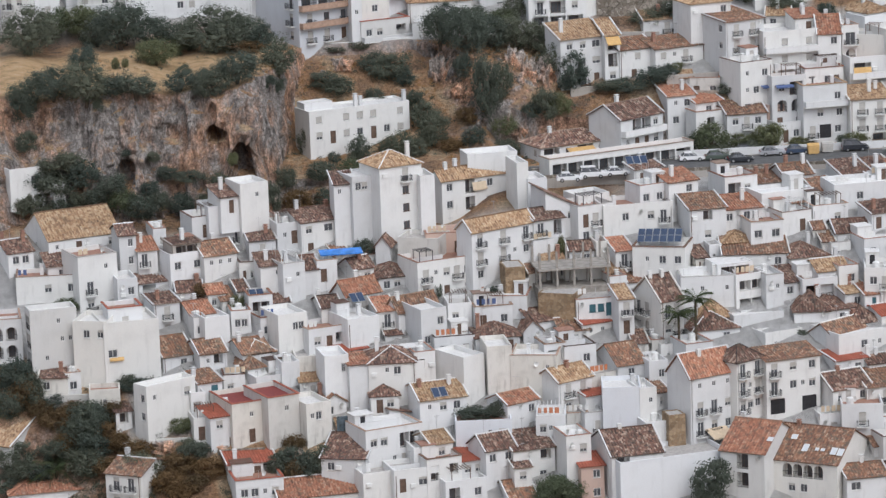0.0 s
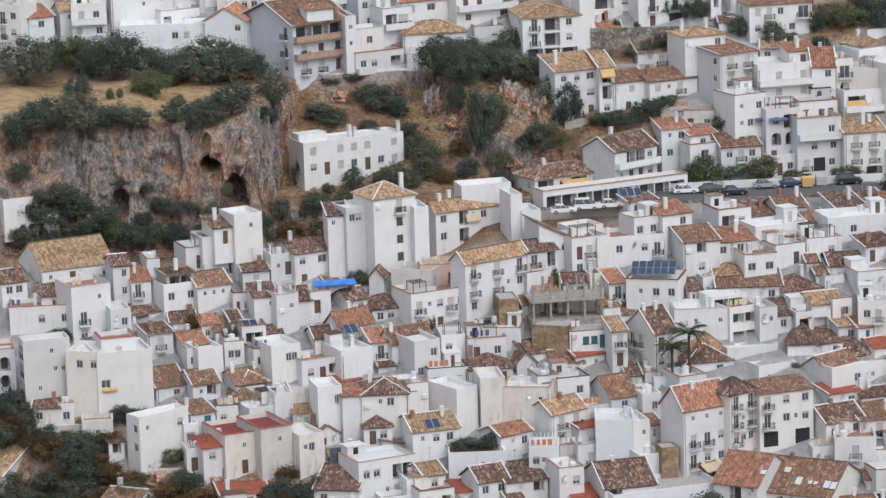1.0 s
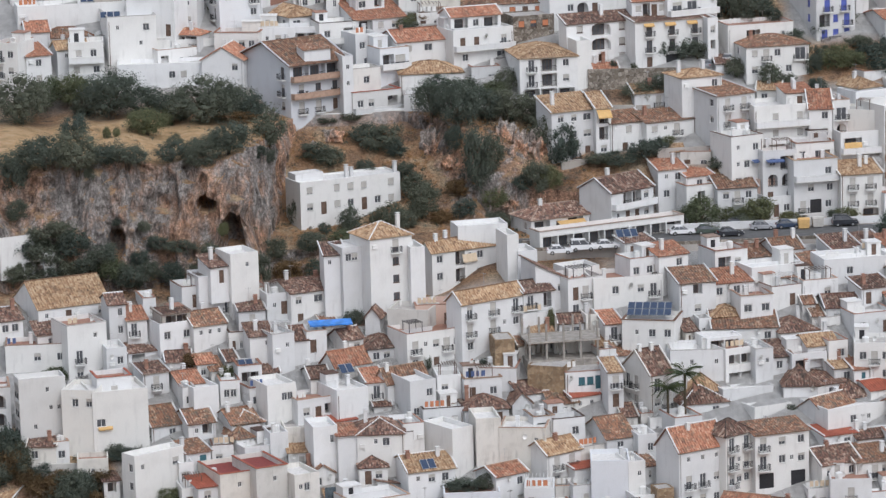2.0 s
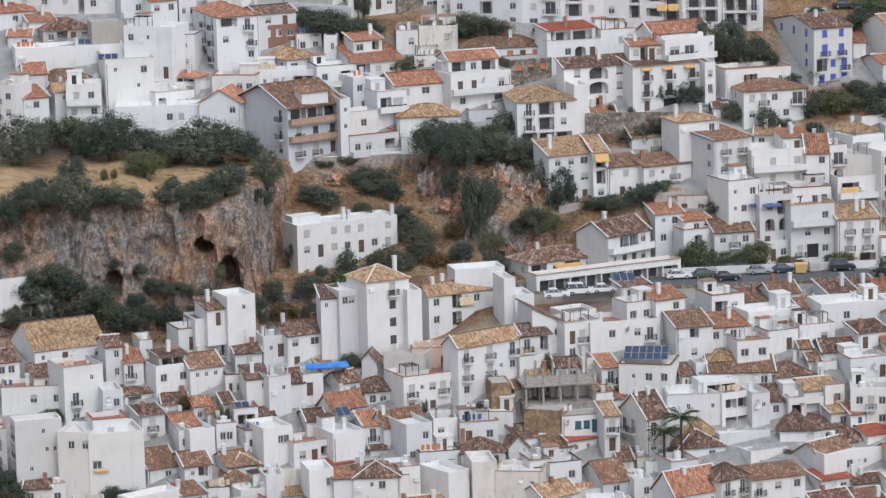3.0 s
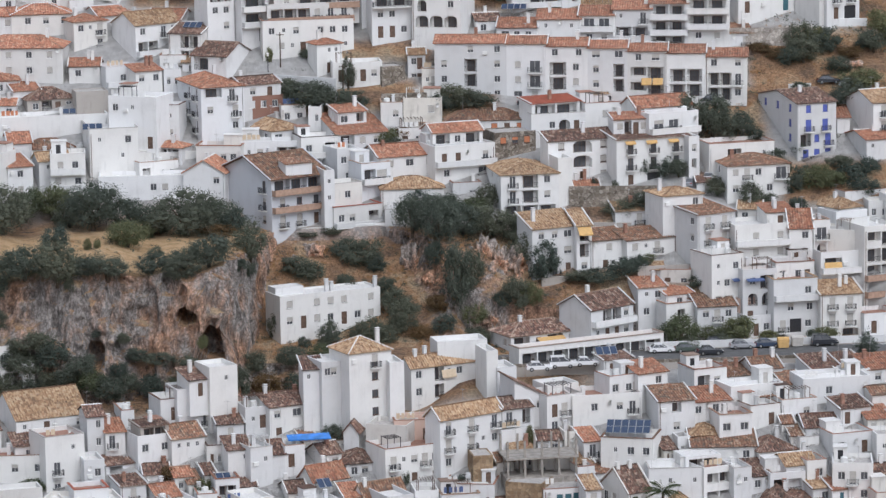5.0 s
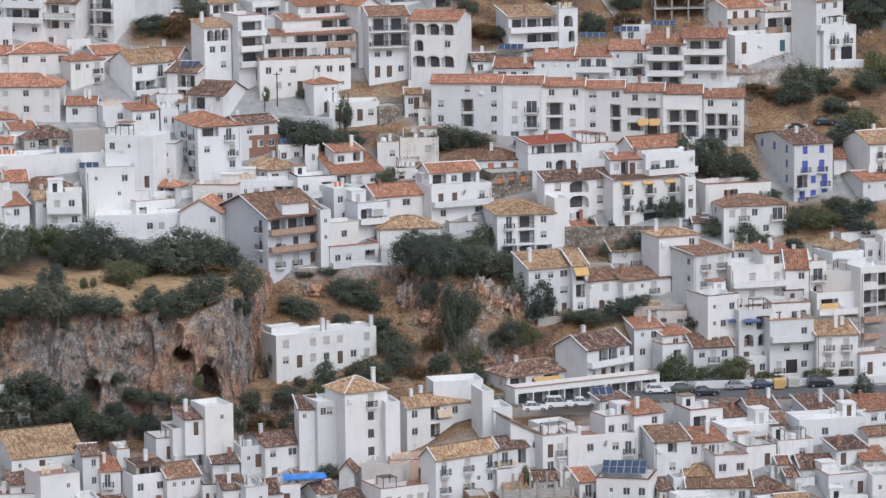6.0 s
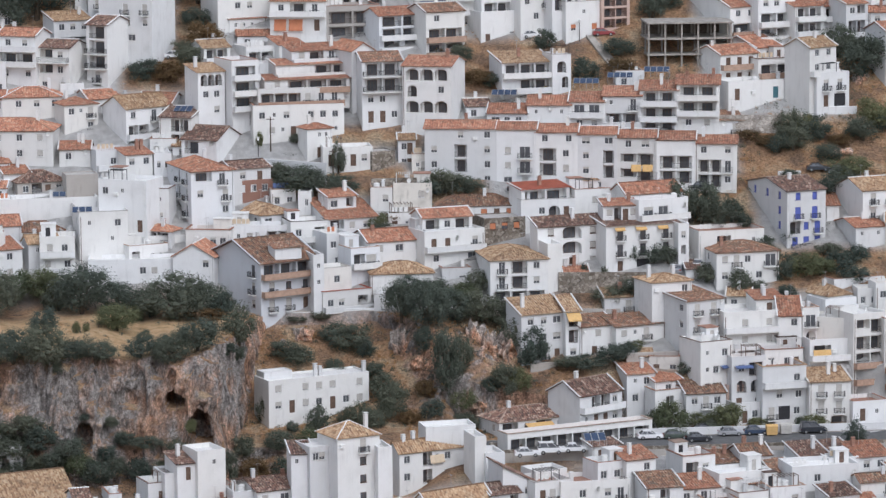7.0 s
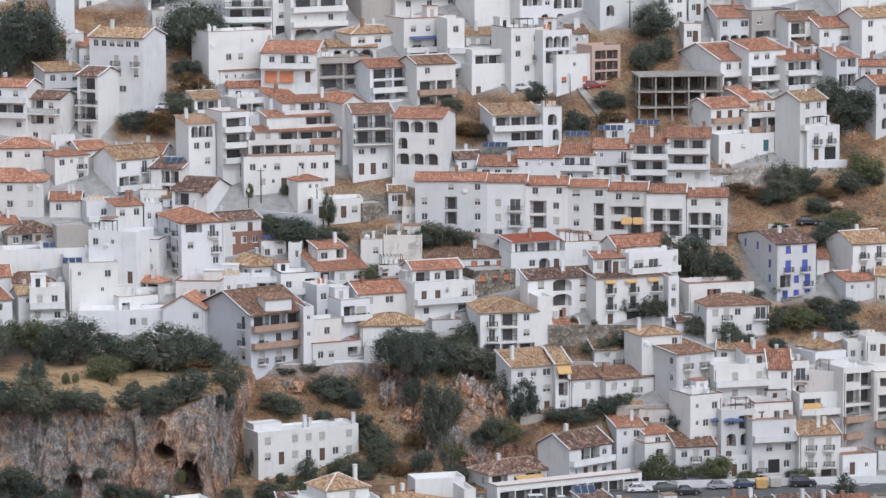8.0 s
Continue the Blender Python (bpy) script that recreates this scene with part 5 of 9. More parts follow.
house(54.70, 656.18, 54.22, 11.16, 9.71, 6.64, 12.5, "h", "m", front="sTw.B/w..w.", left="w/", rise=1.3, deep=2.5)
house(67.71, 666.01, 60.11, 7.45, 15.48, 9.96, 20.8, "x", "b", front="uu/UU/GuU/UUU", left="uuu/u.u/u.u/", rise=1.5, storey=2.6, trim="u", deep=2.5)
house(81.18, 668.83, 61.80, 7.25, 9.86, 7.82, 21.9, "x", "y", front="bb/bb", rise=1.7, deep=2.5)
house(79.53, 664.89, 59.44, 5.70, 8.53, 4.34, 20.6, "x", "o", front="o.o/ooo", rise=1.1, deep=2.5)
house(15.92, 653.01, 52.31, 10.08, 14.00, 8.07, 10.7, "h", "y", front="bGw/bGw/GGG", left=".oo/", rise=1.4, storey=2.6, deep=2.5)
house(25.79, 655.94, 54.07, 2.55, 6.00, 7.90, 16.0, "f", "b", terrace="w", extras=0, deep=2.5, name="outbuilding")
house(20.71, 639.10, 44.65, 8.51, 5.50, 8.61, 26.0, "m", "y", front="wwW/.wW/.bd", rise=2.0, deep=2.5)
house(28.17, 641.00, 45.11, 2.71, 5.50, 8.35, 16.0, "m", "y", front="G/G/w", rise=1.8, deep=2.5, name="outbuilding")
awning(28.29, 640.98, 53.16, 16.0, 2.40, 1.3, 1.1, AWN_Y, "bright yellow")
house(30.65, 641.30, 45.29, 6.73, 5.00, 5.47, 23.2, "m", "m", front=".s./.dol", rise=1.2, deep=2.5)
house(36.67, 642.01, 45.72, 9.51, 5.00, 4.90, 25.4, "m", "m", front="soT./s.d.s", rise=1.2, deep=2.5)
house(48.39, 640.30, 44.62, 7.70, 9.91, 10.45, 30.4, "m", "m", front="TT/TT/aa/..", left="...w/...w", rise=0.9, storey=2.8, deep=2.5)
house(42.92, 645.30, 52.05, 7.45, 7.00, 5.49, 21.8, "h", "y", front="...w", rise=0.9, deep=3.0, name="roof_room")
house(54.67, 640.70, 44.90, 9.62, 8.00, 7.48, 13.8, "f", "b", front="=.s.s/=.s.s/gg", terrace="w", deep=2.5)
house(60.38, 644.70, 51.60, 4.84, 5.00, 2.98, 14.2, "m", "o", front=".do", rise=0.8, deep=3.0, name="roof_room")
house(63.92, 642.26, 45.87, 3.91, 7.00, 6.44, 1.3, "x", "o", front=".w/.w", rise=2.6, deep=2.5)
house(68.06, 642.77, 46.18, 2.97, 6.00, 6.54, 16.0, "f", "b", front="B/a", terrace="t", deep=2.5, name="outbuilding")
house(73.24, 650.81, 50.99, 4.83, 7.89, 3.11, 31.2, "h", "y", front="ww", rise=1.3, deep=2.5, name="outbuilding")
house(72.52, 648.67, 49.71, 6.22, 6.00, 3.39, 26.0, "f", "b", front=".w.w", terrace="w", deep=2.5, name="outbuilding")
house(74.76, 655.63, 53.89, 9.93, 7.00, 1.56, 22.4, "f", "b", front=".o..", terrace="g", deep=2.5)
house(76.15, 638.88, 39.00, 6.58, 9.00, 13.13, 24.3, "f", "b", front="gG/GG/%GG/%GG/dd", wall="a", terrace="w", deep=2.5)
house(69.24, 643.99, 46.90, 6.76, 6.00, 4.15, -22.0, "f", "b", front="...", wall="a", terrace="w", deep=2.5)
house(50.22, 634.00, 39.99, 6.04, 7.00, 8.48, 25.8, "f", "b", front="o.w/ow./ww./", terrace="w", deep=3.0)
awning(53.60, 635.58, 44.96, 25.8, 2.51, 0.9, 0.2, AWN_D, "dark blue")
house(55.38, 634.00, 39.88, 5.98, 7.00, 6.10, 14.1, "f", "b", front="wG/aa/d.w", deep=3.0)
awning(55.90, 634.08, 45.18, 14.1, 3.07, 0.9, 0.2, AWN_D, "dark blue")
house(61.23, 638.00, 43.80, 6.72, 6.00, 2.59, 12.0, "f", "o", front="w.Wd", rise=1, deep=3.0)
house(60.34, 632.00, 35.96, 7.63, 8.00, 8.66, 13.4, "f", "y", front="=..w/.w.w/TDw", rise=1, deep=3.0)
house(68.88, 639.00, 42.02, 7.82, 8.00, 5.85, 13.7, "f", "b", front="=g.", deep=3.0)
awning(69.48, 639.10, 46.78, 13.7, 3.10, 0.5, 1.2, AWN_Y, "orange")
awning(70.06, 639.24, 43.96, 13.7, 2.00, 0.5, 0.9, AWN_Y, "orange")
house(68.12, 632.00, 34.55, 7.11, 6.00, 8.19, 10.3, "m", "y", front="TT/TT/dg", deep=3.0)
house(75.34, 632.00, 34.59, 6.15, 6.00, 4.10, 17.7, "f", "b", front="do", deep=3.0)
house(-68.39, 659.55, 56.24, 4.57, 6.00, 5.77, 26.0, "m", "o", front="w/b/d", deep=2.5)
house(-74.19, 659.32, 56.10, 5.02, 6.00, 7.82, -22.0, "f", "b", front="bw/bw/", deep=2.5)
house(-61.15, 660.00, 56.51, 6.04, 6.00, 6.95, 5.1, "f", "b", front="=sw/=s.w/d.w", terrace="w", deep=2.5)
house(-52.85, 658.87, 55.83, 14.81, 6.00, 3.72, 2.2, "f", "b", front="....ws.", terrace="w", extras=0, deep=2.5)
house(-46.08, 663.36, 58.52, 7.27, 6.00, 2.66, 26.0, "f", "b", front="g.oo", terrace="g", deep=2.5)
house(-38.31, 658.47, 55.59, 7.37, 7.00, 5.28, -12.5, "y", "o", front="..w/", rise=2.2, deep=2.5)
house(-44.08, 669.10, 61.96, 5.48, 4.00, 1.98, -22.0, "h", "o", front="GG", rise=0.8, deep=2.5, name="outbuilding")
house(-46.64, 667.06, 60.74, 11.27, 5.00, 1.58, 9.2, "f", "b", front=".w..", terrace="t", deep=2.5)
house(-57.76, 668.02, 61.32, 3.37, 4.00, 1.88, 16.0, "f", "b", front="w", terrace="w", deep=2.5, name="outbuilding")
house(-21.13, 626.19, 36.82, 18.19, 5.89, 7.73, 25.9, "f", "b", front="s.sss.s/wdswdws", storey=2.7, extras=0, terrace="w", parapet=0.3, chim=((0.52, 0.4), (0.57, 0.4), (0.97, 0.15)), trim="w", blind="g", deep=4.0)
house(-21.93, 628.69, 44.39, 5.05, 3.00, 1.32, 26.0, "f", "b", front=".w.", parapet=0.1, extras=0, terrace="w", deep=0.6, name="roof_room")
house(16.56, 625.00, 35.22, 13.50, 7.26, 2.64, 26.5, "h", "b", front="GdGw", left=".t", rise=1.6, deep=3.0)
awning(20.86, 627.08, 37.17, 26.5, 4.98, 2.2, 0.8, AWN_Y, "mustard yellow")
house(17.55, 613.00, 34.44, 26.74, 3.50, 3.06, 26.0, "f", "b", front="GGGGGGGGG", storey=2.6, parapet=0.7, extras=0, terrace="t", trim="b", rise=1, wall="a", deep=3.0)
house(29.79, 626.00, 37.48, 9.50, 7.75, 4.34, 40.0, "x", "b", front="=.GGw/=oddw", left=".../", rise=2.0, deep=3.0)
house(38.03, 634.50, 38.53, 5.09, 5.00, 5.35, 17.7, "m", "o", front="ow/w.", deep=3.0)
house(42.69, 634.00, 38.04, 5.14, 5.00, 4.68, 26.0, "m", "o", front=".w./www", deep=3.0)
house(42.49, 631.00, 38.34, 5.41, 4.00, 2.66, 21.5, "f", "o", front=".G.", rise=1, deep=3.0, name="outbuilding")
house(47.62, 631.00, 36.99, 6.80, 5.00, 4.18, 10.9, "m", "m", front="wTw", rise=1.3, deep=3.0)
house(54.70, 635.00, 37.79, 6.49, 5.00, 3.25, 16.8, "f", "b", front=".o", wall="p", extras=0, deep=3.0, name="outbuilding")
house(56.08, 631.50, 35.86, 4.94, 5.00, 2.76, 24.0, "f", "b", front="dw", extras=0, terrace="w", deep=3.0, name="outbuilding")
house(-61.49, 593.11, 28.30, 11.98, 11.00, 3.69, 26.0, "x", "y", front="o.d..w/....w", rise=3.5, over=0.2, deep=2.5)
house(-50.19, 589.76, 26.47, 2.66, 6.00, 6.72, 16.0, "x", "b", front=".w/.w", deep=2.5, name="outbuilding")
house(-67.60, 590.24, 26.74, 4.19, 7.00, 4.13, 26.0, "x", "b", front="ww/b.", deep=2.5)
house(-56.14, 583.02, 22.80, 6.45, 7.00, 7.91, 26.0, "f", "b", front=".o/b./b.", deep=2.5)
house(-61.32, 588.45, 25.76, 3.25, 5.00, 3.22, 16.0, "m", "b", front=".w", deep=2.5, name="outbuilding")
house(-66.01, 584.78, 23.75, 9.85, 6.00, 3.74, 3.9, "f", "b", front="..w.w", deep=2.5)
house(-50.20, 582.40, 22.46, 3.18, 6.00, 4.71, 16.0, "f", "b", front=".w", terrace="w", deep=2.5, name="outbuilding")
house(-47.19, 586.21, 24.53, 7.97, 5.00, 1.70, 24.0, "m", "b", front="G.o", rise=0.9, deep=2.5)
house(-44.45, 578.51, 20.34, 4.14, 5.00, 4.33, 22.0, "m", "b", front=".T./.T.", rise=0.6, deep=2.5)
house(-47.38, 589.68, 26.43, 3.10, 5.00, 4.22, 16.0, "m", "o", front="b.", deep=2.5, name="outbuilding")
house(-42.26, 586.99, 24.96, 5.85, 6.00, 4.83, 26.0, "f", "b", front="w.w/..w", deep=2.5)
house(-41.80, 587.59, 29.47, 4.72, 4.00, 2.41, 26.0, "m", "b", front="GG", wall="g", rise=0.3, extras=0, deep=3.0, name="roof_room")
house(-37.04, 587.77, 25.39, 5.58, 7.00, 4.47, 26.0, "x", "m", front="ooo", rise=1.6, deep=2.5)
house(-39.10, 595.08, 29.37, 5.55, 6.00, 4.43, 21.7, "f", "b", front=".d.b/w.w", terrace="w", deep=2.5)
house(-31.30, 594.62, 29.12, 4.74, 6.00, 9.82, 26.0, "f", "b", front="..o./....", terrace="w", extras=0, deep=2.5)
house(-34.46, 594.12, 34.90, 3.74, 5.00, 2.88, 26.0, "m", "b", front=".d.", extras=0, deep=3.0, name="roof_room")
house(-36.43, 594.65, 29.14, 5.77, 6.00, 6.32, 20.9, "f", "b", front="..d./...b", terrace="w", extras=0, deep=2.5)
house(-30.46, 596.03, 29.88, 5.38, 6.00, 3.08, 22.5, "f", "b", front="w.o", wall="a", deep=2.5, name="outbuilding")
house(-30.15, 591.30, 27.31, 4.21, 5.00, 3.96, 11.6, "m", "b", front=".T.", rise=0.7, deep=2.5)
house(-22.00, 593.18, 28.34, 9.45, 9.22, 5.14, 26.8, "x", "b", front="w.W.w/d.ow", rise=1.3, deep=2.5)
house(-25.79, 593.29, 28.40, 4.08, 5.00, 4.33, 18.7, "f", "b", front="od", terrace="w", deep=2.5)
house(-9.47, 592.60, 28.02, 7.38, 6.98, 13.93, 27.5, "h", "y", front="..b./..w./..w./..w.", rise=1.8, storey=2.8, trim="b", deep=2.5)
house(-13.80, 593.90, 28.73, 5.30, 6.00, 11.26, 24.5, "f", "b", front="ww.w/", parapet=0.3, extras=0, terrace="w", deep=2.5)
house(-16.70, 594.40, 29.77, 3.36, 5.00, 9.37, 9.8, "m", "b", front="o..", extras=0, deep=1.26, name="roof_room")
house(-3.20, 593.84, 28.70, 2.35, 6.00, 10.72, 16.0, "f", "b", extras=0, terrace="w", deep=2.5, name="outbuilding")
house(0.15, 605.99, 29.62, 13.86, 4.00, 7.16, 27.9, "x", "y", front="w.Gow.w/w.G.www", rise=1.5, storey=2.8, deep=2.5)
awning(5.00, 608.50, 35.80, 27.9, 2.58, 0.4, 1.1, AWN_C, "tan")
house(12.09, 602.93, 31.58, 1.92, 6.00, 7.58, 16.0, "f", "b", extras=0, terrace="w", deep=2.5, name="outbuilding")
house(4.42, 609.93, 38.75, 8.24, 5.00, 0.64, 13.7, "f", "b", front=".d.", extras=0, terrace="w", deep=2, name="roof_room")
house(13.78, 602.85, 31.56, 3.19, 6.00, 4.93, 16.0, "f", "b", extras=0, terrace="w", deep=2.5, name="outbuilding")
house(16.25, 594.12, 28.85, 5.42, 7.00, 5.24, 17.4, "q", "b", front="..w", rise=2.8, deep=2.5)
house(21.24, 593.04, 28.26, 6.22, 7.00, 5.50, 26.0, "f", "b", front="dTo/bT./", deep=2.5)
house(21.54, 599.04, 32.66, 5.60, 5.00, 1.64, 26.0, "f", "b", terrace="g", extras=0, deep=2.54, name="roof_room")
house(4.45, 584.09, 23.38, 12.02, 4.00, 9.62, 35.1, "x", "y", front="b.T.b/T.Tow/w.do.", rise=1.6, deep=2.5)
house(14.18, 590.65, 26.96, 5.48, 7.00, 6.11, 26.0, "x", "b", front="b.G/.w", rise=1.2, deep=2.5)
house(14.05, 589.49, 26.32, 5.12, 5.00, 2.96, 26.0, "f", "b", front="..o", terrace="g", deep=2.5, name="outbuilding")
house(31.01, 609.71, 33.25, 5.09, 4.00, 3.51, 20.7, "m", "b", front="dw", rise=0.4, deep=2.5, name="outbuilding")
house(25.27, 594.22, 28.91, 11.22, 7.00, 4.61, 11.9, "f", "b", front=".w.wb/..w", deep=2.5)
house(31.23, 597.22, 32.66, 5.83, 5.00, 3.26, 25.8, "f", "b", front="w.wT", terrace="w", deep=2.98, name="roof_room")
solar(29.47, 601.22, 39.14, 10, 3, 1, 30, False, 1.1, 1.9)
house(35.79, 598.07, 30.38, 5.29, 5.00, 6.44, 26.0, "m", "o", front=".w/.w", deep=2.5)
house(38.59, 592.43, 27.93, 6.01, 6.00, 5.59, 14.9, "m", "m", front=".g./.w.", deep=2.5)
house(43.88, 594.65, 29.14, 6.75, 5.50, 3.71, 16.5, "m", "o", front="w.bb", deep=2.5)
house(44.86, 601.41, 31.21, 5.72, 6.00, 4.74, 21.9, "f", "o", front="Gw/.d", rise=1, deep=2.5)
house(50.65, 607.37, 32.67, 4.00, 5.00, 1.66, 13.7, "m", "m", front="w.T", deep=2.5, name="outbuilding")
house(54.85, 607.98, 32.83, 5.11, 5.66, 2.40, 20.3, "x", "m", front=".wd.", rise=1.4, deep=2.5, name="outbuilding")
house(59.30, 604.54, 31.98, 3.73, 5.00, 1.38, 14.9, "m", "m", front="..", deep=2.5, name="outbuilding")
house(64.03, 607.55, 32.72, 5.28, 6.00, 2.39, 19.3, "m", "b", front="ww.w", deep=2.5, name="outbuilding")
house(69.02, 609.36, 33.16, 4.83, 6.00, 1.75, 22.1, "m", "b", front=".w", deep=2.5, name="outbuilding")
house(73.10, 607.13, 32.62, 5.79, 6.00, 2.48, 17.0, "m", "o", front="ww", deep=2.5, name="outbuilding")
house(61.93, 599.62, 30.77, 11.08, 7.00, 3.73, 12.6, "f", "b", front=".w..", terrace="w", deep=2.5)
house(68.43, 605.73, 32.27, 5.09, 5.00, 2.30, 14.6, "f", "b", front="o.", terrace="w", deep=2.5, name="outbuilding")
house(50.32, 597.39, 30.22, 9.22, 6.00, 3.72, 22.2, "f", "b", front=".w.w", terrace="w", deep=2.5)
house(54.93, 599.15, 30.65, 3.95, 4.00, 2.00, 13.3, "m", "m", front="..", deep=2.5, name="outbuilding")
house(58.18, 595.91, 29.83, 5.88, 6.00, 2.17, 15.4, "f", "b", front=".w", terrace="w", deep=2.5, name="outbuilding")
house(53.05, 593.21, 28.35, 5.23, 6.00, 3.34, 23.1, "f", "b", front=".d", terrace="w", deep=2.5, name="outbuilding")
house(29.20, 585.70, 24.26, 8.19, 7.00, 4.56, -14.0, "f", "m", front=".o.w.w", rise=1, terrace="w", extras=0, deep=2.5)
solar(30.09, 588.20, 29.41, -8, 6, 2, 20, False, 1.1, 1.9)
house(26.64, 586.82, 24.87, 2.91, 5.00, 3.76, 16.0, "m", "o", front="b", deep=2.5, name="outbuilding")
house(47.94, 590.30, 26.76, 5.27, 6.00, 4.23, 12.7, "f", "o", front="W.W", rise=1, deep=2.5)
house(43.57, 590.65, 26.96, 5.66, 6.00, 1.53, 11.1, "h", "y", rise=1.2, deep=2.5, name="outbuilding")
house(43.32, 587.51, 25.25, 10.20, 6.00, 2.06, 1.3, "m", "m", front="w..w", rise=1.6, deep=2.5)
house(53.75, 586.64, 24.77, 6.32, 7.00, 1.88, 16.7, "h", "b", front=".w", rise=1.6, deep=2.5, name="outbuilding")
house(36.16, 579.11, 20.67, 8.54, 7.00, 4.52, 2.4, "f", "b", front=".o.o", terrace="w", deep=2.5)
house(44.62, 578.88, 20.54, 5.36, 6.00, 4.70, 26.0, "f", "b", front="gg/=GG", deep=2.5)
house(42.02, 581.88, 24.51, 5.84, 5.00, 2.40, 18.2, "f", "b", front="GG", parapet=0.1, terrace="w", extras=0, deep=2.84, name="roof_room")
house(49.19, 578.76, 20.47, 2.89, 6.00, 4.70, 16.0, "f", "b", front=".o", terrace="w", deep=2.5, name="outbuilding")
house(52.03, 580.38, 21.36, 3.26, 6.00, 2.84, 16.0, "m", "b", front="w.", deep=2.5, name="outbuilding")
house(54.83, 579.73, 21.00, 5.70, 6.00, 3.02, 14.2, "f", "b", front="GG", deep=2.5, name="outbuilding")
house(57.42, 581.37, 21.90, 5.08, 6.00, 3.65, 17.0, "x", "y", front="..", rise=1.3, deep=2.5, name="outbuilding")
house(60.62, 581.28, 21.85, 3.18, 5.00, 3.74, 16.0, "f", "b", front=".w", terrace="w", deep=2.5, name="outbuilding")
house(61.28, 591.68, 27.52, 5.59, 7.00, 1.71, 7.1, "x", "b", front=".w", rise=1.4, deep=2.5, name="outbuilding")
house(65.16, 586.90, 24.91, 6.93, 6.00, 3.49, 18.5, "f", "b", front="w.d", terrace="w", deep=2.5)
house(64.26, 578.91, 20.55, 6.18, 7.00, 5.14, -5.0, "f", "b", front="wTw/..w", terrace="g", deep=2.5)
house(61.18, 578.43, 20.29, 4.34, 5.00, 2.31, 20.5, "m", "y", front="w", deep=2.5, name="outbuilding")
house(64.15, 577.89, 20.00, 2.42, 4.00, 2.48, 16.0, "m", "o", front=".k", deep=2.5, name="outbuilding")
house(53.15, 575.83, 18.88, 5.26, 7.00, 1.94, 0.0, "h", "b", front=".", rise=2.2, deep=2.5, name="outbuilding")
house(58.31, 575.69, 18.80, 5.19, 5.00, 1.94, 24.6, "m", "b", front="w", deep=2.5, name="outbuilding")
house(61.36, 574.49, 18.14, 5.40, 6.00, 0.79, 14.5, "h", "b", rise=2.0, deep=2.5, name="outbuilding")
house(66.37, 574.68, 18.25, 4.88, 6.00, 1.68, 26.0, "x", "r", front=".", rise=1.0, deep=2.5, name="outbuilding")
house(58.90, 569.01, 15.16, 8.00, 6.53, 2.45, 40.0, "x", "m", front="..", rise=2.2, deep=2.5)
house(43.87, 574.97, 18.40, 8.17, 7.00, 1.85, 15.8, "f", "b", front="..", terrace="w", extras=0, parapet=0.3, deep=2.5)
house(38.54, 576.12, 19.03, 5.43, 6.00, 1.15, 10.5, "h", "y", rise=2.2, deep=2.5, name="outbuilding")
house(37.42, 572.58, 17.10, 7.59, 7.00, 1.94, 14.3, "h", "b", front=".w", rise=1.9, deep=2.5)
house(9.45, 582.35, 22.43, 3.09, 5.00, 5.07, 9.3, "f", "b", wall="o", parapet=0.1, extras=0, terrace="g", deep=2.5, name="outbuilding")
house(14.24, 578.02, 20.07, 5.85, 6.00, 4.34, -20.0, "f", "b", wall="o", parapet=0.1, extras=0, terrace="g", deep=2.5)
house(20.00, 575.62, 18.76, 6.36, 7.00, 4.77, 11.8, "f", "b", front=".hhk", parapet=0.2, terrace="g", deep=2.5)
house(32.70, 572.49, 17.05, 4.22, 7.51, 6.76, 32.7, "x", "b", front="bT/wT", left="bT./wT.", rise=3.2, wall="a", storey=3.0, deep=2.5)
house(26.29, 572.66, 17.15, 2.40, 5.00, 7.20, 12.9, "m", "y", front="b/d", deep=2.5, name="outbuilding")
house(25.49, 581.68, 22.07, 2.70, 4.00, 3.03, 16.0, "f", "b", front="W", deep=2.5, name="outbuilding")
house(25.03, 584.55, 23.63, 3.16, 5.00, 1.97, 16.0, "m", "y", front=".", deep=2.5, name="outbuilding")
house(5.03, 579.29, 20.76, 7.61, 6.00, 2.57, -8.0, "f", "b", front="o..", terrace="w", deep=2.5)
house(4.52, 575.93, 18.93, 5.84, 5.00, 3.44, 9.5, "f", "m", front="d.w", rise=1, deep=2.5, name="outbuilding")
house(13.10, 575.25, 18.56, 5.00, 7.00, 2.03, 26.0, "x", "b", front=".", rise=1.3, deep=2.5, name="outbuilding")
house(4.43, 571.60, 16.57, 6.79, 7.00, 2.81, 7.1, "h", "b", front="..d", rise=1.5, deep=2.5)
house(11.76, 573.50, 17.61, 3.00, 6.00, 2.11, 8.9, "y", "b", front=".", rise=1.6, deep=2.5, name="outbuilding")
house(17.50, 573.35, 17.52, 4.40, 7.00, 1.94, 14.0, "x", "m", front="w", rise=1.3, deep=2.5, name="outbuilding")
house(20.79, 574.15, 17.96, 4.99, 5.00, 2.29, 25.5, "m", "r", front="oo", deep=2.5, name="outbuilding")
house(-4.02, 582.04, 22.26, 9.95, 7.00, 5.96, 26.0, "f", "b", front="bowTw/w.d.d", deep=2.5)
house(-2.61, 591.24, 27.28, 6.35, 6.00, 3.42, 5.6, "f", "b", front="w.d", wall="p", deep=2.5, name="outbuilding")
house(-7.02, 589.72, 26.45, 6.62, 6.00, 4.22, -18.0, "f", "b", wall="d", terrace="g", extras=0, deep=2.5)
house(-10.53, 590.76, 27.01, 2.40, 6.00, 2.97, -12.0, "y", "b", rise=1.5, deep=2.5, name="outbuilding")
house(-21.59, 584.70, 23.71, 2.35, 7.00, 4.19, 14.5, "x", "b", front=".", rise=1.5, deep=2.5, name="outbuilding")
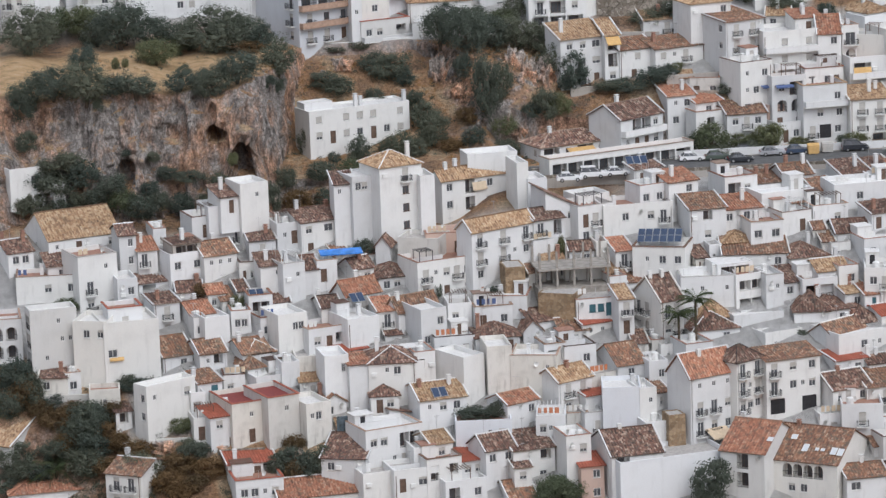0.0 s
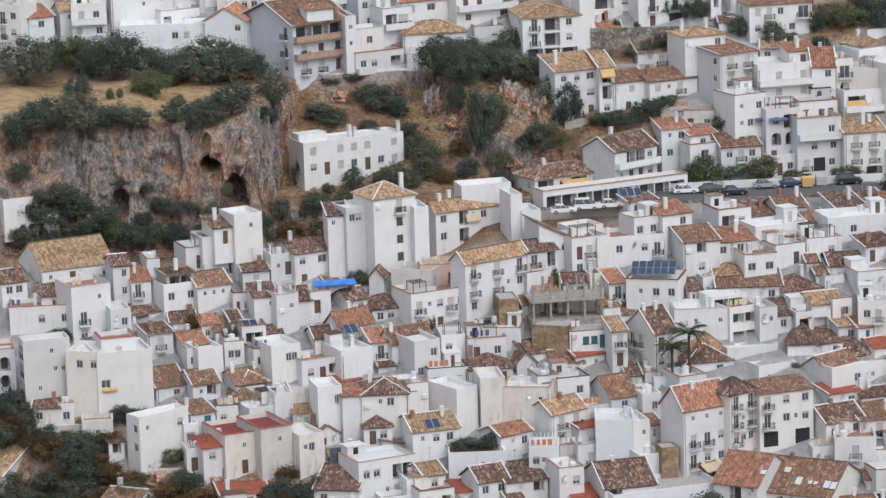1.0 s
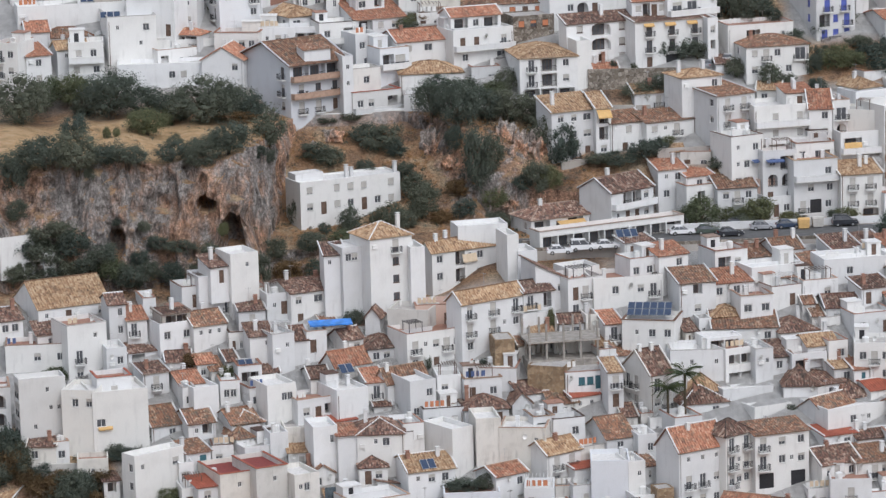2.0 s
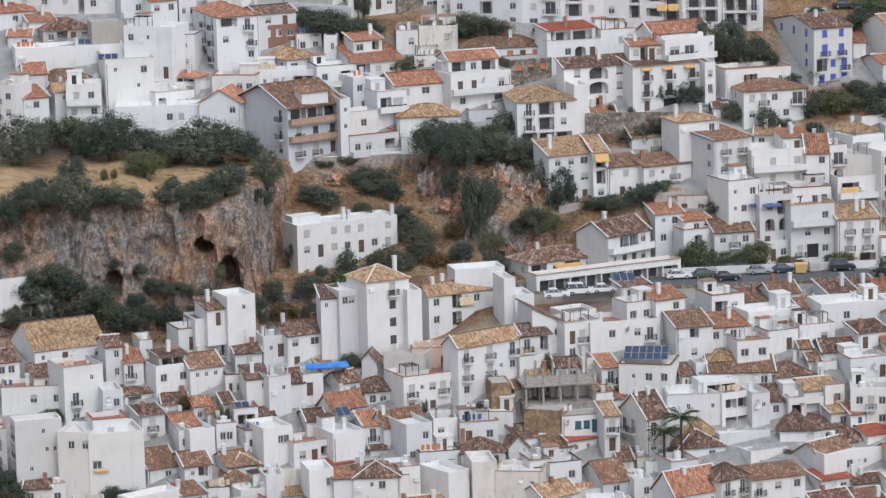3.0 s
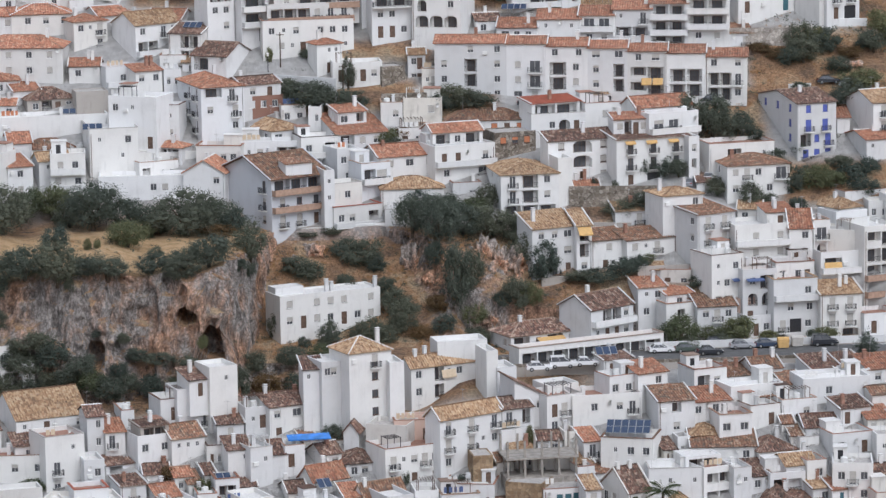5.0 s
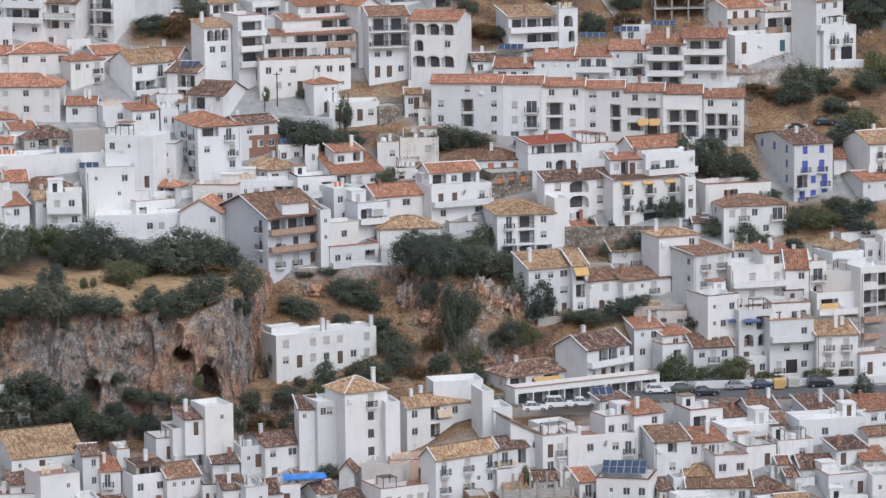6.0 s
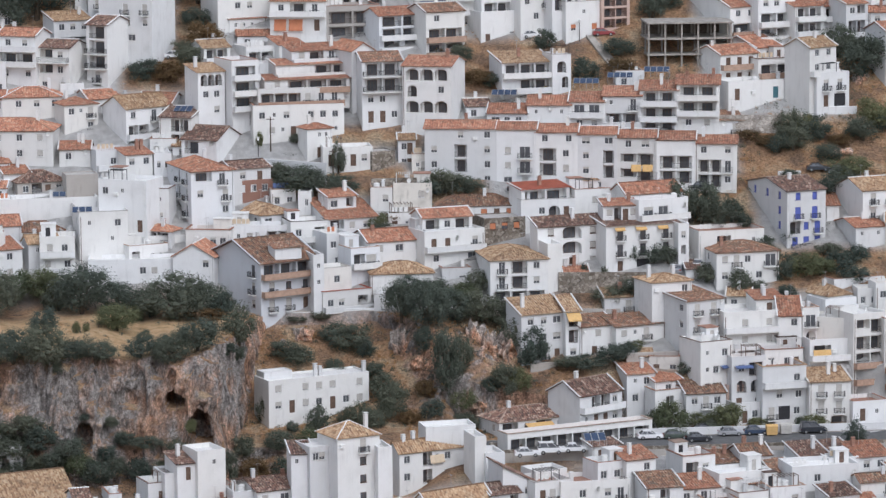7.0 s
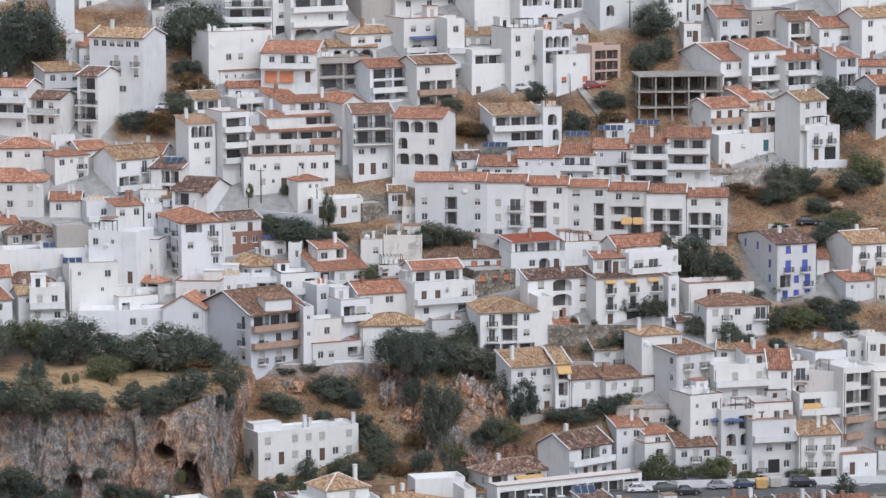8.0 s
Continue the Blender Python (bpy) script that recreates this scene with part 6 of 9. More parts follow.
house(-19.51, 585.21, 23.99, 3.19, 5.00, 4.37, 16.0, "f", "b", front="d.", terrace="w", deep=2.5, name="outbuilding")
house(-13.76, 586.20, 24.53, 3.39, 4.87, 2.86, 30.3, "x", "b", front=".w", rise=1.4, deep=2.5, name="outbuilding")
house(-10.09, 584.95, 23.85, 6.07, 7.00, 2.32, 17.3, "h", "b", front="wwd", rise=1.4, deep=2.5, name="outbuilding")
house(-15.03, 580.52, 21.43, 6.20, 4.49, 3.02, 32.6, "x", "o", front="..w", rise=2.0, deep=2.5, name="outbuilding")
solar(-14.17, 579.02, 23.55, 25, 2, 1, 35, False, 1.1, 1.9)
house(-10.27, 576.45, 19.21, 3.03, 5.00, 3.62, 16.0, "m", "o", front="b", deep=2.5, name="outbuilding")
house(-7.09, 576.36, 19.17, 7.33, 3.81, 3.44, 32.3, "x", "m", front="..o./.w..", rise=2.0, deep=2.5)
house(-3.69, 571.82, 16.69, 4.32, 8.00, 6.49, 25.5, "f", "b", front="..w/w..", terrace="w", extras=0, deep=2.5)
house(-28.19, 583.73, 23.18, 3.62, 5.00, 5.70, 13.9, "m", "b", front="..o", deep=2.5)
house(-24.68, 582.49, 22.51, 3.70, 6.00, 6.13, 26.0, "f", "b", front=".o", terrace="w", deep=2.5)
house(-29.97, 579.24, 20.73, 3.71, 5.00, 3.90, 12.7, "f", "o", front="GG", rise=1, deep=2.5, name="outbuilding")
solar(-29.76, 580.74, 24.54, 15, 2, 1, 25, False, 1.1, 1.9)
house(-26.56, 580.84, 21.61, 2.86, 5.00, 2.13, 10.2, "m", "b", front=".o", deep=2.5, name="outbuilding")
house(-25.33, 572.41, 17.01, 4.77, 7.00, 5.97, 26.0, "f", "b", front="..ww", terrace="w", extras=0, deep=2.5)
house(-28.15, 575.71, 18.81, 3.48, 5.00, 3.09, 26.0, "f", "o", front="w.", rise=1, deep=2.5, name="outbuilding")
house(-20.79, 572.29, 16.94, 6.89, 6.00, 3.69, 26.0, "f", "b", front="wdg", deep=2.5)
house(-14.81, 572.68, 17.16, 5.24, 7.00, 4.74, 26.0, "f", "b", front=".../..w", terrace="w", deep=2.5)
house(-18.91, 578.93, 20.57, 3.11, 6.00, 2.57, 16.0, "x", "b", front=".", rise=1.2, deep=2.5, name="outbuilding")
house(-30.16, 570.89, 16.18, 4.91, 7.00, 2.02, 26.0, "h", "m", front="w", rise=1.5, deep=2.5, name="outbuilding")
house(-38.70, 577.23, 19.64, 3.73, 7.00, 3.45, 24.9, "x", "o", front="ww", rise=1.4, deep=2.5, name="outbuilding")
house(-38.26, 574.87, 18.35, 1.98, 5.00, 4.14, 16.0, "f", "b", front="w/", terrace="w", deep=2.5, name="outbuilding")
house(-36.48, 573.27, 17.48, 4.08, 6.00, 5.27, 26.0, "f", "b", front="...", terrace="w", extras=0, deep=2.5)
house(-31.83, 583.26, 22.93, 1.86, 4.00, 2.23, 16.0, "m", "b", front="w", deep=2.5, name="outbuilding")
house(-68.25, 604.68, 37.32, 5.84, 5.00, 3.19, 26.0, "f", "b", front=".w", terrace="w", extras=0, deep=3.0, name="outbuilding")
house(-61.49, 605.47, 35.73, 1.90, 3.00, 2.01, 16.0, "f", "b", front=".o", terrace="w", extras=0, deep=2.0, name="outbuilding")
house(-65.02, 605.85, 35.82, 3.52, 3.00, 1.46, 16.6, "f", "b", front="GG", terrace="g", extras=0, parapet=0.1, deep=2.0, name="outbuilding")
house(81.42, 639.33, 38.33, 8.90, 9.00, 12.96, 11.5, "f", "b", front="gG/GG/%GG/%GG/dd", wall="a", terrace="w", deep=2.5)
house(-69.42, 571.35, 16.43, 5.38, 7.00, 7.55, 8.4, "f", "b", front="aa/aa/aa", deep=2.5)
house(-62.37, 568.18, 14.70, 7.14, 4.00, 11.27, 16.8, "f", "b", front="..o./...oo/.o...", left="GG/GG/GG", wall="a", terrace="w", extras=0, deep=2.5)
house(-56.07, 568.34, 14.79, 5.33, 7.00, 9.44, -12.0, "f", "b", front=".w.w/.../", wall="a", terrace="w", extras=0, deep=2.5)
house(-51.33, 567.11, 14.06, 8.54, 8.00, 9.87, 17.2, "f", "b", front="..../W..../", wall="a", terrace="w", extras=0, deep=2.5)
awning(-50.63, 567.27, 19.24, 17.2, 2.18, 0.3, 0.3, AWN_Y, "yellow striped")
house(-50.82, 570.61, 22.29, 5.30, 5.00, 3.06, 16.2, "f", "r", front=".w.", rise=1, extras=0, deep=3.0, name="roof_room")
house(-61.18, 565.35, 12.94, 4.19, 4.00, 4.10, 0.0, "m", "b", front="w..", wall="d", rise=0.5, deep=2.5)
house(-57.31, 565.96, 13.34, 2.36, 4.00, 3.41, 16.0, "f", "b", front="w/d", deep=2.5, name="outbuilding")
house(-53.61, 562.80, 11.07, 4.64, 4.00, 3.74, 5.0, "f", "b", front=".o.", wall="d", extras=0, deep=2.5, name="outbuilding")
house(-49.52, 559.98, 9.24, 2.42, 4.00, 3.56, 16.0, "m", "b", front="g", rise=0.4, extras=0, deep=2.5, name="outbuilding")
house(-44.59, 556.90, 7.73, 9.02, 3.21, 8.81, 40.0, "f", "b", front="o..w/....", left=".w/.w", terrace="w", extras=0, deep=2.5)
house(-37.37, 563.55, 11.86, 3.98, 5.00, 3.92, 26.0, "m", "m", front=".k", rise=0.8, deep=2.5)
house(-38.32, 561.03, 10.29, 2.19, 5.00, 4.00, 16.0, "f", "b", front="w/", terrace="w", extras=0, deep=2.5, name="outbuilding")
house(-37.79, 556.90, 7.74, 3.67, 5.00, 3.72, 13.3, "f", "b", front="dw", terrace="w", deep=2.5, name="outbuilding")
house(-26.63, 555.67, 6.98, 5.05, 9.00, 7.51, 26.0, "f", "r", front="..o./....", wall="d", terrace="r", rise=1, extras=0, deep=2.5)
house(-31.99, 555.89, 7.12, 6.19, 9.00, 6.56, 24.4, "f", "r", front=".o./.d.", wall="d", terrace="r", rise=1, extras=0, deep=2.5)
house(-35.25, 555.54, 6.90, 4.89, 5.00, 5.70, 24.7, "m", "r", front="w./.d", rise=0.6, deep=2.5)
house(-28.67, 565.09, 12.80, 6.76, 6.00, 2.45, 26.0, "f", "b", front="obTw", terrace="w", deep=2.5)
house(-29.98, 568.04, 14.63, 2.88, 6.73, 2.19, 29.0, "h", "m", front="o", left=".w", rise=1.2, deep=2.5, name="outbuilding")
house(-37.27, 569.69, 15.52, 4.30, 7.00, 3.25, 21.4, "x", "m", front="og", rise=1.5, deep=2.5, name="outbuilding")
house(-30.70, 570.38, 15.90, 4.54, 7.00, 2.46, 26.0, "x", "m", front="..", rise=1.6, deep=2.5, name="outbuilding")
house(-42.84, 570.38, 15.90, 4.85, 8.00, 2.46, 26.0, "x", "m", front=".w", rise=2.2, deep=2.5, name="outbuilding")
solar(-42.80, 571.38, 18.12, 25, 3, 1, 28, True, 1.3, 2.2)
house(-18.24, 562.18, 11.01, 3.71, 6.00, 7.91, 14.4, "f", "b", front="...w/....", terrace="w", extras=0, deep=2.5)
house(-14.61, 562.03, 10.91, 3.36, 5.00, 7.31, 16.0, "m", "o", front="...", rise=0.6, extras=0, deep=2.5, name="outbuilding")
house(-22.74, 568.59, 14.93, 4.83, 6.00, 2.46, 8.7, "f", "b", wall="d", terrace="g", extras=0, deep=2.5, name="outbuilding")
house(-17.19, 570.88, 16.17, 5.76, 5.00, 1.85, 26.0, "m", "r", front="wo", rise=0.6, deep=2.5, name="outbuilding")
house(-11.73, 562.51, 11.21, 7.09, 8.00, 7.05, 3.0, "h", "b", front=".ow.", rise=1.6, deep=2.5)
house(-7.88, 564.73, 12.58, 4.62, 6.00, 4.37, 13.9, "f", "b", front="G.", deep=2.5)
house(2.45, 561.83, 10.79, 3.93, 7.41, 7.31, 36.7, "f", "b", front="..", left="..", terrace="w", extras=0, deep=2.5)
house(0.77, 570.62, 16.03, 6.01, 6.00, 1.58, 26.0, "f", "b", front="..", terrace="w", deep=2.5, name="outbuilding")
house(6.05, 563.17, 11.62, 3.75, 7.00, 7.66, 8.3, "f", "b", front="...", wall="d", terrace="w", extras=0, deep=2.5)
house(9.45, 563.52, 11.84, 7.05, 7.00, 5.93, -8.0, "f", "b", front="..o", wall="d", terrace="w", deep=2.5)
house(16.45, 559.78, 9.52, 6.64, 5.33, 5.47, 37.2, "x", "y", front="TT/w.", rise=1.6, deep=2.5)
house(25.62, 564.75, 12.60, 4.56, 8.37, 3.41, 23.8, "x", "m", front=".w.", rise=2.4, deep=2.5, name="outbuilding")
house(22.81, 556.59, 7.55, 5.68, 7.00, 6.49, -1.1, "f", "b", front="..../....", wall="b", extras=0, terrace="w", deep=2.5)
house(28.33, 556.36, 7.41, 2.64, 6.00, 6.40, 16.0, "f", "b", front=".o", terrace="w", deep=2.5, name="outbuilding")
house(20.51, 560.11, 9.72, 4.70, 5.00, 2.96, 26.0, "m", "r", front=".w", rise=0.5, deep=2.5, name="outbuilding")
house(21.31, 563.54, 11.84, 5.02, 6.00, 2.53, 26.0, "f", "b", front="..", wall="d", terrace="w", deep=2.5, name="outbuilding")
house(35.60, 553.16, 5.43, 8.52, 5.98, 11.27, 30.9, "x", "o", front="ooo/bbw/bbw", left="..../", rise=3.0, storey=3.1, deep=2.5)
awning(37.70, 554.35, 8.47, 30.9, 3.79, 2.4, 1.0, AWN_C, "cream")
house(42.69, 555.78, 7.05, 5.58, 4.95, 11.13, 40.0, "h", "b", front="b.b/bob/bww", rise=1.8, wall="a", deep=2.5)
house(47.21, 557.55, 8.14, 8.75, 5.00, 9.60, 19.8, "m", "m", front="b.w.w/b.wow/D.D", rise=0.9, deep=2.5)
house(59.01, 567.49, 14.29, 11.84, 8.00, 3.86, 26.0, "f", "b", front=".wo.", terrace="w", extras=0, deep=2.5)
house(48.31, 571.24, 16.37, 6.53, 8.00, 1.50, 26.0, "f", "b", front="o.", terrace="w", deep=2.5)
house(58.30, 565.01, 12.75, 5.43, 5.00, 2.71, 22.4, "m", "r", front=".w", rise=0.5, deep=2.5, name="outbuilding")
solar(63.63, 567.01, 13.63, 8, 4, 2, 25, False, 1.1, 1.9)
house(57.10, 558.12, 8.50, 6.70, 7.00, 4.25, 26.0, "x", "b", front="w.w", rise=1.9, deep=2.5)
house(58.00, 554.96, 6.54, 6.13, 7.00, 4.15, -1.7, "f", "b", front=".T./..w", deep=2.5)
house(62.33, 559.68, 9.46, 6.06, 6.00, 3.13, 14.7, "m", "m", front=".bw", deep=2.5, name="outbuilding")
house(57.32, 541.90, -1.16, 6.25, 7.00, 4.94, 12.2, "x", "m", front="W..", rise=1.2, deep=2.5)
house(32.32, 552.71, 5.15, 2.61, 3.00, 5.94, 16.0, "f", "b", wall="o", parapet=0.1, terrace="g", extras=0, deep=2.5, name="outbuilding")
house(23.41, 543.92, -0.10, 7.90, 10.70, 7.84, 15.3, "x", "b", front="g../..", rise=2.6, deep=2.5)
house(24.54, 542.31, -0.94, 16.87, 8.00, 7.40, 19.3, "f", "b", front=".......w", wall="b", terrace="g", extras=0, deep=2.5)
house(18.96, 545.16, 0.56, 3.48, 5.00, 5.47, 13.2, "m", "r", front=".w/.w", rise=0.7, wall="p", deep=2.5, name="outbuilding")
house(16.96, 546.27, 1.17, 3.81, 6.00, 8.46, 16.7, "f", "b", front=".w/.w", terrace="w", deep=2.5)
house(5.21, 547.69, 2.04, 4.99, 5.59, 6.17, 26.6, "x", "b", front="w.W/", rise=1.8, deep=2.5)
house(9.22, 548.67, 2.65, 6.50, 6.00, 5.15, 18.0, "m", "b", front="..g/.w", rise=1.4, deep=2.5)
house(9.29, 546.58, 1.36, 2.61, 4.00, 4.45, 13.3, "m", "b", front="w", rise=0.6, deep=2.5, name="outbuilding")
house(8.73, 556.57, 7.54, 5.76, 5.11, 5.19, 35.3, "x", "o", front="..w/..w", rise=1.1, deep=2.5)
house(0.94, 553.98, 5.94, 8.33, 7.00, 4.49, 1.3, "f", "b", front="..ow", wall="b", extras=0, deep=2.5)
house(12.77, 553.50, 5.64, 4.40, 6.00, 5.35, -3.3, "f", "b", front="wo./...", terrace="w", deep=2.5)
house(-4.24, 557.49, 8.10, 7.40, 8.00, 5.46, 18.7, "x", "y", front="oww", rise=1.7, deep=2.5)
solar(-2.12, 558.49, 13.49, 20, 2, 1, 35, False, 1.1, 1.9)
house(-11.50, 560.33, 9.86, 4.21, 6.00, 3.91, 6.0, "h", "b", front="dw", rise=1.2, deep=2.5)
house(-8.82, 559.63, 9.43, 3.73, 6.00, 1.48, 26.0, "q", "b", front="..", rise=0.9, deep=2.5, name="outbuilding")
house(-12.30, 550.29, 3.65, 9.28, 7.00, 6.70, 26.0, "f", "b", front="ww.GG/..os.", terrace="w", deep=2.5)
house(-16.41, 557.59, 8.17, 7.79, 6.00, 1.65, 9.1, "m", "y", front="...", rise=1.0, deep=2.5)
house(-18.75, 561.02, 10.29, 3.73, 6.00, 2.44, 18.6, "y", "m", front="w.", rise=1.3, deep=2.5, name="outbuilding")
house(-21.02, 555.84, 7.08, 4.06, 7.00, 6.22, 26.0, "f", "b", front="ow.", wall="d", terrace="w", extras=0, deep=2.5)
house(-18.94, 549.60, 3.23, 6.72, 15.28, 4.29, -12.0, "x", "b", front="w../..", rise=1.8, deep=2.5)
house(-25.13, 544.51, 0.21, 12.52, 8.00, 2.73, 13.6, "x", "o", front="w..", rise=1.9, deep=2.5)
house(-32.65, 550.34, 3.69, 7.23, 5.00, 3.09, 12.6, "m", "r", front="..dg", rise=0.6, deep=2.5)
house(-31.31, 544.78, 0.36, 7.08, 7.00, 4.69, 12.7, "f", "r", front="wwow", rise=1, deep=2.5)
house(-12.77, 545.00, 0.47, 5.19, 6.00, 4.87, 20.5, "f", "b", front="..", terrace="g", deep=2.5)
house(-8.24, 544.80, 0.37, 7.28, 6.00, 5.38, 17.2, "f", "b", front="d.Wg", terrace="g", deep=2.5)
house(-5.27, 549.06, 2.89, 2.86, 6.00, 4.98, 16.0, "f", "b", front="o.", terrace="w", deep=2.5, name="outbuilding")
house(-2.76, 549.91, 3.42, 3.55, 6.00, 5.41, 26.0, "x", "y", front="w", deep=2.5, name="outbuilding")
house(-3.44, 546.14, 1.09, 5.40, 6.00, 5.81, 19.6, "f", "m", front="G.g", rise=1, deep=2.5)
house(-0.84, 544.47, 0.20, 6.48, 6.00, 3.67, 20.2, "f", "b", front="G.w", terrace="w", deep=2.5, name="outbuilding")
house(1.34, 548.32, 2.43, 4.37, 5.00, 4.12, 22.1, "m", "r", front="ww", rise=0.6, deep=2.5)
house(8.59, 543.54, -0.30, 4.23, 8.78, 1.88, 17.4, "x", "m", front="..", rise=2.0, deep=2.5, name="outbuilding")
house(-16.37, 563.89, 12.06, 3.56, 5.00, 1.92, 14.3, "f", "b", front="w.", terrace="w", deep=2.5, name="outbuilding")
house(-24.86, 566.43, 13.63, 2.80, 5.00, 3.50, 16.0, "f", "b", front="..", terrace="w", deep=2.5, name="outbuilding")
house(29.00, 552.94, 5.29, 3.68, 5.00, 4.14, 18.0, "f", "b", front="..", terrace="w", deep=2.5)
house(35.89, 565.93, 13.32, 4.46, 6.00, 4.55, 19.8, "f", "b", front=".w", terrace="w", deep=2.5)
house(14.71, 567.00, 13.99, 3.26, 5.00, 4.38, 16.0, "f", "m", front="g", rise=1, deep=2.5, name="outbuilding")
house(17.70, 567.18, 14.10, 5.05, 6.00, 3.77, 16.4, "f", "b", front=".w", terrace="g", deep=2.5, name="outbuilding")
house(30.24, 564.16, 12.23, 2.97, 6.00, 3.67, 16.0, "f", "b", front=".w", terrace="w", deep=2.5, name="outbuilding")
house(-4.89, 565.61, 13.12, 3.29, 6.00, 5.07, 16.0, "f", "b", front="w.", terrace="w", deep=2.5, name="outbuilding")
house(-1.79, 570.73, 16.10, 6.24, 6.00, 2.99, 11.7, "f", "b", front="w.d", terrace="w", deep=2.5, name="outbuilding")
skylight(51.10, 546.28, 6.91, -27, 26.6, 0.9, 1.6)
skylight(53.02, 545.70, 7.08, -27, 26.6, 0.6, 0.6)
skylight(53.81, 545.29, 7.08, -27, 26.6, 0.6, 0.6)
skylight(55.00, 544.15, 6.84, -27, 26.6, 0.9, 1.5)
skylight(55.92, 543.58, 6.80, -27, 26.6, 0.9, 1.5)
skylight(49.49, 544.59, 9.30, -27, 26.2, 0.9, 1.0)
skylight(46.03, 545.37, 8.87, -27, 26.2, 0.9, 0.9)
house(-62.09, 735.07, 101.52, 3.52, 8.00, 8.97, 16.0, "f", "b", terrace="w", extras=0, deep=2.5, name="outbuilding")
house(-58.30, 742.20, 105.79, 13.35, 8.00, 5.07, 24.8, "f", "b", front="ww.w/w.ww", deep=2.5)
house(-45.13, 741.61, 105.44, 13.72, 8.00, 5.60, 24.0, "x", "o", front="=ww.w/GG.w", deep=2.5)
house(-54.41, 715.34, 89.69, 11.22, 8.66, 13.16, -26.0, "x", "y", front="wwwWww/..T.T/..g.w/..W.", rise=1.6, storey=2.75, deep=2.5)
house(-62.85, 716.91, 90.63, 7.52, 6.00, 5.55, 24.5, "m", "y", front="www/=GG", rise=1.2, deep=2.5)
house(-56.28, 709.11, 85.95, 4.56, 7.95, 10.27, -30.0, "x", "b", front="G/~G/~G/b/g", rise=1.4, storey=2.7, deep=2.5)
house(-65.28, 708.01, 85.29, 6.58, 7.34, 6.94, -22.0, "x", "b", front="~gw/gw/w.w", rise=1.2, deep=2.5)
house(-72.61, 709.25, 86.03, 7.68, 6.53, 8.30, -20.0, "x", "o", front="=ww/=GG/w.w", rise=1.2, deep=2.5)
house(-70.81, 698.18, 79.40, 10.74, 8.00, 4.71, 7.1, "h", "o", front=".w.w.w/", wall="a", rise=1.5, deep=2.5)
house(-59.38, 694.94, 77.46, 6.42, 6.00, 5.51, 26.0, "h", "o", front="wob/..b", wall="a", rise=1.0, deep=2.5)
house(-55.55, 701.36, 81.31, 8.53, 7.00, 1.96, 26.0, "x", "o", front="..", rise=1.4, deep=2.5)
house(-46.77, 699.85, 80.40, 6.49, 9.01, 2.26, -12.0, "x", "o", front="..", rise=1.5, deep=2.5, name="outbuilding")
house(-48.19, 692.72, 76.12, 9.88, 7.55, 6.32, 37.4, "x", "y", front="w.bb/=GG.G", rise=2.0, deep=2.5)
house(-42.35, 693.38, 76.52, 6.23, 10.97, 4.39, -20.0, "x", "b", front=".GG/.gg", rise=1.4, deep=2.5)
solar(-39.84, 694.88, 81.44, -15, 3, 1, 25, False, 1.1, 1.9)
house(-25.39, 691.82, 75.59, 16.45, 10.00, 6.62, 9.8, "f", "b", front="wow.www/.soddw.o", wall="a", storey=2.7, deep=2.5)
house(-24.60, 694.32, 81.82, 15.88, 8.00, 3.06, 14.3, "f", "b", front="%GGGbbb", wall="a", storey=2.6, extras=0, deep=3.0, name="roof_room")
house(-23.42, 696.32, 84.45, 15.54, 5.00, 2.55, 11.4, "m", "o", front="%sGGG", wall="a", rise=0.5, extras=0, storey=2.4, deep=3.0, name="roof_room")
house(-21.45, 699.32, 86.58, 14.42, 5.00, 2.77, 17.5, "m", "o", front="=..GG", rise=0.6, storey=2.5, deep=3.0, name="roof_room")
house(-18.65, 702.32, 88.92, 12.55, 5.00, 2.67, 21.7, "m", "o", front="=sGbw", rise=0.8, storey=2.4, deep=3.0, name="roof_room")
house(-7.72, 699.53, 80.21, 4.52, 9.00, 11.60, 26.0, "y", "o", front="./.w/.w/", rise=1.4, deep=2.5)
house(-29.20, 693.98, 76.88, 5.26, 8.00, 13.15, 26.0, "f", "b", front="=G/=G/=G/..D", storey=2.8, deep=2.5)
house(-35.29, 694.03, 76.91, 5.24, 6.00, 11.83, 26.0, "m", "y", front="aaa/ww/.w/", rise=1.0, deep=2.5)
house(-34.94, 710.42, 86.74, 5.26, 7.00, 4.79, 26.0, "x", "y", front="=GG/wow", rise=1.2, deep=2.5)
house(-27.22, 712.14, 87.77, 5.96, 6.00, 3.02, 26.0, "f", "b", front="=GG", deep=2.5, name="outbuilding")
house(-21.21, 712.83, 88.19, 5.07, 5.00, 3.55, 26.0, "m", "o", front=".w", deep=2.5, name="outbuilding")
house(-5.87, 695.21, 77.62, 7.48, 8.00, 12.67, 12.6, "x", "m", front="~GG/~GG/ww./ddw", storey=2.8, rise=1.3, deep=2.5)
house(1.35, 695.15, 77.58, 8.93, 11.30, 11.95, -14.0, "x", "o", front="AAA/a.w/AAA", storey=2.9, rise=1.3, deep=2.5)
house(-32.72, 720.45, 92.75, 13.00, 8.00, 9.57, 26.0, "f", "b", front="...o./.ww..", terrace="w", deep=2.5)
house(-30.64, 721.20, 93.20, 7.63, 5.00, 2.63, 26.0, "m", "o", front="oooo", rise=0.8, deep=2.5)
house(-23.02, 718.86, 91.80, 10.46, 14.32, 7.56, -8.0, "x", "o", front="=wGb/ww.d", rise=1.6, deep=2.5)
awning(-22.25, 718.70, 95.90, -8.0, 2.33, 0.4, 1.9, AWN_R, "orange")
awning(-19.52, 718.32, 95.92, -8.0, 2.65, 0.4, 1.9, AWN_R, "orange")
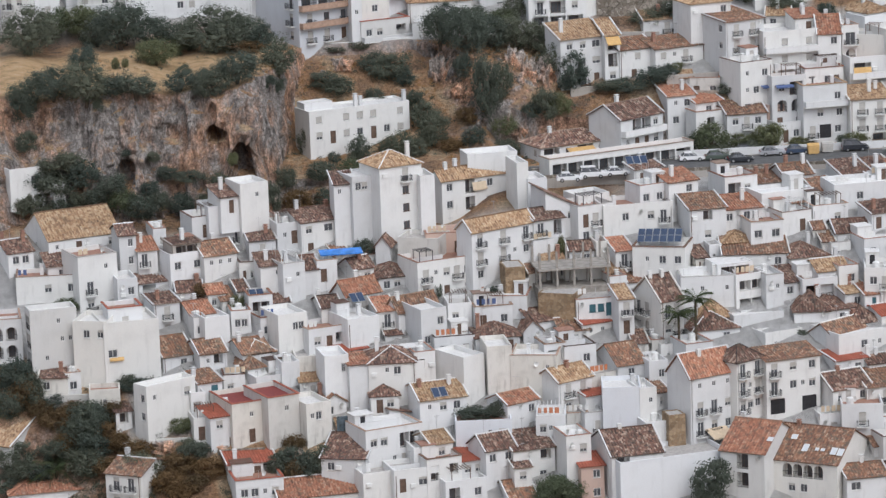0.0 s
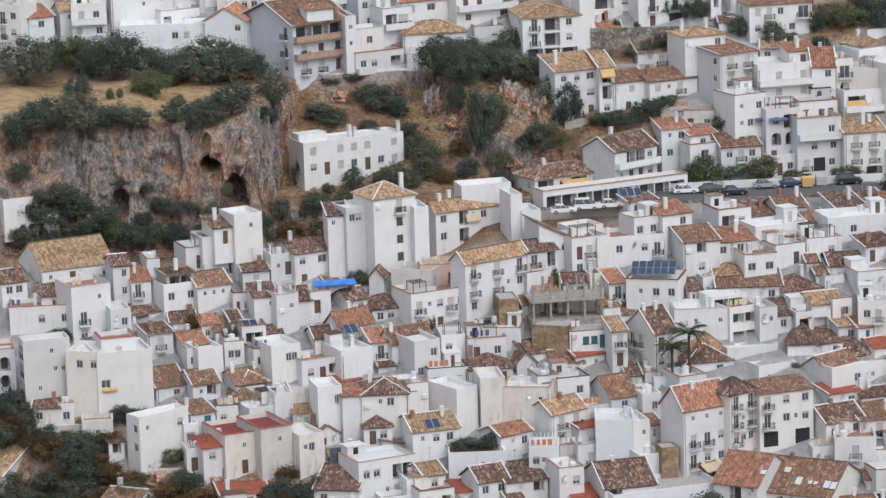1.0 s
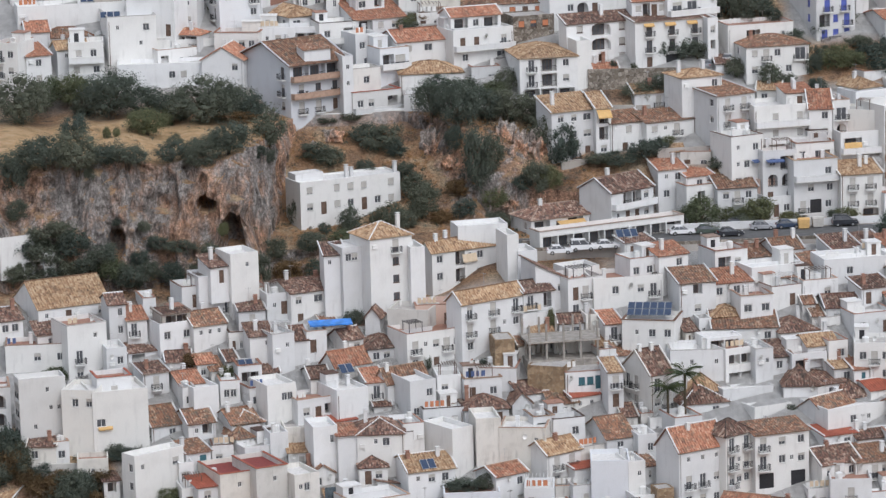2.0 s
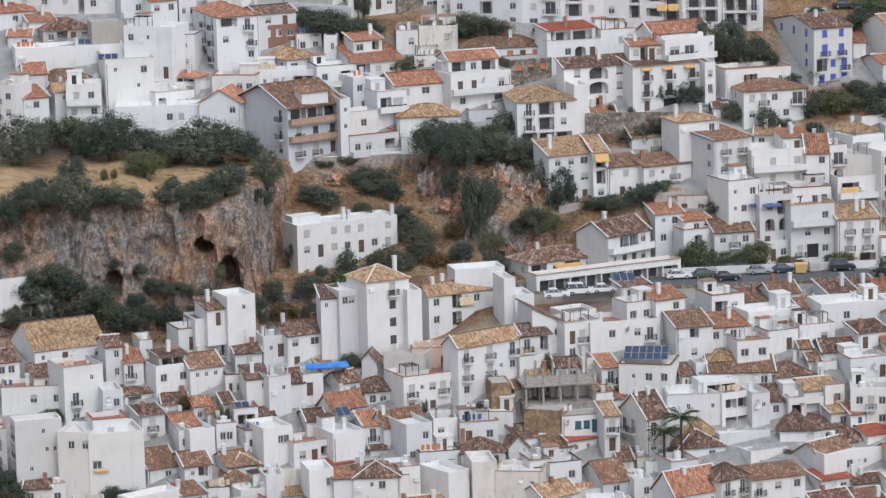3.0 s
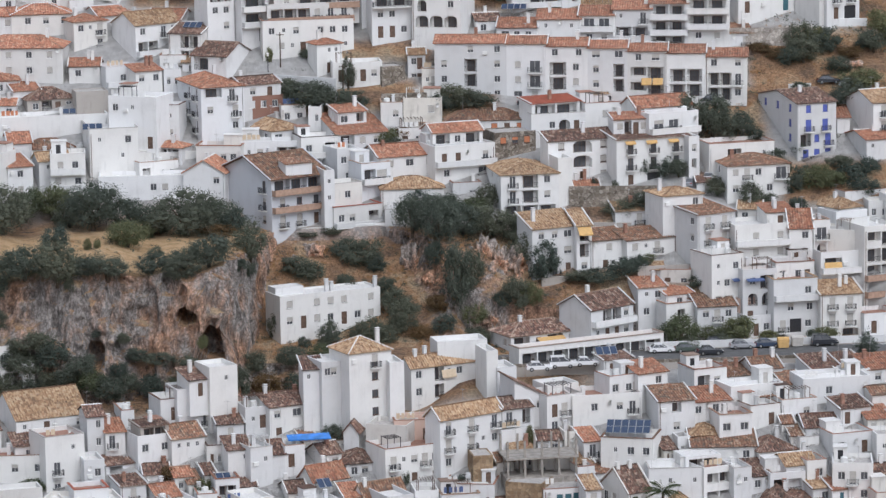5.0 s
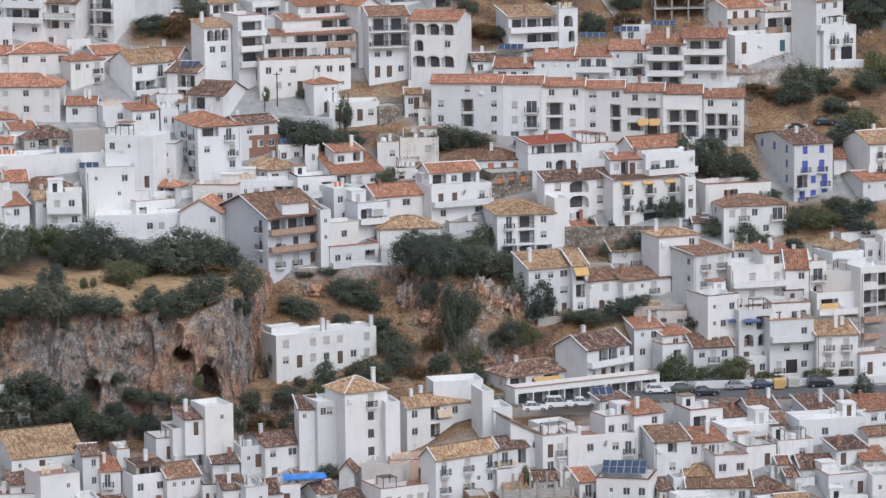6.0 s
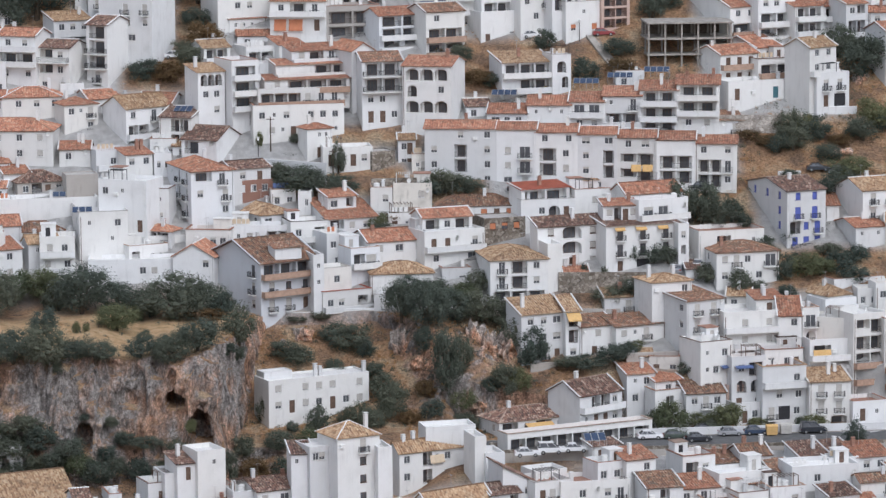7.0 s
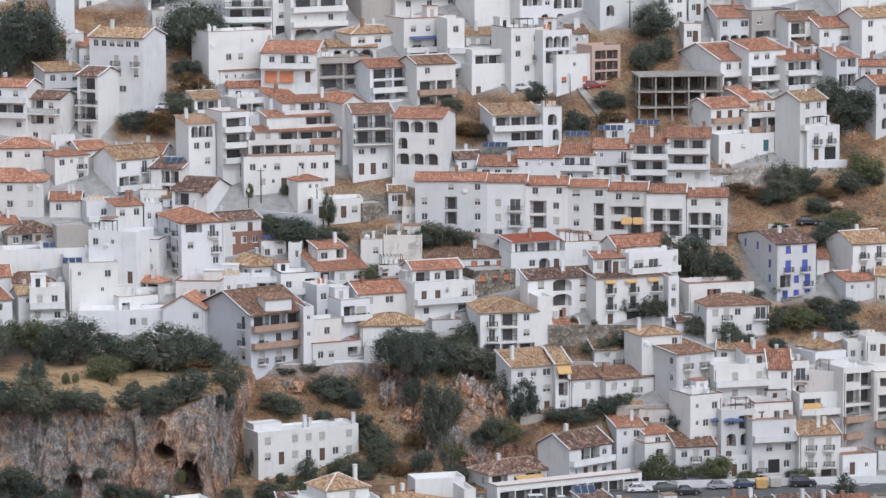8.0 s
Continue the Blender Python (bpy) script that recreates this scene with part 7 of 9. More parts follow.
house(-30.56, 734.20, 101.00, 9.28, 8.00, 8.33, 5.3, "f", "b", front="~BB/=GG/AA", storey=2.7, deep=2.5)
house(-21.48, 734.13, 100.95, 4.31, 8.00, 8.12, 26.0, "f", "b", front="w/w/D", deep=2.5)
house(-17.72, 732.84, 100.18, 11.52, 8.00, 8.43, 26.0, "f", "b", front="=GG/=ow/AA", storey=2.8, deep=2.5)
house(-10.74, 727.18, 96.79, 9.15, 6.00, 2.76, 4.3, "m", "y", front="aAA", rise=1.0, wall="a", deep=2.5)
house(-12.75, 718.02, 91.30, 10.52, 7.00, 6.30, 16.6, "f", "b", front="GG/GG", wall="g", deep=2.5)
house(-6.29, 727.92, 97.23, 11.06, 7.00, 4.78, 25.1, "h", "y", front="WWw/=A", rise=1.2, deep=2.5)
house(-2.81, 715.23, 89.62, 9.48, 7.00, 7.12, 26.0, "x", "o", front="GG/=GG/=gg", wall="b", storey=2.3, rise=1.2, deep=2.5)
house(3.56, 727.06, 96.72, 10.26, 8.00, 7.42, 26.0, "f", "o", front="www/=BB/=BB", wall="a", rise=1, deep=2.5)
awning(4.56, 727.50, 101.45, 26.0, 5.46, 0.9, 0.3, AWN_D, "dark blue")
awning(4.55, 727.49, 98.48, 26.0, 5.46, 0.9, 0.3, AWN_D, "dark blue")
house(5.84, 713.96, 88.86, 7.99, 8.00, 8.57, 26.0, "x", "m", front="w./%GG/%GG", wall="a", rise=1.3, deep=2.5)
house(11.63, 722.39, 93.91, 3.35, 7.00, 10.55, 16.0, "f", "b", front="w/=./=./w", wall="a", deep=2.5, name="outbuilding")
house(15.23, 727.75, 97.13, 8.41, 6.00, 4.46, 14.6, "m", "y", front="=TTww", rise=1.0, deep=2.5)
house(16.05, 717.79, 91.16, 10.08, 7.00, 5.15, 24.6, "f", "b", front="..../d..D.", terrace="w", extras=0, deep=2.5)
house(16.21, 719.79, 96.02, 9.09, 5.00, 2.84, 20.6, "f", "b", front="=GGG", extras=0, deep=3.0, name="roof_room")
house(17.02, 735.56, 101.81, 9.23, 8.00, 7.18, 26.0, "f", "b", front="....", extras=0, terrace="w", deep=2.5)
house(25.58, 735.49, 101.77, 14.18, 8.00, 6.75, 26.0, "f", "b", front="ggwaaa/.aaa", storey=3.0, deep=2.5)
house(23.40, 718.34, 91.48, 6.68, 8.00, 11.44, 26.0, "f", "b", front="w.w/w.b/.w.", terrace="g", deep=2.5)
house(29.24, 717.68, 91.09, 6.09, 8.00, 11.44, 26.0, "f", "b", front="AAA/GG/.w./", storey=2.8, deep=2.5)
house(31.75, 717.36, 90.90, 7.65, 6.00, 7.14, 26.0, "f", "b", front=".o./w.t", terrace="w", blind="r", deep=2.5)
house(38.48, 719.88, 92.41, 6.01, 6.00, 7.05, 26.0, "f", "b", front="GG/GG/GG", wall="p", storey=2.0, extras=0, deep=2.5)
house(40.81, 735.53, 101.79, 14.82, 8.00, 5.25, 26.0, "f", "b", front="a.ow", deep=2.5)
house(19.48, 702.93, 82.24, 9.61, 8.00, 6.81, 15.5, "m", "y", front="=GGG/=.GG", rise=1.3, deep=2.5)
house(28.68, 704.02, 82.90, 3.58, 6.00, 6.72, 16.0, "f", "b", front="a/.a", deep=2.5, name="outbuilding")
solar(21.71, 708.02, 88.53, -4, 5, 1, 18, False, 1.1, 1.9)
house(16.49, 694.60, 77.25, 7.24, 5.50, 3.58, -6.0, "m", "o", front="Www", rise=1.2, deep=2.5)
solar(17.47, 700.60, 83.22, -6, 4, 1, 24, False, 1.1, 1.9)
house(23.71, 694.54, 77.22, 7.84, 5.50, 5.01, -6.0, "m", "o", front="o.o/W.s", rise=1.2, deep=2.5)
house(31.24, 694.48, 77.18, 6.40, 5.50, 5.63, -6.0, "m", "o", front="=BB/bw", rise=1.2, deep=2.5)
solar(32.33, 700.48, 85.20, -6, 4, 1, 24, False, 1.1, 1.9)
house(37.34, 694.43, 77.15, 6.90, 5.50, 6.65, -6.0, "m", "o", front="o.b/=GG/gg", rise=1.2, deep=2.5)
solar(38.47, 700.43, 86.20, -6, 4, 1, 24, False, 1.1, 1.9)
house(43.95, 694.37, 77.12, 6.88, 5.50, 7.67, -6.0, "m", "o", front="=GG/=GG/gg", rise=1.2, deep=2.5)
solar(45.13, 700.37, 87.20, -6, 4, 1, 24, False, 1.1, 1.9)
house(50.53, 693.75, 76.74, 7.66, 5.50, 9.09, -6.0, "m", "o", front="=GG/=GG/ws", rise=1.2, deep=2.5)
house(62.15, 717.42, 90.94, 6.60, 15.50, 6.62, 29.9, "x", "o", front="ww/%G/%GG", rise=2.6, deep=2.5)
house(67.39, 717.38, 90.91, 8.03, 7.00, 8.51, 26.0, "m", "o", front="ww./=GG/=GG", rise=1.4, deep=2.5)
house(74.21, 717.32, 90.88, 6.22, 7.00, 6.72, 26.0, "m", "o", front="=GG/=GG", rise=1.3, deep=2.5)
house(79.83, 720.93, 93.04, 5.67, 6.00, 4.22, 26.0, "h", "o", front="=GG", rise=1.0, deep=2.5)
house(83.55, 716.34, 90.29, 4.74, 6.00, 7.77, 26.0, "m", "o", front="wg/GG/aa", deep=2.5)
house(62.76, 731.27, 99.24, 6.64, 14.00, 5.23, 8.3, "x", "o", front="w.W/aaa/ww", rise=1.6, deep=2.5)
house(69.17, 731.22, 99.21, 8.83, 7.00, 5.76, 26.0, "f", "b", front="w.w/=gg", wall="g", terrace="g", deep=2.5)
house(75.95, 729.60, 98.24, 7.59, 7.00, 5.65, 26.0, "x", "m", front="Gw/gg", deep=2.5)
house(81.72, 728.77, 97.74, 9.18, 8.00, 4.90, 22.6, "x", "o", front="w.BB/=.aa", deep=2.5)
solar(85.54, 732.77, 103.06, 0, 3, 1, 25, True, 1.1, 1.9)
house(89.52, 727.16, 96.77, 9.63, 8.00, 7.86, 26.0, "x", "y", front="w.w/w.b/w.", deep=2.5)
house(77.86, 727.41, 96.92, 8.25, 6.00, 2.45, 26.0, "m", "m", front="Ww.", deep=2.5)
house(86.58, 738.99, 103.87, 14.13, 8.00, 5.38, 22.4, "f", "b", front="w.www/", deep=2.5)
house(69.96, 740.08, 104.52, 18.24, 8.00, 5.28, 21.8, "f", "b", front="g.w.g.w", deep=2.5)
house(51.24, 734.50, 101.18, 6.77, 8.00, 7.49, 26.0, "f", "b", front="www/w.w", deep=2.5)
house(-4.40, 737.31, 102.86, 7.22, 8.00, 8.04, 26.0, "f", "b", front="gg", wall="g", deep=2.5)
house(2.05, 738.85, 103.78, 14.15, 8.00, 6.99, 22.8, "f", "b", front="=GGG/www", deep=2.5)
house(66.55, 711.38, 87.31, 6.49, 9.89, 3.24, 40.0, "x", "o", front=".w.", rise=1.8, deep=2.5, name="outbuilding")
house(66.38, 706.05, 84.12, 7.96, 6.00, 4.15, 26.0, "f", "o", front="%GG", wall="a", rise=1, deep=2.5)
house(60.28, 698.54, 79.61, 13.95, 7.00, 5.35, 21.5, "f", "b", front="d..kw", terrace="w", deep=2.5)
house(59.41, 705.52, 83.80, 8.26, 8.85, 6.11, 27.3, "x", "o", front="%ddd/ddd", rise=1.3, deep=2.5)
house(74.83, 697.55, 79.02, 6.91, 6.25, 12.82, 40.0, "x", "y", front="ww/=ww/lb/ww/d.", left="..../..../", wall="a", storey=2.6, rise=1.5, deep=2.5)
house(76.14, 697.40, 78.93, 6.91, 6.00, 7.60, 26.0, "f", "b", front="bb/dD", deep=2.5)
house(89.60, 705.57, 83.83, 7.49, 7.00, 10.15, 26.0, "x", "o", front="gg/ww/aa", deep=2.5)
house(63.49, 544.09, -0.01, 5.93, 6.00, 3.48, 14.0, "x", "b", front="wd/dow", terrace="w", wall="w", deep=2.5, name="outbuilding")
house(69.38, 543.93, -0.09, 5.60, 6.00, 2.97, 9.0, "m", "y", front="w.", terrace="t", wall="d", deep=2.5, name="outbuilding")
house(69.98, 548.63, 2.63, 4.85, 5.00, 2.05, 21.0, "f", "b", front="o.", terrace="w", wall="a", deep=2.5, name="outbuilding")
house(63.47, 549.55, 3.20, 5.39, 4.50, 3.76, 17.0, "f", "b", front=".b/..", terrace="w", wall="a", deep=2.5, name="outbuilding")
house(68.75, 549.42, 3.12, 2.11, 5.00, 3.50, 24.0, "x", "b", front=".b/w.w", terrace="g", wall="w", deep=2.5, name="outbuilding")
house(62.32, 551.10, 4.16, 1.93, 4.50, 1.80, 13.0, "x", "m", front=".w", terrace="w", wall="w", deep=2.5, name="outbuilding")
house(71.12, 552.42, 4.97, 4.61, 4.50, 1.80, 14.0, "x", "m", front=".T", terrace="w", wall="w", deep=2.5, name="outbuilding")
house(64.09, 554.90, 6.50, 5.26, 5.00, 2.07, 12.0, "f", "m", front=".w", terrace="w", wall="w", deep=2.5, name="outbuilding")
house(69.41, 554.77, 6.42, 2.66, 5.00, 1.98, 14.0, "m", "y", front="d.w", terrace="t", wall="d", deep=2.5, name="outbuilding")
house(20.13, 556.75, 7.65, 3.00, 5.00, 2.59, 14.0, "f", "m", front=".T", terrace="w", wall="w", deep=2.5, name="outbuilding")
house(54.92, 556.67, 7.60, 3.29, 4.50, 1.21, 10.0, "f", "o", front=".s", terrace="w", wall="w", deep=2.5, name="outbuilding")
house(72.27, 556.25, 7.34, 4.36, 4.50, 3.53, 11.0, "x", "m", front=".b/.T", terrace="w", wall="w", deep=2.5, name="outbuilding")
house(17.52, 558.37, 8.65, 3.23, 5.00, 1.21, 6.0, "f", "o", front="..", terrace="t", wall="d", deep=2.5, name="outbuilding")
house(67.88, 558.69, 8.85, 4.50, 5.00, 3.80, 9.0, "f", "b", front=".s/o.", terrace="w", wall="d", deep=2.5, name="outbuilding")
house(31.07, 560.38, 9.89, 2.08, 4.50, 2.86, 22.0, "m", "m", front="w.", terrace="w", wall="w", deep=2.5, name="outbuilding")
house(72.97, 561.70, 10.71, 4.67, 6.00, 2.60, 19.0, "f", "m", front=".s", terrace="g", wall="d", deep=2.5, name="outbuilding")
house(-22.14, 565.65, 13.15, 2.94, 4.50, 1.83, 8.0, "m", "y", front=".s", terrace="g", wall="w", deep=2.5, name="outbuilding")
house(-33.69, 566.73, 13.82, 3.27, 4.50, 1.57, 7.0, "f", "b", front="w.", terrace="w", wall="w", deep=2.5, name="outbuilding")
house(67.87, 564.20, 12.26, 5.22, 5.00, 2.61, 8.0, "f", "m", front="w.w", terrace="w", wall="w", deep=2.5, name="outbuilding")
house(63.32, 565.91, 13.31, 5.81, 4.50, 1.31, 19.0, "x", "b", front=".s", terrace="t", wall="w", deep=2.5, name="outbuilding")
house(73.58, 566.45, 13.65, 4.36, 5.50, 3.14, 8.0, "f", "m", front="d.w", terrace="w", wall="w", deep=2.5, name="outbuilding")
house(28.28, 570.18, 15.79, 2.28, 4.50, 2.19, 8.0, "m", "b", front=".T", terrace="t", wall="d", deep=2.5, name="outbuilding")
house(32.37, 570.07, 15.73, 1.97, 4.50, 1.23, 13.0, "f", "b", front=".w", terrace="w", wall="w", deep=2.5, name="outbuilding")
house(69.13, 569.06, 15.18, 5.59, 6.00, 2.89, 13.0, "x", "o", front="..", terrace="t", wall="d", deep=2.5, name="outbuilding")
house(31.07, 570.98, 16.23, 1.96, 4.50, 1.23, 12.0, "f", "b", front="o.", terrace="t", wall="d", deep=2.5, name="outbuilding")
house(74.91, 571.56, 16.54, 3.80, 5.00, 2.11, 13.0, "f", "o", front="ow", terrace="g", wall="a", deep=2.5, name="outbuilding")
house(-9.24, 574.75, 18.28, 2.66, 5.00, 1.23, 12.0, "m", "b", front=".T", terrace="w", wall="a", deep=2.5, name="outbuilding")
house(-32.67, 577.18, 19.61, 3.04, 4.50, 3.18, 10.0, "f", "m", front="ww", terrace="g", wall="w", deep=2.5, name="outbuilding")
house(70.46, 574.35, 18.07, 5.56, 6.00, 3.88, 11.0, "f", "m", front=".T/d.w", terrace="g", wall="d", deep=2.5, name="outbuilding")
house(0.42, 577.17, 19.60, 3.71, 5.50, 3.18, 7.0, "f", "o", front="w.", terrace="g", wall="w", deep=2.5, name="outbuilding")
house(76.17, 575.98, 18.96, 3.09, 5.00, 2.65, 13.0, "f", "m", front="o.", terrace="w", wall="w", deep=2.5, name="outbuilding")
house(-34.21, 581.73, 22.09, 2.03, 5.00, 2.04, 17.0, "m", "m", front=".w", terrace="w", wall="a", deep=2.5, name="outbuilding")
house(-36.33, 582.70, 22.62, 2.78, 5.00, 2.40, 19.0, "x", "o", front="w.", terrace="w", wall="w", deep=2.5, name="outbuilding")
house(70.53, 580.66, 21.51, 5.50, 6.00, 2.40, 13.0, "x", "b", front=".w", terrace="t", wall="w", deep=2.5, name="outbuilding")
house(-41.28, 584.67, 23.69, 4.07, 5.50, 1.34, 10.0, "x", "b", front=".T", terrace="t", wall="w", deep=2.5, name="outbuilding")
house(76.18, 581.42, 21.92, 4.04, 5.00, 1.87, 19.0, "x", "y", front=".w", terrace="w", wall="a", deep=2.5, name="outbuilding")
house(13.07, 584.08, 23.37, 2.79, 4.50, 2.94, 16.0, "x", "m", front=".b", terrace="g", wall="d", deep=2.5, name="outbuilding")
house(28.38, 583.66, 23.14, 3.47, 4.50, 1.25, 14.0, "m", "m", front="..", terrace="w", wall="w", deep=2.5, name="outbuilding")
house(18.68, 584.84, 23.79, 5.90, 5.00, 2.14, 9.0, "f", "b", front="o.", terrace="t", wall="a", deep=2.5, name="outbuilding")
house(15.93, 585.84, 24.34, 3.49, 5.00, 2.59, 14.0, "m", "y", front="d.w", terrace="g", wall="w", deep=2.5, name="outbuilding")
house(-31.63, 588.09, 25.56, 2.72, 5.50, 2.33, 11.0, "f", "o", front="d.w", terrace="t", wall="w", deep=2.5, name="outbuilding")
house(39.08, 587.05, 24.99, 2.05, 4.50, 2.06, 15.0, "m", "b", front="d.w", terrace="t", wall="d", deep=2.5, name="outbuilding")
house(71.89, 586.14, 24.50, 3.95, 6.00, 3.94, 8.0, "f", "o", front="ow/.T", terrace="g", wall="w", deep=2.5)
house(76.08, 586.02, 24.43, 4.49, 4.50, 3.85, 8.0, "m", "m", front="dow/w.w", terrace="w", wall="a", deep=2.5, name="outbuilding")
house(19.58, 589.45, 26.30, 3.95, 5.00, 2.07, 8.0, "x", "b", front="ww", terrace="w", wall="w", deep=2.5, name="outbuilding")
house(23.79, 589.33, 26.24, 2.03, 4.50, 2.69, 12.0, "f", "o", front="..", terrace="t", wall="d", deep=2.5, name="outbuilding")
house(-16.95, 591.40, 27.37, 2.44, 6.00, 1.26, 19.0, "m", "m", front="w.", terrace="t", wall="d", deep=2.5, name="outbuilding")
house(-12.02, 591.26, 27.29, 2.11, 5.00, 1.26, 22.0, "m", "b", front="d.w", terrace="w", wall="w", deep=2.5, name="outbuilding")
house(41.39, 589.78, 26.48, 2.02, 5.00, 1.26, 12.0, "f", "b", front="o.", terrace="w", wall="w", deep=2.5, name="outbuilding")
house(60.32, 589.25, 26.19, 3.28, 6.00, 1.26, 19.0, "f", "b", front="wT", terrace="w", wall="w", deep=2.5, name="outbuilding")
house(59.01, 590.22, 26.72, 1.99, 4.50, 1.53, 8.0, "m", "m", front="w.w", terrace="g", wall="d", deep=2.5, name="outbuilding")
house(-45.33, 595.96, 29.85, 2.06, 6.00, 2.17, 15.0, "f", "o", front=".s", terrace="w", wall="w", deep=2.5, name="outbuilding")
house(57.89, 593.07, 28.28, 2.01, 4.50, 1.35, 10.0, "x", "m", front=".w", terrace="w", wall="a", deep=2.5, name="outbuilding")
house(71.28, 592.70, 28.07, 4.08, 6.00, 2.08, 12.0, "m", "o", front="w.w", terrace="w", wall="d", deep=2.5, name="outbuilding")
house(75.50, 592.58, 28.01, 5.77, 6.00, 2.17, 17.0, "f", "b", front="wd", terrace="t", wall="w", deep=2.5, name="outbuilding")
house(67.16, 593.76, 28.65, 5.47, 4.50, 2.98, 23.0, "m", "b", front="d.w", terrace="g", wall="w", deep=2.5, name="outbuilding")
house(72.67, 598.33, 30.45, 6.49, 4.50, 2.45, 15.0, "x", "m", front=".b", terrace="w", wall="a", deep=2.5, name="outbuilding")
house(79.04, 598.04, 30.38, 3.44, 6.00, 3.18, 22.0, "m", "m", front="wd", terrace="w", wall="w", deep=2.5, name="outbuilding")
house(82.04, 638.22, 35.64, 4.13, 4.50, 2.50, -3.0, "f", "o", front=".s", terrace="w", wall="w", deep=2.5, name="outbuilding")
house(42.07, 639.37, 43.96, 5.10, 4.50, 1.34, -5.0, "f", "o", front="d.w", terrace="t", wall="d", deep=2.5, name="outbuilding")
house(40.62, 640.27, 44.60, 2.12, 4.50, 1.34, 5.0, "x", "y", front="w.", terrace="w", wall="w", deep=2.5, name="outbuilding")
house(-3.89, 651.39, 52.12, 3.31, 4.50, 2.14, -1.0, "f", "o", front=".T", terrace="w", wall="w", deep=2.5, name="outbuilding")
house(35.26, 651.34, 51.31, 5.94, 4.50, 2.82, 10.0, "m", "y", front=".T", terrace="t", wall="w", deep=2.5, name="outbuilding")
house(81.35, 651.10, 51.17, 4.38, 4.50, 4.28, 10.0, "f", "m", front="wd/..", terrace="t", wall="a", deep=2.5)
house(85.94, 650.97, 51.09, 3.27, 5.50, 3.40, 2.0, "m", "o", front="d.w", terrace="t", wall="w", deep=2.5, name="outbuilding")
house(56.14, 652.81, 52.19, 4.04, 5.00, 1.85, -9.0, "x", "y", front="w.", terrace="t", wall="a", deep=2.5, name="outbuilding")
house(78.40, 652.20, 51.83, 3.72, 4.50, 2.53, 6.0, "f", "b", front="w.w", terrace="w", wall="a", deep=2.5, name="outbuilding")
house(7.81, 659.28, 56.07, 4.99, 6.00, 1.37, 11.0, "f", "y", front=".w", terrace="w", wall="w", deep=2.5, name="outbuilding")
house(28.74, 658.70, 55.73, 4.31, 5.50, 1.37, 4.0, "m", "o", front="w.", terrace="w", wall="w", deep=2.5, name="outbuilding")
house(49.72, 659.16, 56.00, 2.55, 5.50, 1.67, 3.0, "m", "b", front=".T", terrace="w", wall="w", deep=2.5, name="outbuilding")
house(84.83, 666.60, 60.46, 5.04, 5.50, 4.05, -7.0, "x", "y", front=".s/w.w", terrace="g", wall="d", deep=2.5)
house(-1.33, 672.19, 63.81, 4.60, 5.00, 1.39, 7.0, "f", "o", front="d.w", terrace="w", wall="w", deep=2.5, name="outbuilding")
house(-17.12, 674.78, 65.37, 2.28, 5.00, 3.59, -4.0, "f", "o", front=".w", terrace="g", wall="w", deep=2.5, name="outbuilding")
house(75.27, 672.21, 63.82, 2.18, 6.00, 2.89, 2.0, "m", "o", front="..", terrace="g", wall="w", deep=2.5, name="outbuilding")
house(-4.45, 675.50, 65.80, 3.84, 6.00, 3.59, 1.0, "f", "o", front=".w", terrace="w", wall="a", deep=2.5, name="outbuilding")
house(-0.47, 676.48, 66.38, 6.81, 5.50, 3.60, -1.0, "f", "o", front=".s", terrace="g", wall="d", deep=2.5)
house(88.14, 674.00, 64.90, 4.19, 4.50, 4.29, 4.0, "m", "m", front="w.w/.w", terrace="t", wall="d", deep=2.5)
house(-72.87, 679.58, 68.25, 4.28, 5.00, 1.90, -3.0, "x", "o", front=".b", terrace="w", wall="w", deep=2.5, name="outbuilding")
house(-42.81, 684.22, 71.03, 3.13, 5.50, 3.62, 9.0, "f", "b", front="w.w", terrace="w", wall="w", deep=2.5, name="outbuilding")
house(-59.79, 686.92, 72.64, 5.54, 5.50, 3.33, 0.0, "x", "o", front="w.", terrace="w", wall="a", deep=2.5, name="outbuilding")
house(2.86, 685.15, 71.59, 3.06, 6.00, 2.42, -2.0, "f", "o", front="oT", terrace="w", wall="d", deep=2.5, name="outbuilding")
house(0.49, 687.44, 72.96, 3.10, 4.50, 4.14, 2.0, "x", "y", front="wd/wd", terrace="t", wall="w", deep=2.5, name="outbuilding")
house(-39.80, 689.70, 74.31, 2.27, 4.50, 1.72, 1.0, "m", "y", front=".b", terrace="t", wall="w", deep=2.5, name="outbuilding")
house(-43.89, 690.93, 75.05, 4.71, 4.50, 1.42, -3.0, "f", "o", front="w.w", terrace="w", wall="w", deep=2.5, name="outbuilding")
house(58.19, 693.69, 76.71, 4.35, 5.50, 2.55, 7.0, "m", "m", front=".T", terrace="g", wall="w", deep=2.5, name="outbuilding")
house(-74.35, 698.59, 79.65, 4.03, 6.00, 4.19, 1.0, "x", "o", front=".s/w.", terrace="g", wall="w", deep=2.5)
house(12.90, 698.40, 79.53, 4.41, 5.50, 2.15, 10.0, "x", "b", front="w.", terrace="w", wall="w", deep=2.5, name="outbuilding")
house(-60.90, 705.13, 83.56, 4.37, 5.00, 1.44, 10.0, "f", "o", front=".T", terrace="g", wall="w", deep=2.5, name="outbuilding")
house(-74.98, 706.69, 84.50, 4.08, 4.50, 4.53, 2.0, "f", "o", front="../.b", terrace="g", wall="w", deep=2.5)
house(40.30, 705.73, 83.92, 5.25, 5.50, 2.48, 7.0, "f", "m", front="w.", terrace="w", wall="w", deep=2.5, name="outbuilding")
house(-24.81, 709.94, 86.45, 2.33, 5.00, 1.45, -5.0, "f", "b", front="..", terrace="t", wall="w", deep=2.5, name="outbuilding")
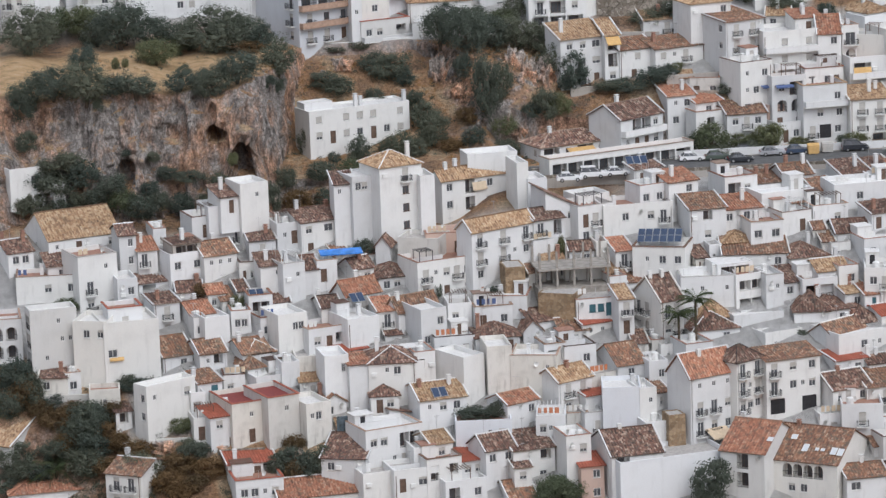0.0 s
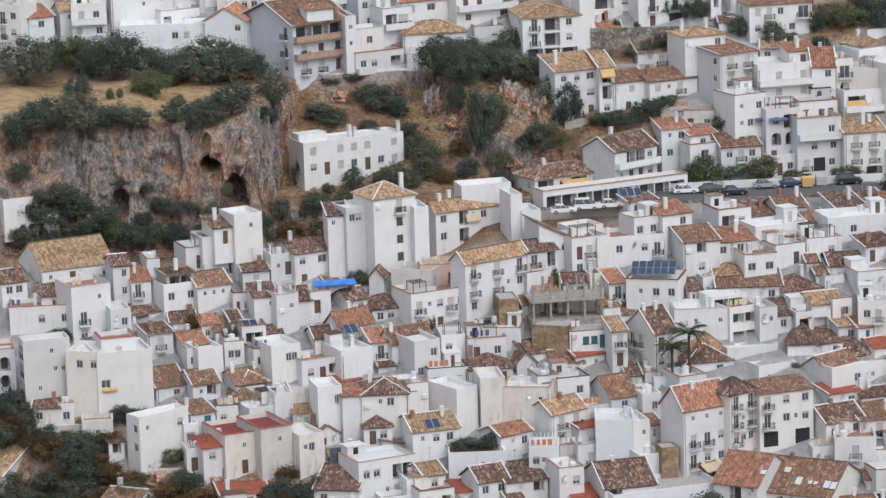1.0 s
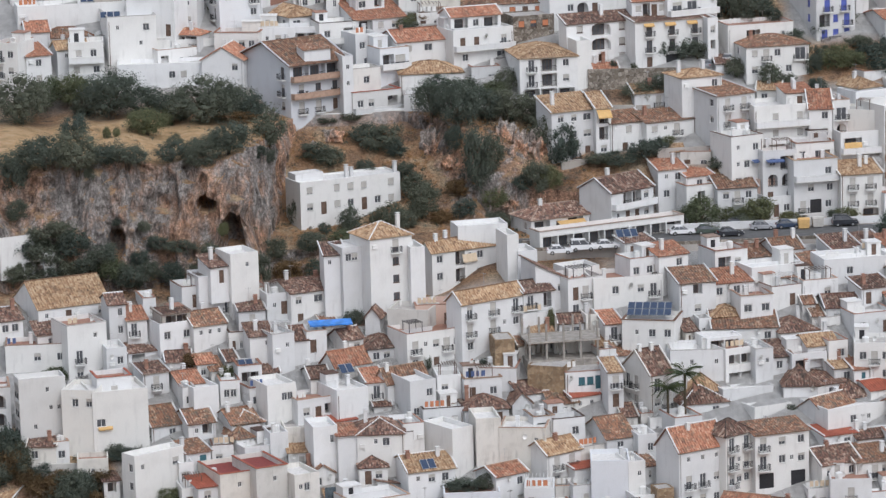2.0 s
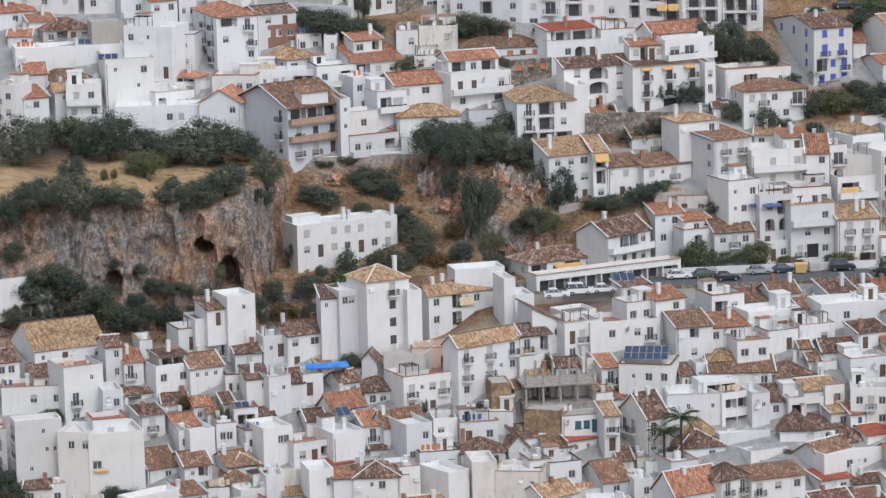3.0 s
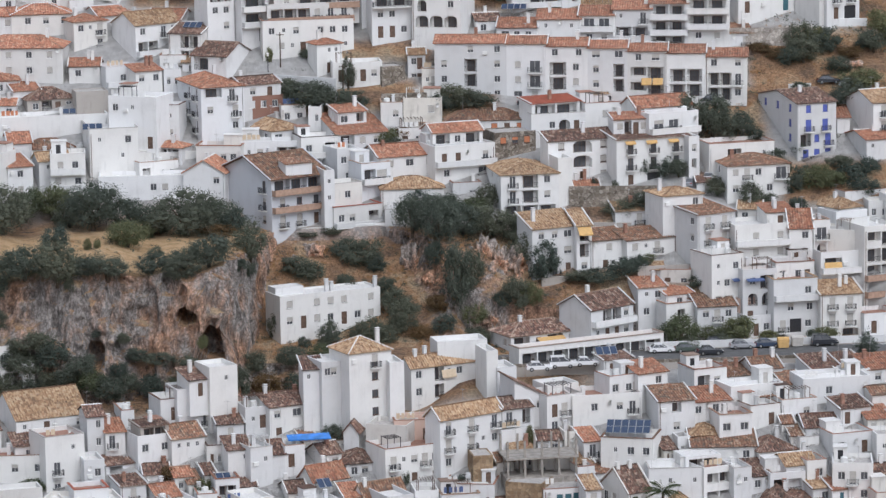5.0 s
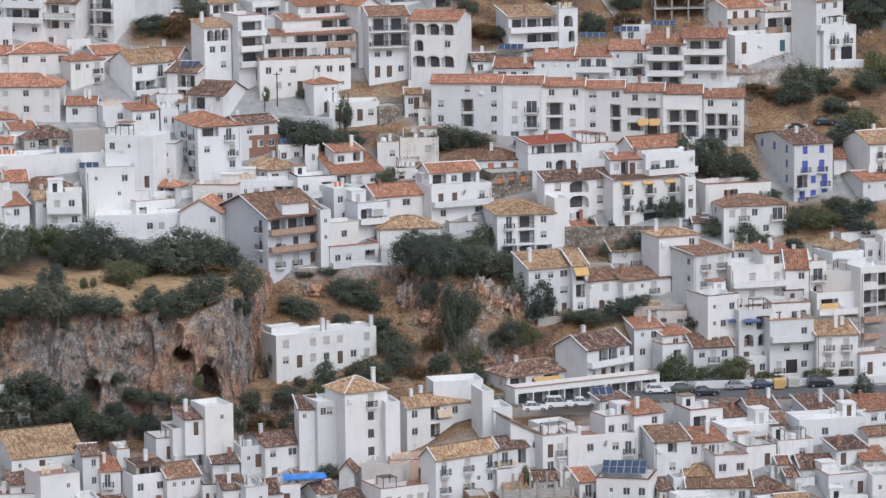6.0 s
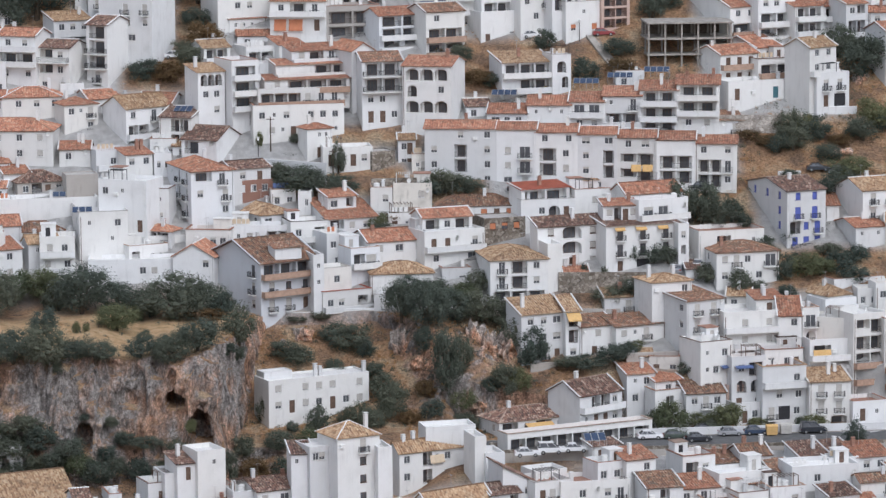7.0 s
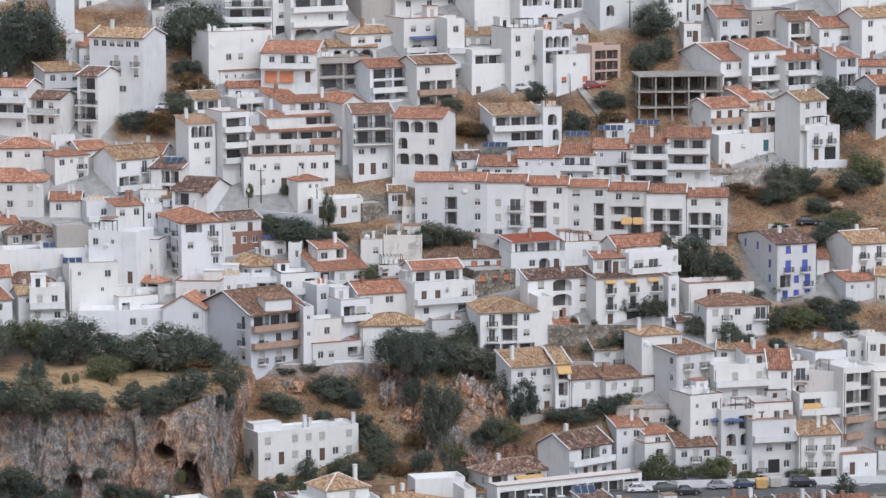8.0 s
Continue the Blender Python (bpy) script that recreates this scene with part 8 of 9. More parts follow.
house(-75.63, 714.96, 89.46, 3.34, 6.00, 4.26, -6.0, "x", "o", front="d.w/dww", terrace="g", wall="a", deep=2.5, name="outbuilding")
house(-29.12, 718.40, 91.52, 6.52, 5.00, 1.46, 5.0, "x", "o", front="w.", terrace="t", wall="w", deep=2.5)
house(-76.29, 723.40, 94.52, 5.53, 5.50, 2.31, 8.0, "f", "y", front="d.w", terrace="w", wall="w", deep=2.5, name="outbuilding")
house(-57.07, 725.27, 95.64, 2.48, 5.00, 4.52, 10.0, "m", "o", front=".T/.s", terrace="t", wall="w", deep=2.5, name="outbuilding")
house(95.85, 720.82, 92.97, 2.70, 5.50, 2.83, -4.0, "x", "y", front="wd", terrace="w", wall="w", deep=2.5, name="outbuilding")
house(88.47, 722.25, 93.83, 5.42, 4.50, 2.21, -6.0, "x", "o", front="wd", terrace="g", wall="w", deep=2.5, name="outbuilding")
house(-59.74, 727.80, 97.16, 3.32, 5.50, 4.43, 5.0, "f", "b", front=".s", terrace="w", wall="w", deep=2.5, name="outbuilding")
house(94.49, 723.30, 94.46, 2.40, 4.50, 2.31, 10.0, "f", "m", front="o.", terrace="t", wall="d", deep=2.5, name="outbuilding")
house(-76.77, 729.53, 98.20, 2.86, 6.00, 2.85, 11.0, "x", "o", front=".b", terrace="w", wall="d", deep=2.5, name="outbuilding")
house(56.24, 729.35, 98.09, 3.25, 6.00, 4.65, 5.0, "f", "o", front="wd/.w", terrace="t", wall="w", deep=2.5, name="outbuilding")
house(35.15, 731.21, 99.20, 3.28, 5.50, 2.44, 9.0, "m", "m", front="o.", terrace="w", wall="a", deep=2.5, name="outbuilding")
house(-77.35, 737.01, 102.68, 4.60, 5.50, 3.19, 10.0, "f", "b", front=".T", terrace="g", wall="a", deep=2.5, name="outbuilding")
house(-44.05, 737.29, 102.85, 2.46, 5.50, 2.34, -6.0, "f", "o", front="w.w", terrace="g", wall="d", deep=2.5, name="outbuilding")
house(57.81, 738.07, 103.32, 2.81, 4.50, 3.84, 0.0, "f", "o", front="wd", terrace="w", wall="w", deep=2.5, name="outbuilding")
house(-77.95, 744.63, 107.25, 5.71, 4.50, 2.47, -1.0, "x", "y", front=".w", terrace="w", wall="w", deep=2.5, name="outbuilding")
house(-72.00, 745.73, 107.91, 5.67, 5.00, 1.61, 0.0, "x", "o", front=".T", terrace="w", wall="w", deep=2.5, name="outbuilding")
house(61.67, 743.05, 106.30, 5.38, 5.50, 1.50, -3.0, "f", "o", front=".T", terrace="w", wall="d", deep=2.5, name="outbuilding")
house(5.17, 683.93, 69.90, 12.78, 8.00, 9.57, -6, "x", "o", front="..w.w/w.G.w/w.G.w/..s.w", rise=1.0, storey=2.65, deep=1.5)
house(17.86, 682.55, 69.46, 7.04, 8.00, 9.87, -6, "x", "o", front=".../sB/sB/Ws", rise=1.0, storey=2.65, deep=1.5)
house(24.84, 681.98, 69.09, 7.34, 8.00, 9.76, -6, "x", "o", front="w.w/Gw/Gs/s.w", rise=1.0, storey=2.65, deep=1.5)
house(32.11, 681.28, 68.73, 7.03, 8.00, 9.75, -6, "x", "o", front="W.W/w.G/w.G/.W.", rise=1.0, storey=2.65, deep=1.5)
house(39.07, 680.79, 68.35, 7.03, 8.00, 9.55, -6, "x", "o", front="wW/gG/gG/", rise=1.0, storey=2.65, wall="a", deep=1.5)
house(46.03, 680.26, 68.18, 6.83, 8.00, 9.34, -6, "x", "o", front="../GG/GG/", rise=1.0, storey=2.65, deep=1.5)
house(52.78, 679.93, 67.98, 7.34, 8.00, 8.84, -6, "x", "o", front="w.w/GGb/GGw/D..", rise=1.0, storey=2.65, deep=1.5)
house(39.35, 546.28, -0.67, 6.86, 13.00, 8.26, -27, "x", "o", front=".G./.G.", rise=3.2, wall="a", deep=1.5)
house(44.96, 547.60, -1.15, 12.23, 14.00, 7.06, -27, "x", "m", front="..aaaa./..ww..", rise=3.5, wall="a", deep=1.5)
house(-73.32, 561.33, 4.29, 9.02, 14.00, 4.52, -27, "x", "y", front="..w", rise=2.6, deep=1.5)
house(-65.09, 551.85, -1.80, 13.08, 8.00, 4.67, 12.1, "h", "o", front="w...", rise=1.2, chim=((0.3, 0.5), (0.8, 0.5)), deep=1.5)
house(-50.54, 548.96, 1.18, 5.81, 9.00, 5.39, -23.9, "x", "m", front="bb/ww", right=".w", rise=1.35, deep=1.5)

# ---------------------------------------------------------------- trees and bushes
tree(-68.4, 647.8, 52.3, 9.1, 8.2, "o", "tree")
tree(-65.1, 654.6, 53.3, 5.8, 5.8, "l", "tree")
tree(-60.6, 655.5, 53.8, 6.8, 6.0, "l", "tree")
tree(-53.2, 648.7, 52.5, 9.6, 8.8, "o", "tree")
tree(-57.4, 652.0, 52.6, 5.8, 5.3, "o", "tree")
tree(-46.4, 647.9, 52.5, 8.6, 5.7, "o", "tree")
tree(-41.7, 648.2, 52.1, 5.7, 4.6, "o", "tree")
tree(-37.2, 644.5, 52.2, 10.9, 7.8, "o", "tree")
tree(-32.0, 645.1, 52.2, 7.6, 6.3, "o", "tree")
tree(-29.0, 642.3, 53.1, 4.3, 4.3, "o", "tree")
tree(-58.0, 630.2, 52.4, 4.7, 4.5, "o", "tree")
tree(-46.3, 634.1, 52.3, 6.4, 4.7, "l", "tree")
tree(-43.8, 644.7, 51.9, 2.3, 3.0, "l", "bush")
tree(-52.8, 631.2, 52.3, 1.3, 2.1, "l", "tree")
tree(-51.1, 630.2, 52.7, 1.2, 1.7, "l", "tree")
tree(-61.4, 613.1, 50.9, 7.3, 5.3, "o", "tree")
tree(-56.0, 611.7, 50.4, 7.7, 6.5, "o", "tree")
tree(-65.5, 613.1, 50.0, 6.4, 4.6, "o", "tree")
tree(-48.2, 612.0, 51.1, 6.8, 3.8, "o", "tree")
tree(-51.8, 612.4, 51.7, 5.4, 2.7, "d", "bush")
tree(-41.4, 627.4, 51.4, 2.6, 2.2, "o", "bush")
tree(-41.1, 614.2, 51.2, 5.0, 3.6, "o", "tree")
tree(-36.0, 612.6, 50.2, 6.3, 5.3, "o", "tree")
tree(-32.0, 614.6, 52.0, 7.1, 5.6, "o", "tree")
tree(-37.5, 615.1, 51.8, 3.6, 3.2, "d", "bush")
tree(-26.0, 630.3, 50.3, 5.8, 6.5, "o", "tree")
tree(-30.4, 640.7, 52.7, 4.7, 2.3, "y", "bush")
tree(-34.9, 646.8, 52.0, 2.5, 1.7, "y", "bush")
tree(-27.3, 620.7, 50.4, 2.4, 2.0, "d", "bush")
tree(-60.0, 608.5, 39.3, 7.7, 3.8, "d", "bush")
tree(-56.8, 606.8, 37.7, 5.4, 4.5, "d", "bush")
tree(-62.7, 607.7, 38.6, 3.6, 3.3, "d", "bush")
tree(-52.2, 605.8, 36.5, 5.4, 3.6, "o", "bush")
tree(-50.5, 604.9, 33.9, 5.0, 3.8, "l", "bush")
tree(-54.9, 604.8, 35.4, 4.1, 2.7, "d", "bush")
tree(-43.6, 608.4, 38.3, 3.4, 2.2, "d", "bush")
tree(-45.6, 608.7, 41.2, 2.3, 1.6, "d", "bush")
tree(-34.8, 605.9, 36.1, 5.0, 3.4, "o", "bush")
tree(-32.9, 606.8, 40.4, 1.8, 2.3, "l", "bush")
tree(-50.0, 608.5, 42.3, 1.8, 1.1, "d", "bush")
tree(-37.1, 605.4, 33.5, 3.6, 2.7, "d", "bush")
tree(-39.7, 607.3, 38.2, 5.4, 1.6, "d", "bush")
tree(-24.9, 617.0, 34.5, 3.7, 3.3, "d", "bush")
tree(-27.0, 610.0, 31.4, 3.1, 5.4, "d", "bush")
tree(-66.3, 611.9, 47.5, 4.5, 5.0, "d", "bush")
tree(-54.0, 610.8, 49.3, 2.2, 2.0, "d", "bush")
tree(-10.7, 646.2, 48.2, 4.8, 3.2, "o", "bush")
tree(-7.9, 644.2, 47.0, 6.7, 4.4, "o", "bush")
tree(-5.5, 642.6, 46.1, 3.8, 3.0, "o", "bush")
tree(-18.8, 642.6, 46.1, 5.7, 2.7, "d", "bush")
tree(-16.4, 641.3, 45.3, 4.7, 2.8, "o", "bush")
tree(-26.2, 627.7, 48.4, 2.6, 2.2, "d", "bush")
tree(-10.3, 639.5, 44.1, 3.8, 2.3, "d", "bush")
tree(-3.7, 637.8, 42.8, 3.8, 3.2, "d", "bush")
tree(-17.0, 650.6, 51.0, 3.8, 0.8, "d", "bush")
tree(-13.1, 650.8, 51.3, 3.8, 1.2, "d", "bush")
tree(0.8, 646.7, 51.7, 5.7, 6.7, "o", "tree")
tree(5.0, 641.9, 51.0, 7.1, 8.0, "o", "tree")
tree(1.4, 656.6, 54.5, 4.8, 3.3, "o", "tree")
tree(9.3, 646.8, 51.1, 6.7, 5.7, "o", "tree")
tree(13.7, 647.9, 50.6, 7.2, 5.7, "o", "tree")
tree(17.9, 647.6, 49.8, 5.7, 5.0, "o", "tree")
tree(6.1, 653.9, 52.9, 5.8, 4.6, "o", "tree")
tree(11.0, 655.1, 53.5, 5.8, 2.9, "l", "tree")
tree(13.9, 656.3, 54.3, 4.3, 4.1, "o", "tree")
tree(12.7, 655.7, 53.9, 2.9, 2.3, "l", "bush")
tree(4.4, 639.6, 47.6, 3.4, 3.8, "d", "bush")
tree(20.1, 642.4, 46.8, 5.7, 6.6, "o", "tree")
tree(22.3, 639.3, 44.4, 5.2, 7.1, "o", "tree")
tree(23.8, 641.3, 45.4, 3.4, 4.3, "o", "tree")
tree(8.0, 633.1, 42.0, 4.7, 10.3, "d", "bush")
tree(10.4, 635.0, 44.5, 4.2, 6.6, "d", "bush")
tree(-1.0, 630.8, 37.9, 5.6, 5.6, "d", "bush")
tree(-2.3, 634.5, 40.5, 4.7, 4.2, "d", "bush")
tree(1.8, 629.1, 37.2, 3.7, 2.2, "y", "bush")
tree(5.6, 630.4, 37.8, 4.3, 3.2, "d", "bush")
tree(10.8, 633.3, 39.0, 4.2, 3.2, "l", "bush")
tree(15.5, 633.7, 41.7, 3.2, 2.4, "d", "bush")
tree(17.8, 633.9, 40.7, 4.7, 5.6, "d", "bush")
tree(20.3, 635.3, 41.8, 3.8, 3.4, "l", "bush")
tree(11.1, 630.9, 35.7, 4.7, 2.8, "d", "bush")
tree(4.7, 634.0, 41.0, 3.7, 2.8, "y", "bush")
tree(-3.8, 626.5, 36.9, 3.7, 3.3, "d", "bush")
tree(-21.9, 629.2, 37.2, 3.2, 4.3, "d", "bush")
tree(-17.2, 625.1, 36.7, 2.2, 1.9, "o", "bush")
tree(-13.2, 625.7, 36.8, 3.7, 4.4, "o", "bush")
tree(-8.4, 629.7, 37.3, 3.2, 2.6, "o", "bush")
tree(-6.1, 628.1, 37.1, 4.1, 3.9, "o", "bush")
tree(-14.8, 618.6, 35.9, 3.7, 2.6, "l", "bush")
tree(-14.0, 624.8, 36.7, 2.8, 1.9, "d", "bush")
tree(-19.4, 617.9, 35.6, 5.5, 2.7, "d", "bush")
tree(-23.0, 613.8, 30.5, 4.6, 4.6, "y", "bush")
tree(-18.5, 614.7, 31.6, 4.6, 3.1, "d", "bush")
tree(44.8, 628.8, 35.4, 5.8, 4.9, "l", "tree")
tree(42.9, 631.1, 35.4, 4.1, 3.7, "o", "tree")
tree(49.9, 630.5, 35.4, 3.7, 3.0, "l", "tree")
tree(54.3, 630.1, 35.4, 5.4, 4.5, "l", "tree")
tree(46.3, 626.6, 35.3, 4.7, 2.0, "d", "bush")
tree(51.6, 628.2, 35.4, 4.7, 1.9, "d", "bush")
tree(59.4, 631.7, 35.5, 3.2, 1.7, "l", "bush")
tree(61.3, 632.4, 35.5, 1.9, 1.5, "d", "bush")
tree(68.7, 631.7, 35.5, 4.7, 2.1, "l", "bush")
tree(66.7, 630.2, 35.4, 2.3, 1.9, "d", "bush")
tree(73.9, 615.8, 34.5, 3.7, 5.1, "o", "tree")
tree(41.2, 633.4, 35.5, 3.8, 1.5, "d", "bush")
tree(36.1, 640.6, 44.8, 5.7, 3.4, "o", "tree")
tree(38.5, 641.7, 45.5, 4.2, 2.8, "o", "tree")
tree(31.8, 639.6, 44.1, 6.6, 2.5, "o", "tree")
tree(28.5, 639.7, 44.2, 4.7, 2.1, "o", "tree")
tree(40.1, 643.5, 46.6, 2.9, 1.9, "l", "bush")
tree(48.3, 638.7, 43.5, 3.8, 2.1, "o", "bush")
tree(36.0, 654.4, 53.1, 5.8, 2.7, "o", "bush")
tree(39.9, 654.9, 53.5, 5.8, 3.5, "o", "tree")
tree(53.2, 658.4, 55.6, 3.9, 3.3, "o", "tree")
tree(58.8, 655.6, 53.8, 3.9, 4.5, "o", "tree")
tree(61.5, 656.0, 54.1, 3.3, 2.3, "o", "bush")
tree(66.9, 654.8, 53.4, 3.9, 2.3, "d", "bush")
tree(37.8, 663.4, 58.6, 3.9, 3.9, "o", "tree")
tree(40.3, 662.7, 58.1, 2.9, 4.3, "o", "tree")
tree(44.4, 663.0, 58.3, 5.1, 3.9, "o", "tree")
tree(46.8, 662.6, 58.1, 3.3, 3.3, "o", "tree")
tree(32.3, 660.7, 56.9, 1.2, 1.9, "o", "bush")
tree(35.9, 660.3, 56.7, 1.4, 1.6, "o", "bush")
tree(-3.3, 671.8, 63.6, 3.4, 2.6, "l", "bush")
tree(-0.5, 673.5, 64.6, 3.0, 1.8, "y", "bush")
tree(-2.8, 670.5, 62.8, 3.9, 2.0, "d", "bush")
tree(8.7, 680.0, 68.5, 6.0, 4.4, "o", "tree")
tree(12.2, 679.7, 68.3, 6.0, 3.6, "o", "tree")
tree(6.2, 679.0, 67.9, 5.0, 3.4, "o", "tree")
tree(-13.2, 679.8, 68.4, 7.0, 4.4, "o", "tree")
tree(-9.2, 679.7, 68.3, 5.5, 3.6, "o", "tree")
tree(-17.2, 681.0, 69.1, 9.0, 4.4, "d", "bush")
tree(-21.2, 683.2, 70.4, 5.0, 3.4, "d", "bush")
tree(-10.2, 684.7, 71.3, 2.6, 6.0, "o", "tree")
tree(-17.7, 692.4, 76.0, 2.6, 2.0, "o", "tree")
tree(-24.3, 691.6, 75.5, 1.2, 3.0, "l", "bush")
tree(50.0, 672.4, 63.9, 5.5, 7.5, "o", "tree")
tree(53.4, 671.6, 63.5, 5.9, 7.7, "o", "tree")
tree(55.8, 671.1, 63.2, 4.9, 4.9, "o", "tree")
tree(58.7, 672.4, 63.9, 4.4, 4.4, "o", "tree")
tree(60.8, 671.4, 63.3, 3.0, 2.4, "d", "bush")
tree(79.0, 679.4, 68.2, 6.0, 4.6, "o", "tree")
tree(75.3, 677.8, 67.2, 3.0, 4.0, "o", "tree")
tree(69.8, 682.7, 70.1, 3.4, 1.8, "d", "bush")
tree(71.1, 689.7, 74.3, 6.1, 4.5, "o", "tree")
tree(68.5, 689.0, 73.9, 4.1, 3.7, "o", "tree")
tree(77.4, 687.4, 72.9, 5.1, 3.0, "d", "bush")
tree(84.0, 692.1, 75.8, 5.1, 4.1, "o", "tree")
tree(68.2, 667.2, 60.8, 2.6, 2.6, "o", "tree")
tree(70.4, 659.9, 56.4, 5.9, 3.9, "l", "tree")
tree(72.8, 659.6, 56.2, 4.9, 3.5, "l", "tree")
tree(68.6, 661.3, 57.3, 3.9, 2.9, "o", "bush")
tree(76.3, 661.0, 57.1, 5.9, 3.3, "d", "bush")
tree(79.5, 662.9, 58.3, 4.9, 2.9, "o", "bush")
tree(74.8, 664.4, 59.1, 4.9, 2.2, "d", "bush")
tree(66.4, 658.7, 55.7, 3.5, 3.3, "d", "bush")
tree(78.5, 658.4, 55.5, 4.9, 2.9, "o", "bush")
tree(63.2, 666.0, 60.1, 4.9, 2.4, "d", "bush")
tree(64.9, 663.3, 58.5, 2.9, 2.9, "o", "bush")
tree(-12.3, 592.4, 27.9, 3.4, 3.0, "o", "tree")
tree(-58.4, 584.0, 23.3, 4.4, 1.6, "l", "bush")
tree(-37.3, 585.1, 23.9, 3.1, 2.6, "y", "bush")
tree(-32.0, 581.6, 22.0, 2.3, 3.3, "l", "bush")
tree(-1.0, 583.6, 23.1, 1.6, 2.4, "d", "bush")
tree(18.5, 590.9, 27.1, 1.4, 3.5, "l", "bush")
tree(-66.7, 605.9, 34.0, 3.6, 3.1, "o", "bush")
tree(-64.9, 606.6, 35.2, 2.7, 2.4, "d", "bush")
tree(6.9, 584.3, 23.5, 3.0, 1.0, "d", "bush")
tree(-64.0, 606.0, 34.1, 5.4, 3.1, "o", "bush")
tree(-60.0, 606.1, 33.8, 4.5, 2.7, "d", "bush")
tree(-57.3, 605.8, 34.6, 4.0, 2.7, "d", "bush")
tree(-66.3, 606.3, 34.6, 3.6, 2.7, "d", "bush")
tree(-65.8, 568.1, 14.7, 5.1, 4.3, "d", "bush")
tree(-63.5, 565.1, 12.7, 5.1, 4.3, "y", "bush")
tree(-65.9, 563.5, 11.5, 4.3, 4.3, "d", "bush")
tree(-60.8, 563.4, 11.3, 4.3, 3.1, "y", "bush")
tree(-58.7, 561.8, 9.9, 5.1, 3.7, "y", "bush")
tree(-56.2, 563.1, 11.2, 3.7, 3.1, "y", "bush")
tree(-55.2, 559.4, 7.9, 5.9, 5.1, "d", "bush")
tree(-53.1, 561.3, 9.9, 5.1, 4.2, "d", "bush")
tree(-52.6, 557.4, 6.6, 5.1, 4.2, "d", "bush")
tree(-56.9, 559.0, 7.2, 4.2, 3.4, "y", "bush")
tree(-50.9, 559.4, 8.6, 3.4, 3.4, "y", "bush")
tree(-48.7, 557.2, 7.4, 4.2, 3.4, "y", "bush")
tree(-58.6, 558.3, 6.1, 5.1, 3.4, "d", "bush")
tree(-54.2, 555.7, 4.5, 5.9, 4.2, "d", "bush")
tree(-50.8, 554.5, 4.7, 4.2, 3.0, "y", "bush")
tree(-47.0, 555.4, 6.5, 3.4, 2.2, "y", "bush")
tree(-35.6, 552.2, 4.8, 5.0, 3.0, "y", "bush")
tree(-37.6, 549.6, 3.2, 4.2, 2.5, "y", "bush")
tree(-64.4, 557.7, 5.2, 5.9, 4.2, "o", "bush")
tree(-61.0, 556.4, 3.7, 4.2, 2.9, "d", "bush")
tree(-23.1, 550.7, 3.9, 3.3, 3.3, "y", "bush")
tree(-25.6, 551.8, 4.6, 3.3, 3.3, "d", "bush")
tree(-21.0, 551.1, 4.2, 4.2, 4.2, "o", "bush")
tree(-66.0, 555.4, 2.4, 4.2, 2.5, "d", "bush")
tree(-39.7, 548.5, 2.6, 5.0, 2.5, "y", "bush")
tree(-62.4, 568.0, 14.6, 3.4, 2.9, "y", "bush")
tree(-59.2, 564.5, 12.3, 3.4, 2.4, "d", "bush")
tree(-47.0, 567.3, 14.2, 4.3, 2.2, "o", "bush")
tree(-48.3, 568.4, 14.8, 3.4, 1.9, "o", "bush")
tree(3.0, 559.8, 9.6, 3.4, 2.4, "o", "bush")
tree(7.4, 560.0, 9.6, 3.7, 2.9, "o", "bush")
tree(16.5, 546.3, 1.2, 6.6, 3.3, "l", "bush")
tree(-40.0, 559.6, 9.4, 3.4, 2.5, "l", "bush")
tree(71.3, 692.4, 76.0, 6.1, 5.3, "o", "bush")
tree(75.4, 692.7, 76.1, 5.7, 4.3, "o", "bush")
tree(73.9, 693.8, 76.8, 4.1, 3.5, "l", "bush")
tree(86.4, 695.4, 77.8, 6.2, 5.1, "l", "bush")
tree(82.5, 693.1, 76.3, 3.5, 2.5, "o", "bush")
tree(87.8, 694.4, 77.2, 3.7, 3.1, "d", "bush")
tree(80.4, 683.2, 70.4, 7.1, 3.6, "l", "bush")
tree(88.3, 712.0, 87.7, 6.3, 6.3, "d", "bush")
tree(85.4, 714.2, 89.0, 5.3, 3.2, "d", "bush")
tree(66.6, 691.1, 75.1, 4.1, 2.0, "y", "bush")
tree(79.7, 691.0, 75.1, 4.7, 2.0, "y", "bush")
tree(63.6, 692.5, 76.0, 4.1, 2.0, "y", "bush")
tree(-47.8, 604.2, 33.0, 5.4, 4.0, "d", "bush")
tree(-44.7, 606.1, 34.0, 4.0, 3.1, "o", "bush")
tree(-41.1, 605.7, 33.3, 4.5, 3.2, "d", "bush")
tree(-46.4, 606.1, 36.3, 3.1, 2.3, "d", "bush")
tree(-61.3, 606.9, 36.4, 6.3, 4.0, "o", "bush")
tree(-65.0, 607.6, 37.3, 4.5, 3.6, "d", "bush")
tree(-29.0, 605.2, 33.2, 3.6, 3.1, "d", "bush")
tree(-65.9, 610.1, 43.2, 3.6, 3.3, "d", "bush")
tree(-66.7, 725.4, 95.7, 12.8, 13.3, "o", "tree")
tree(-70.7, 723.1, 94.3, 6.4, 8.5, "o", "tree")
tree(-36.8, 729.7, 98.3, 10.7, 10.1, "o", "tree")
tree(-32.6, 732.0, 99.7, 5.3, 6.4, "o", "tree")
tree(-35.2, 717.6, 90.9, 6.3, 5.2, "y", "bush")
tree(-38.8, 715.2, 89.6, 4.2, 3.1, "d", "bush")
tree(-37.0, 722.8, 94.1, 5.3, 4.2, "o", "tree")
tree(50.6, 733.6, 100.6, 8.4, 7.1, "o", "tree")
tree(48.2, 724.0, 94.8, 5.1, 6.1, "o", "tree")
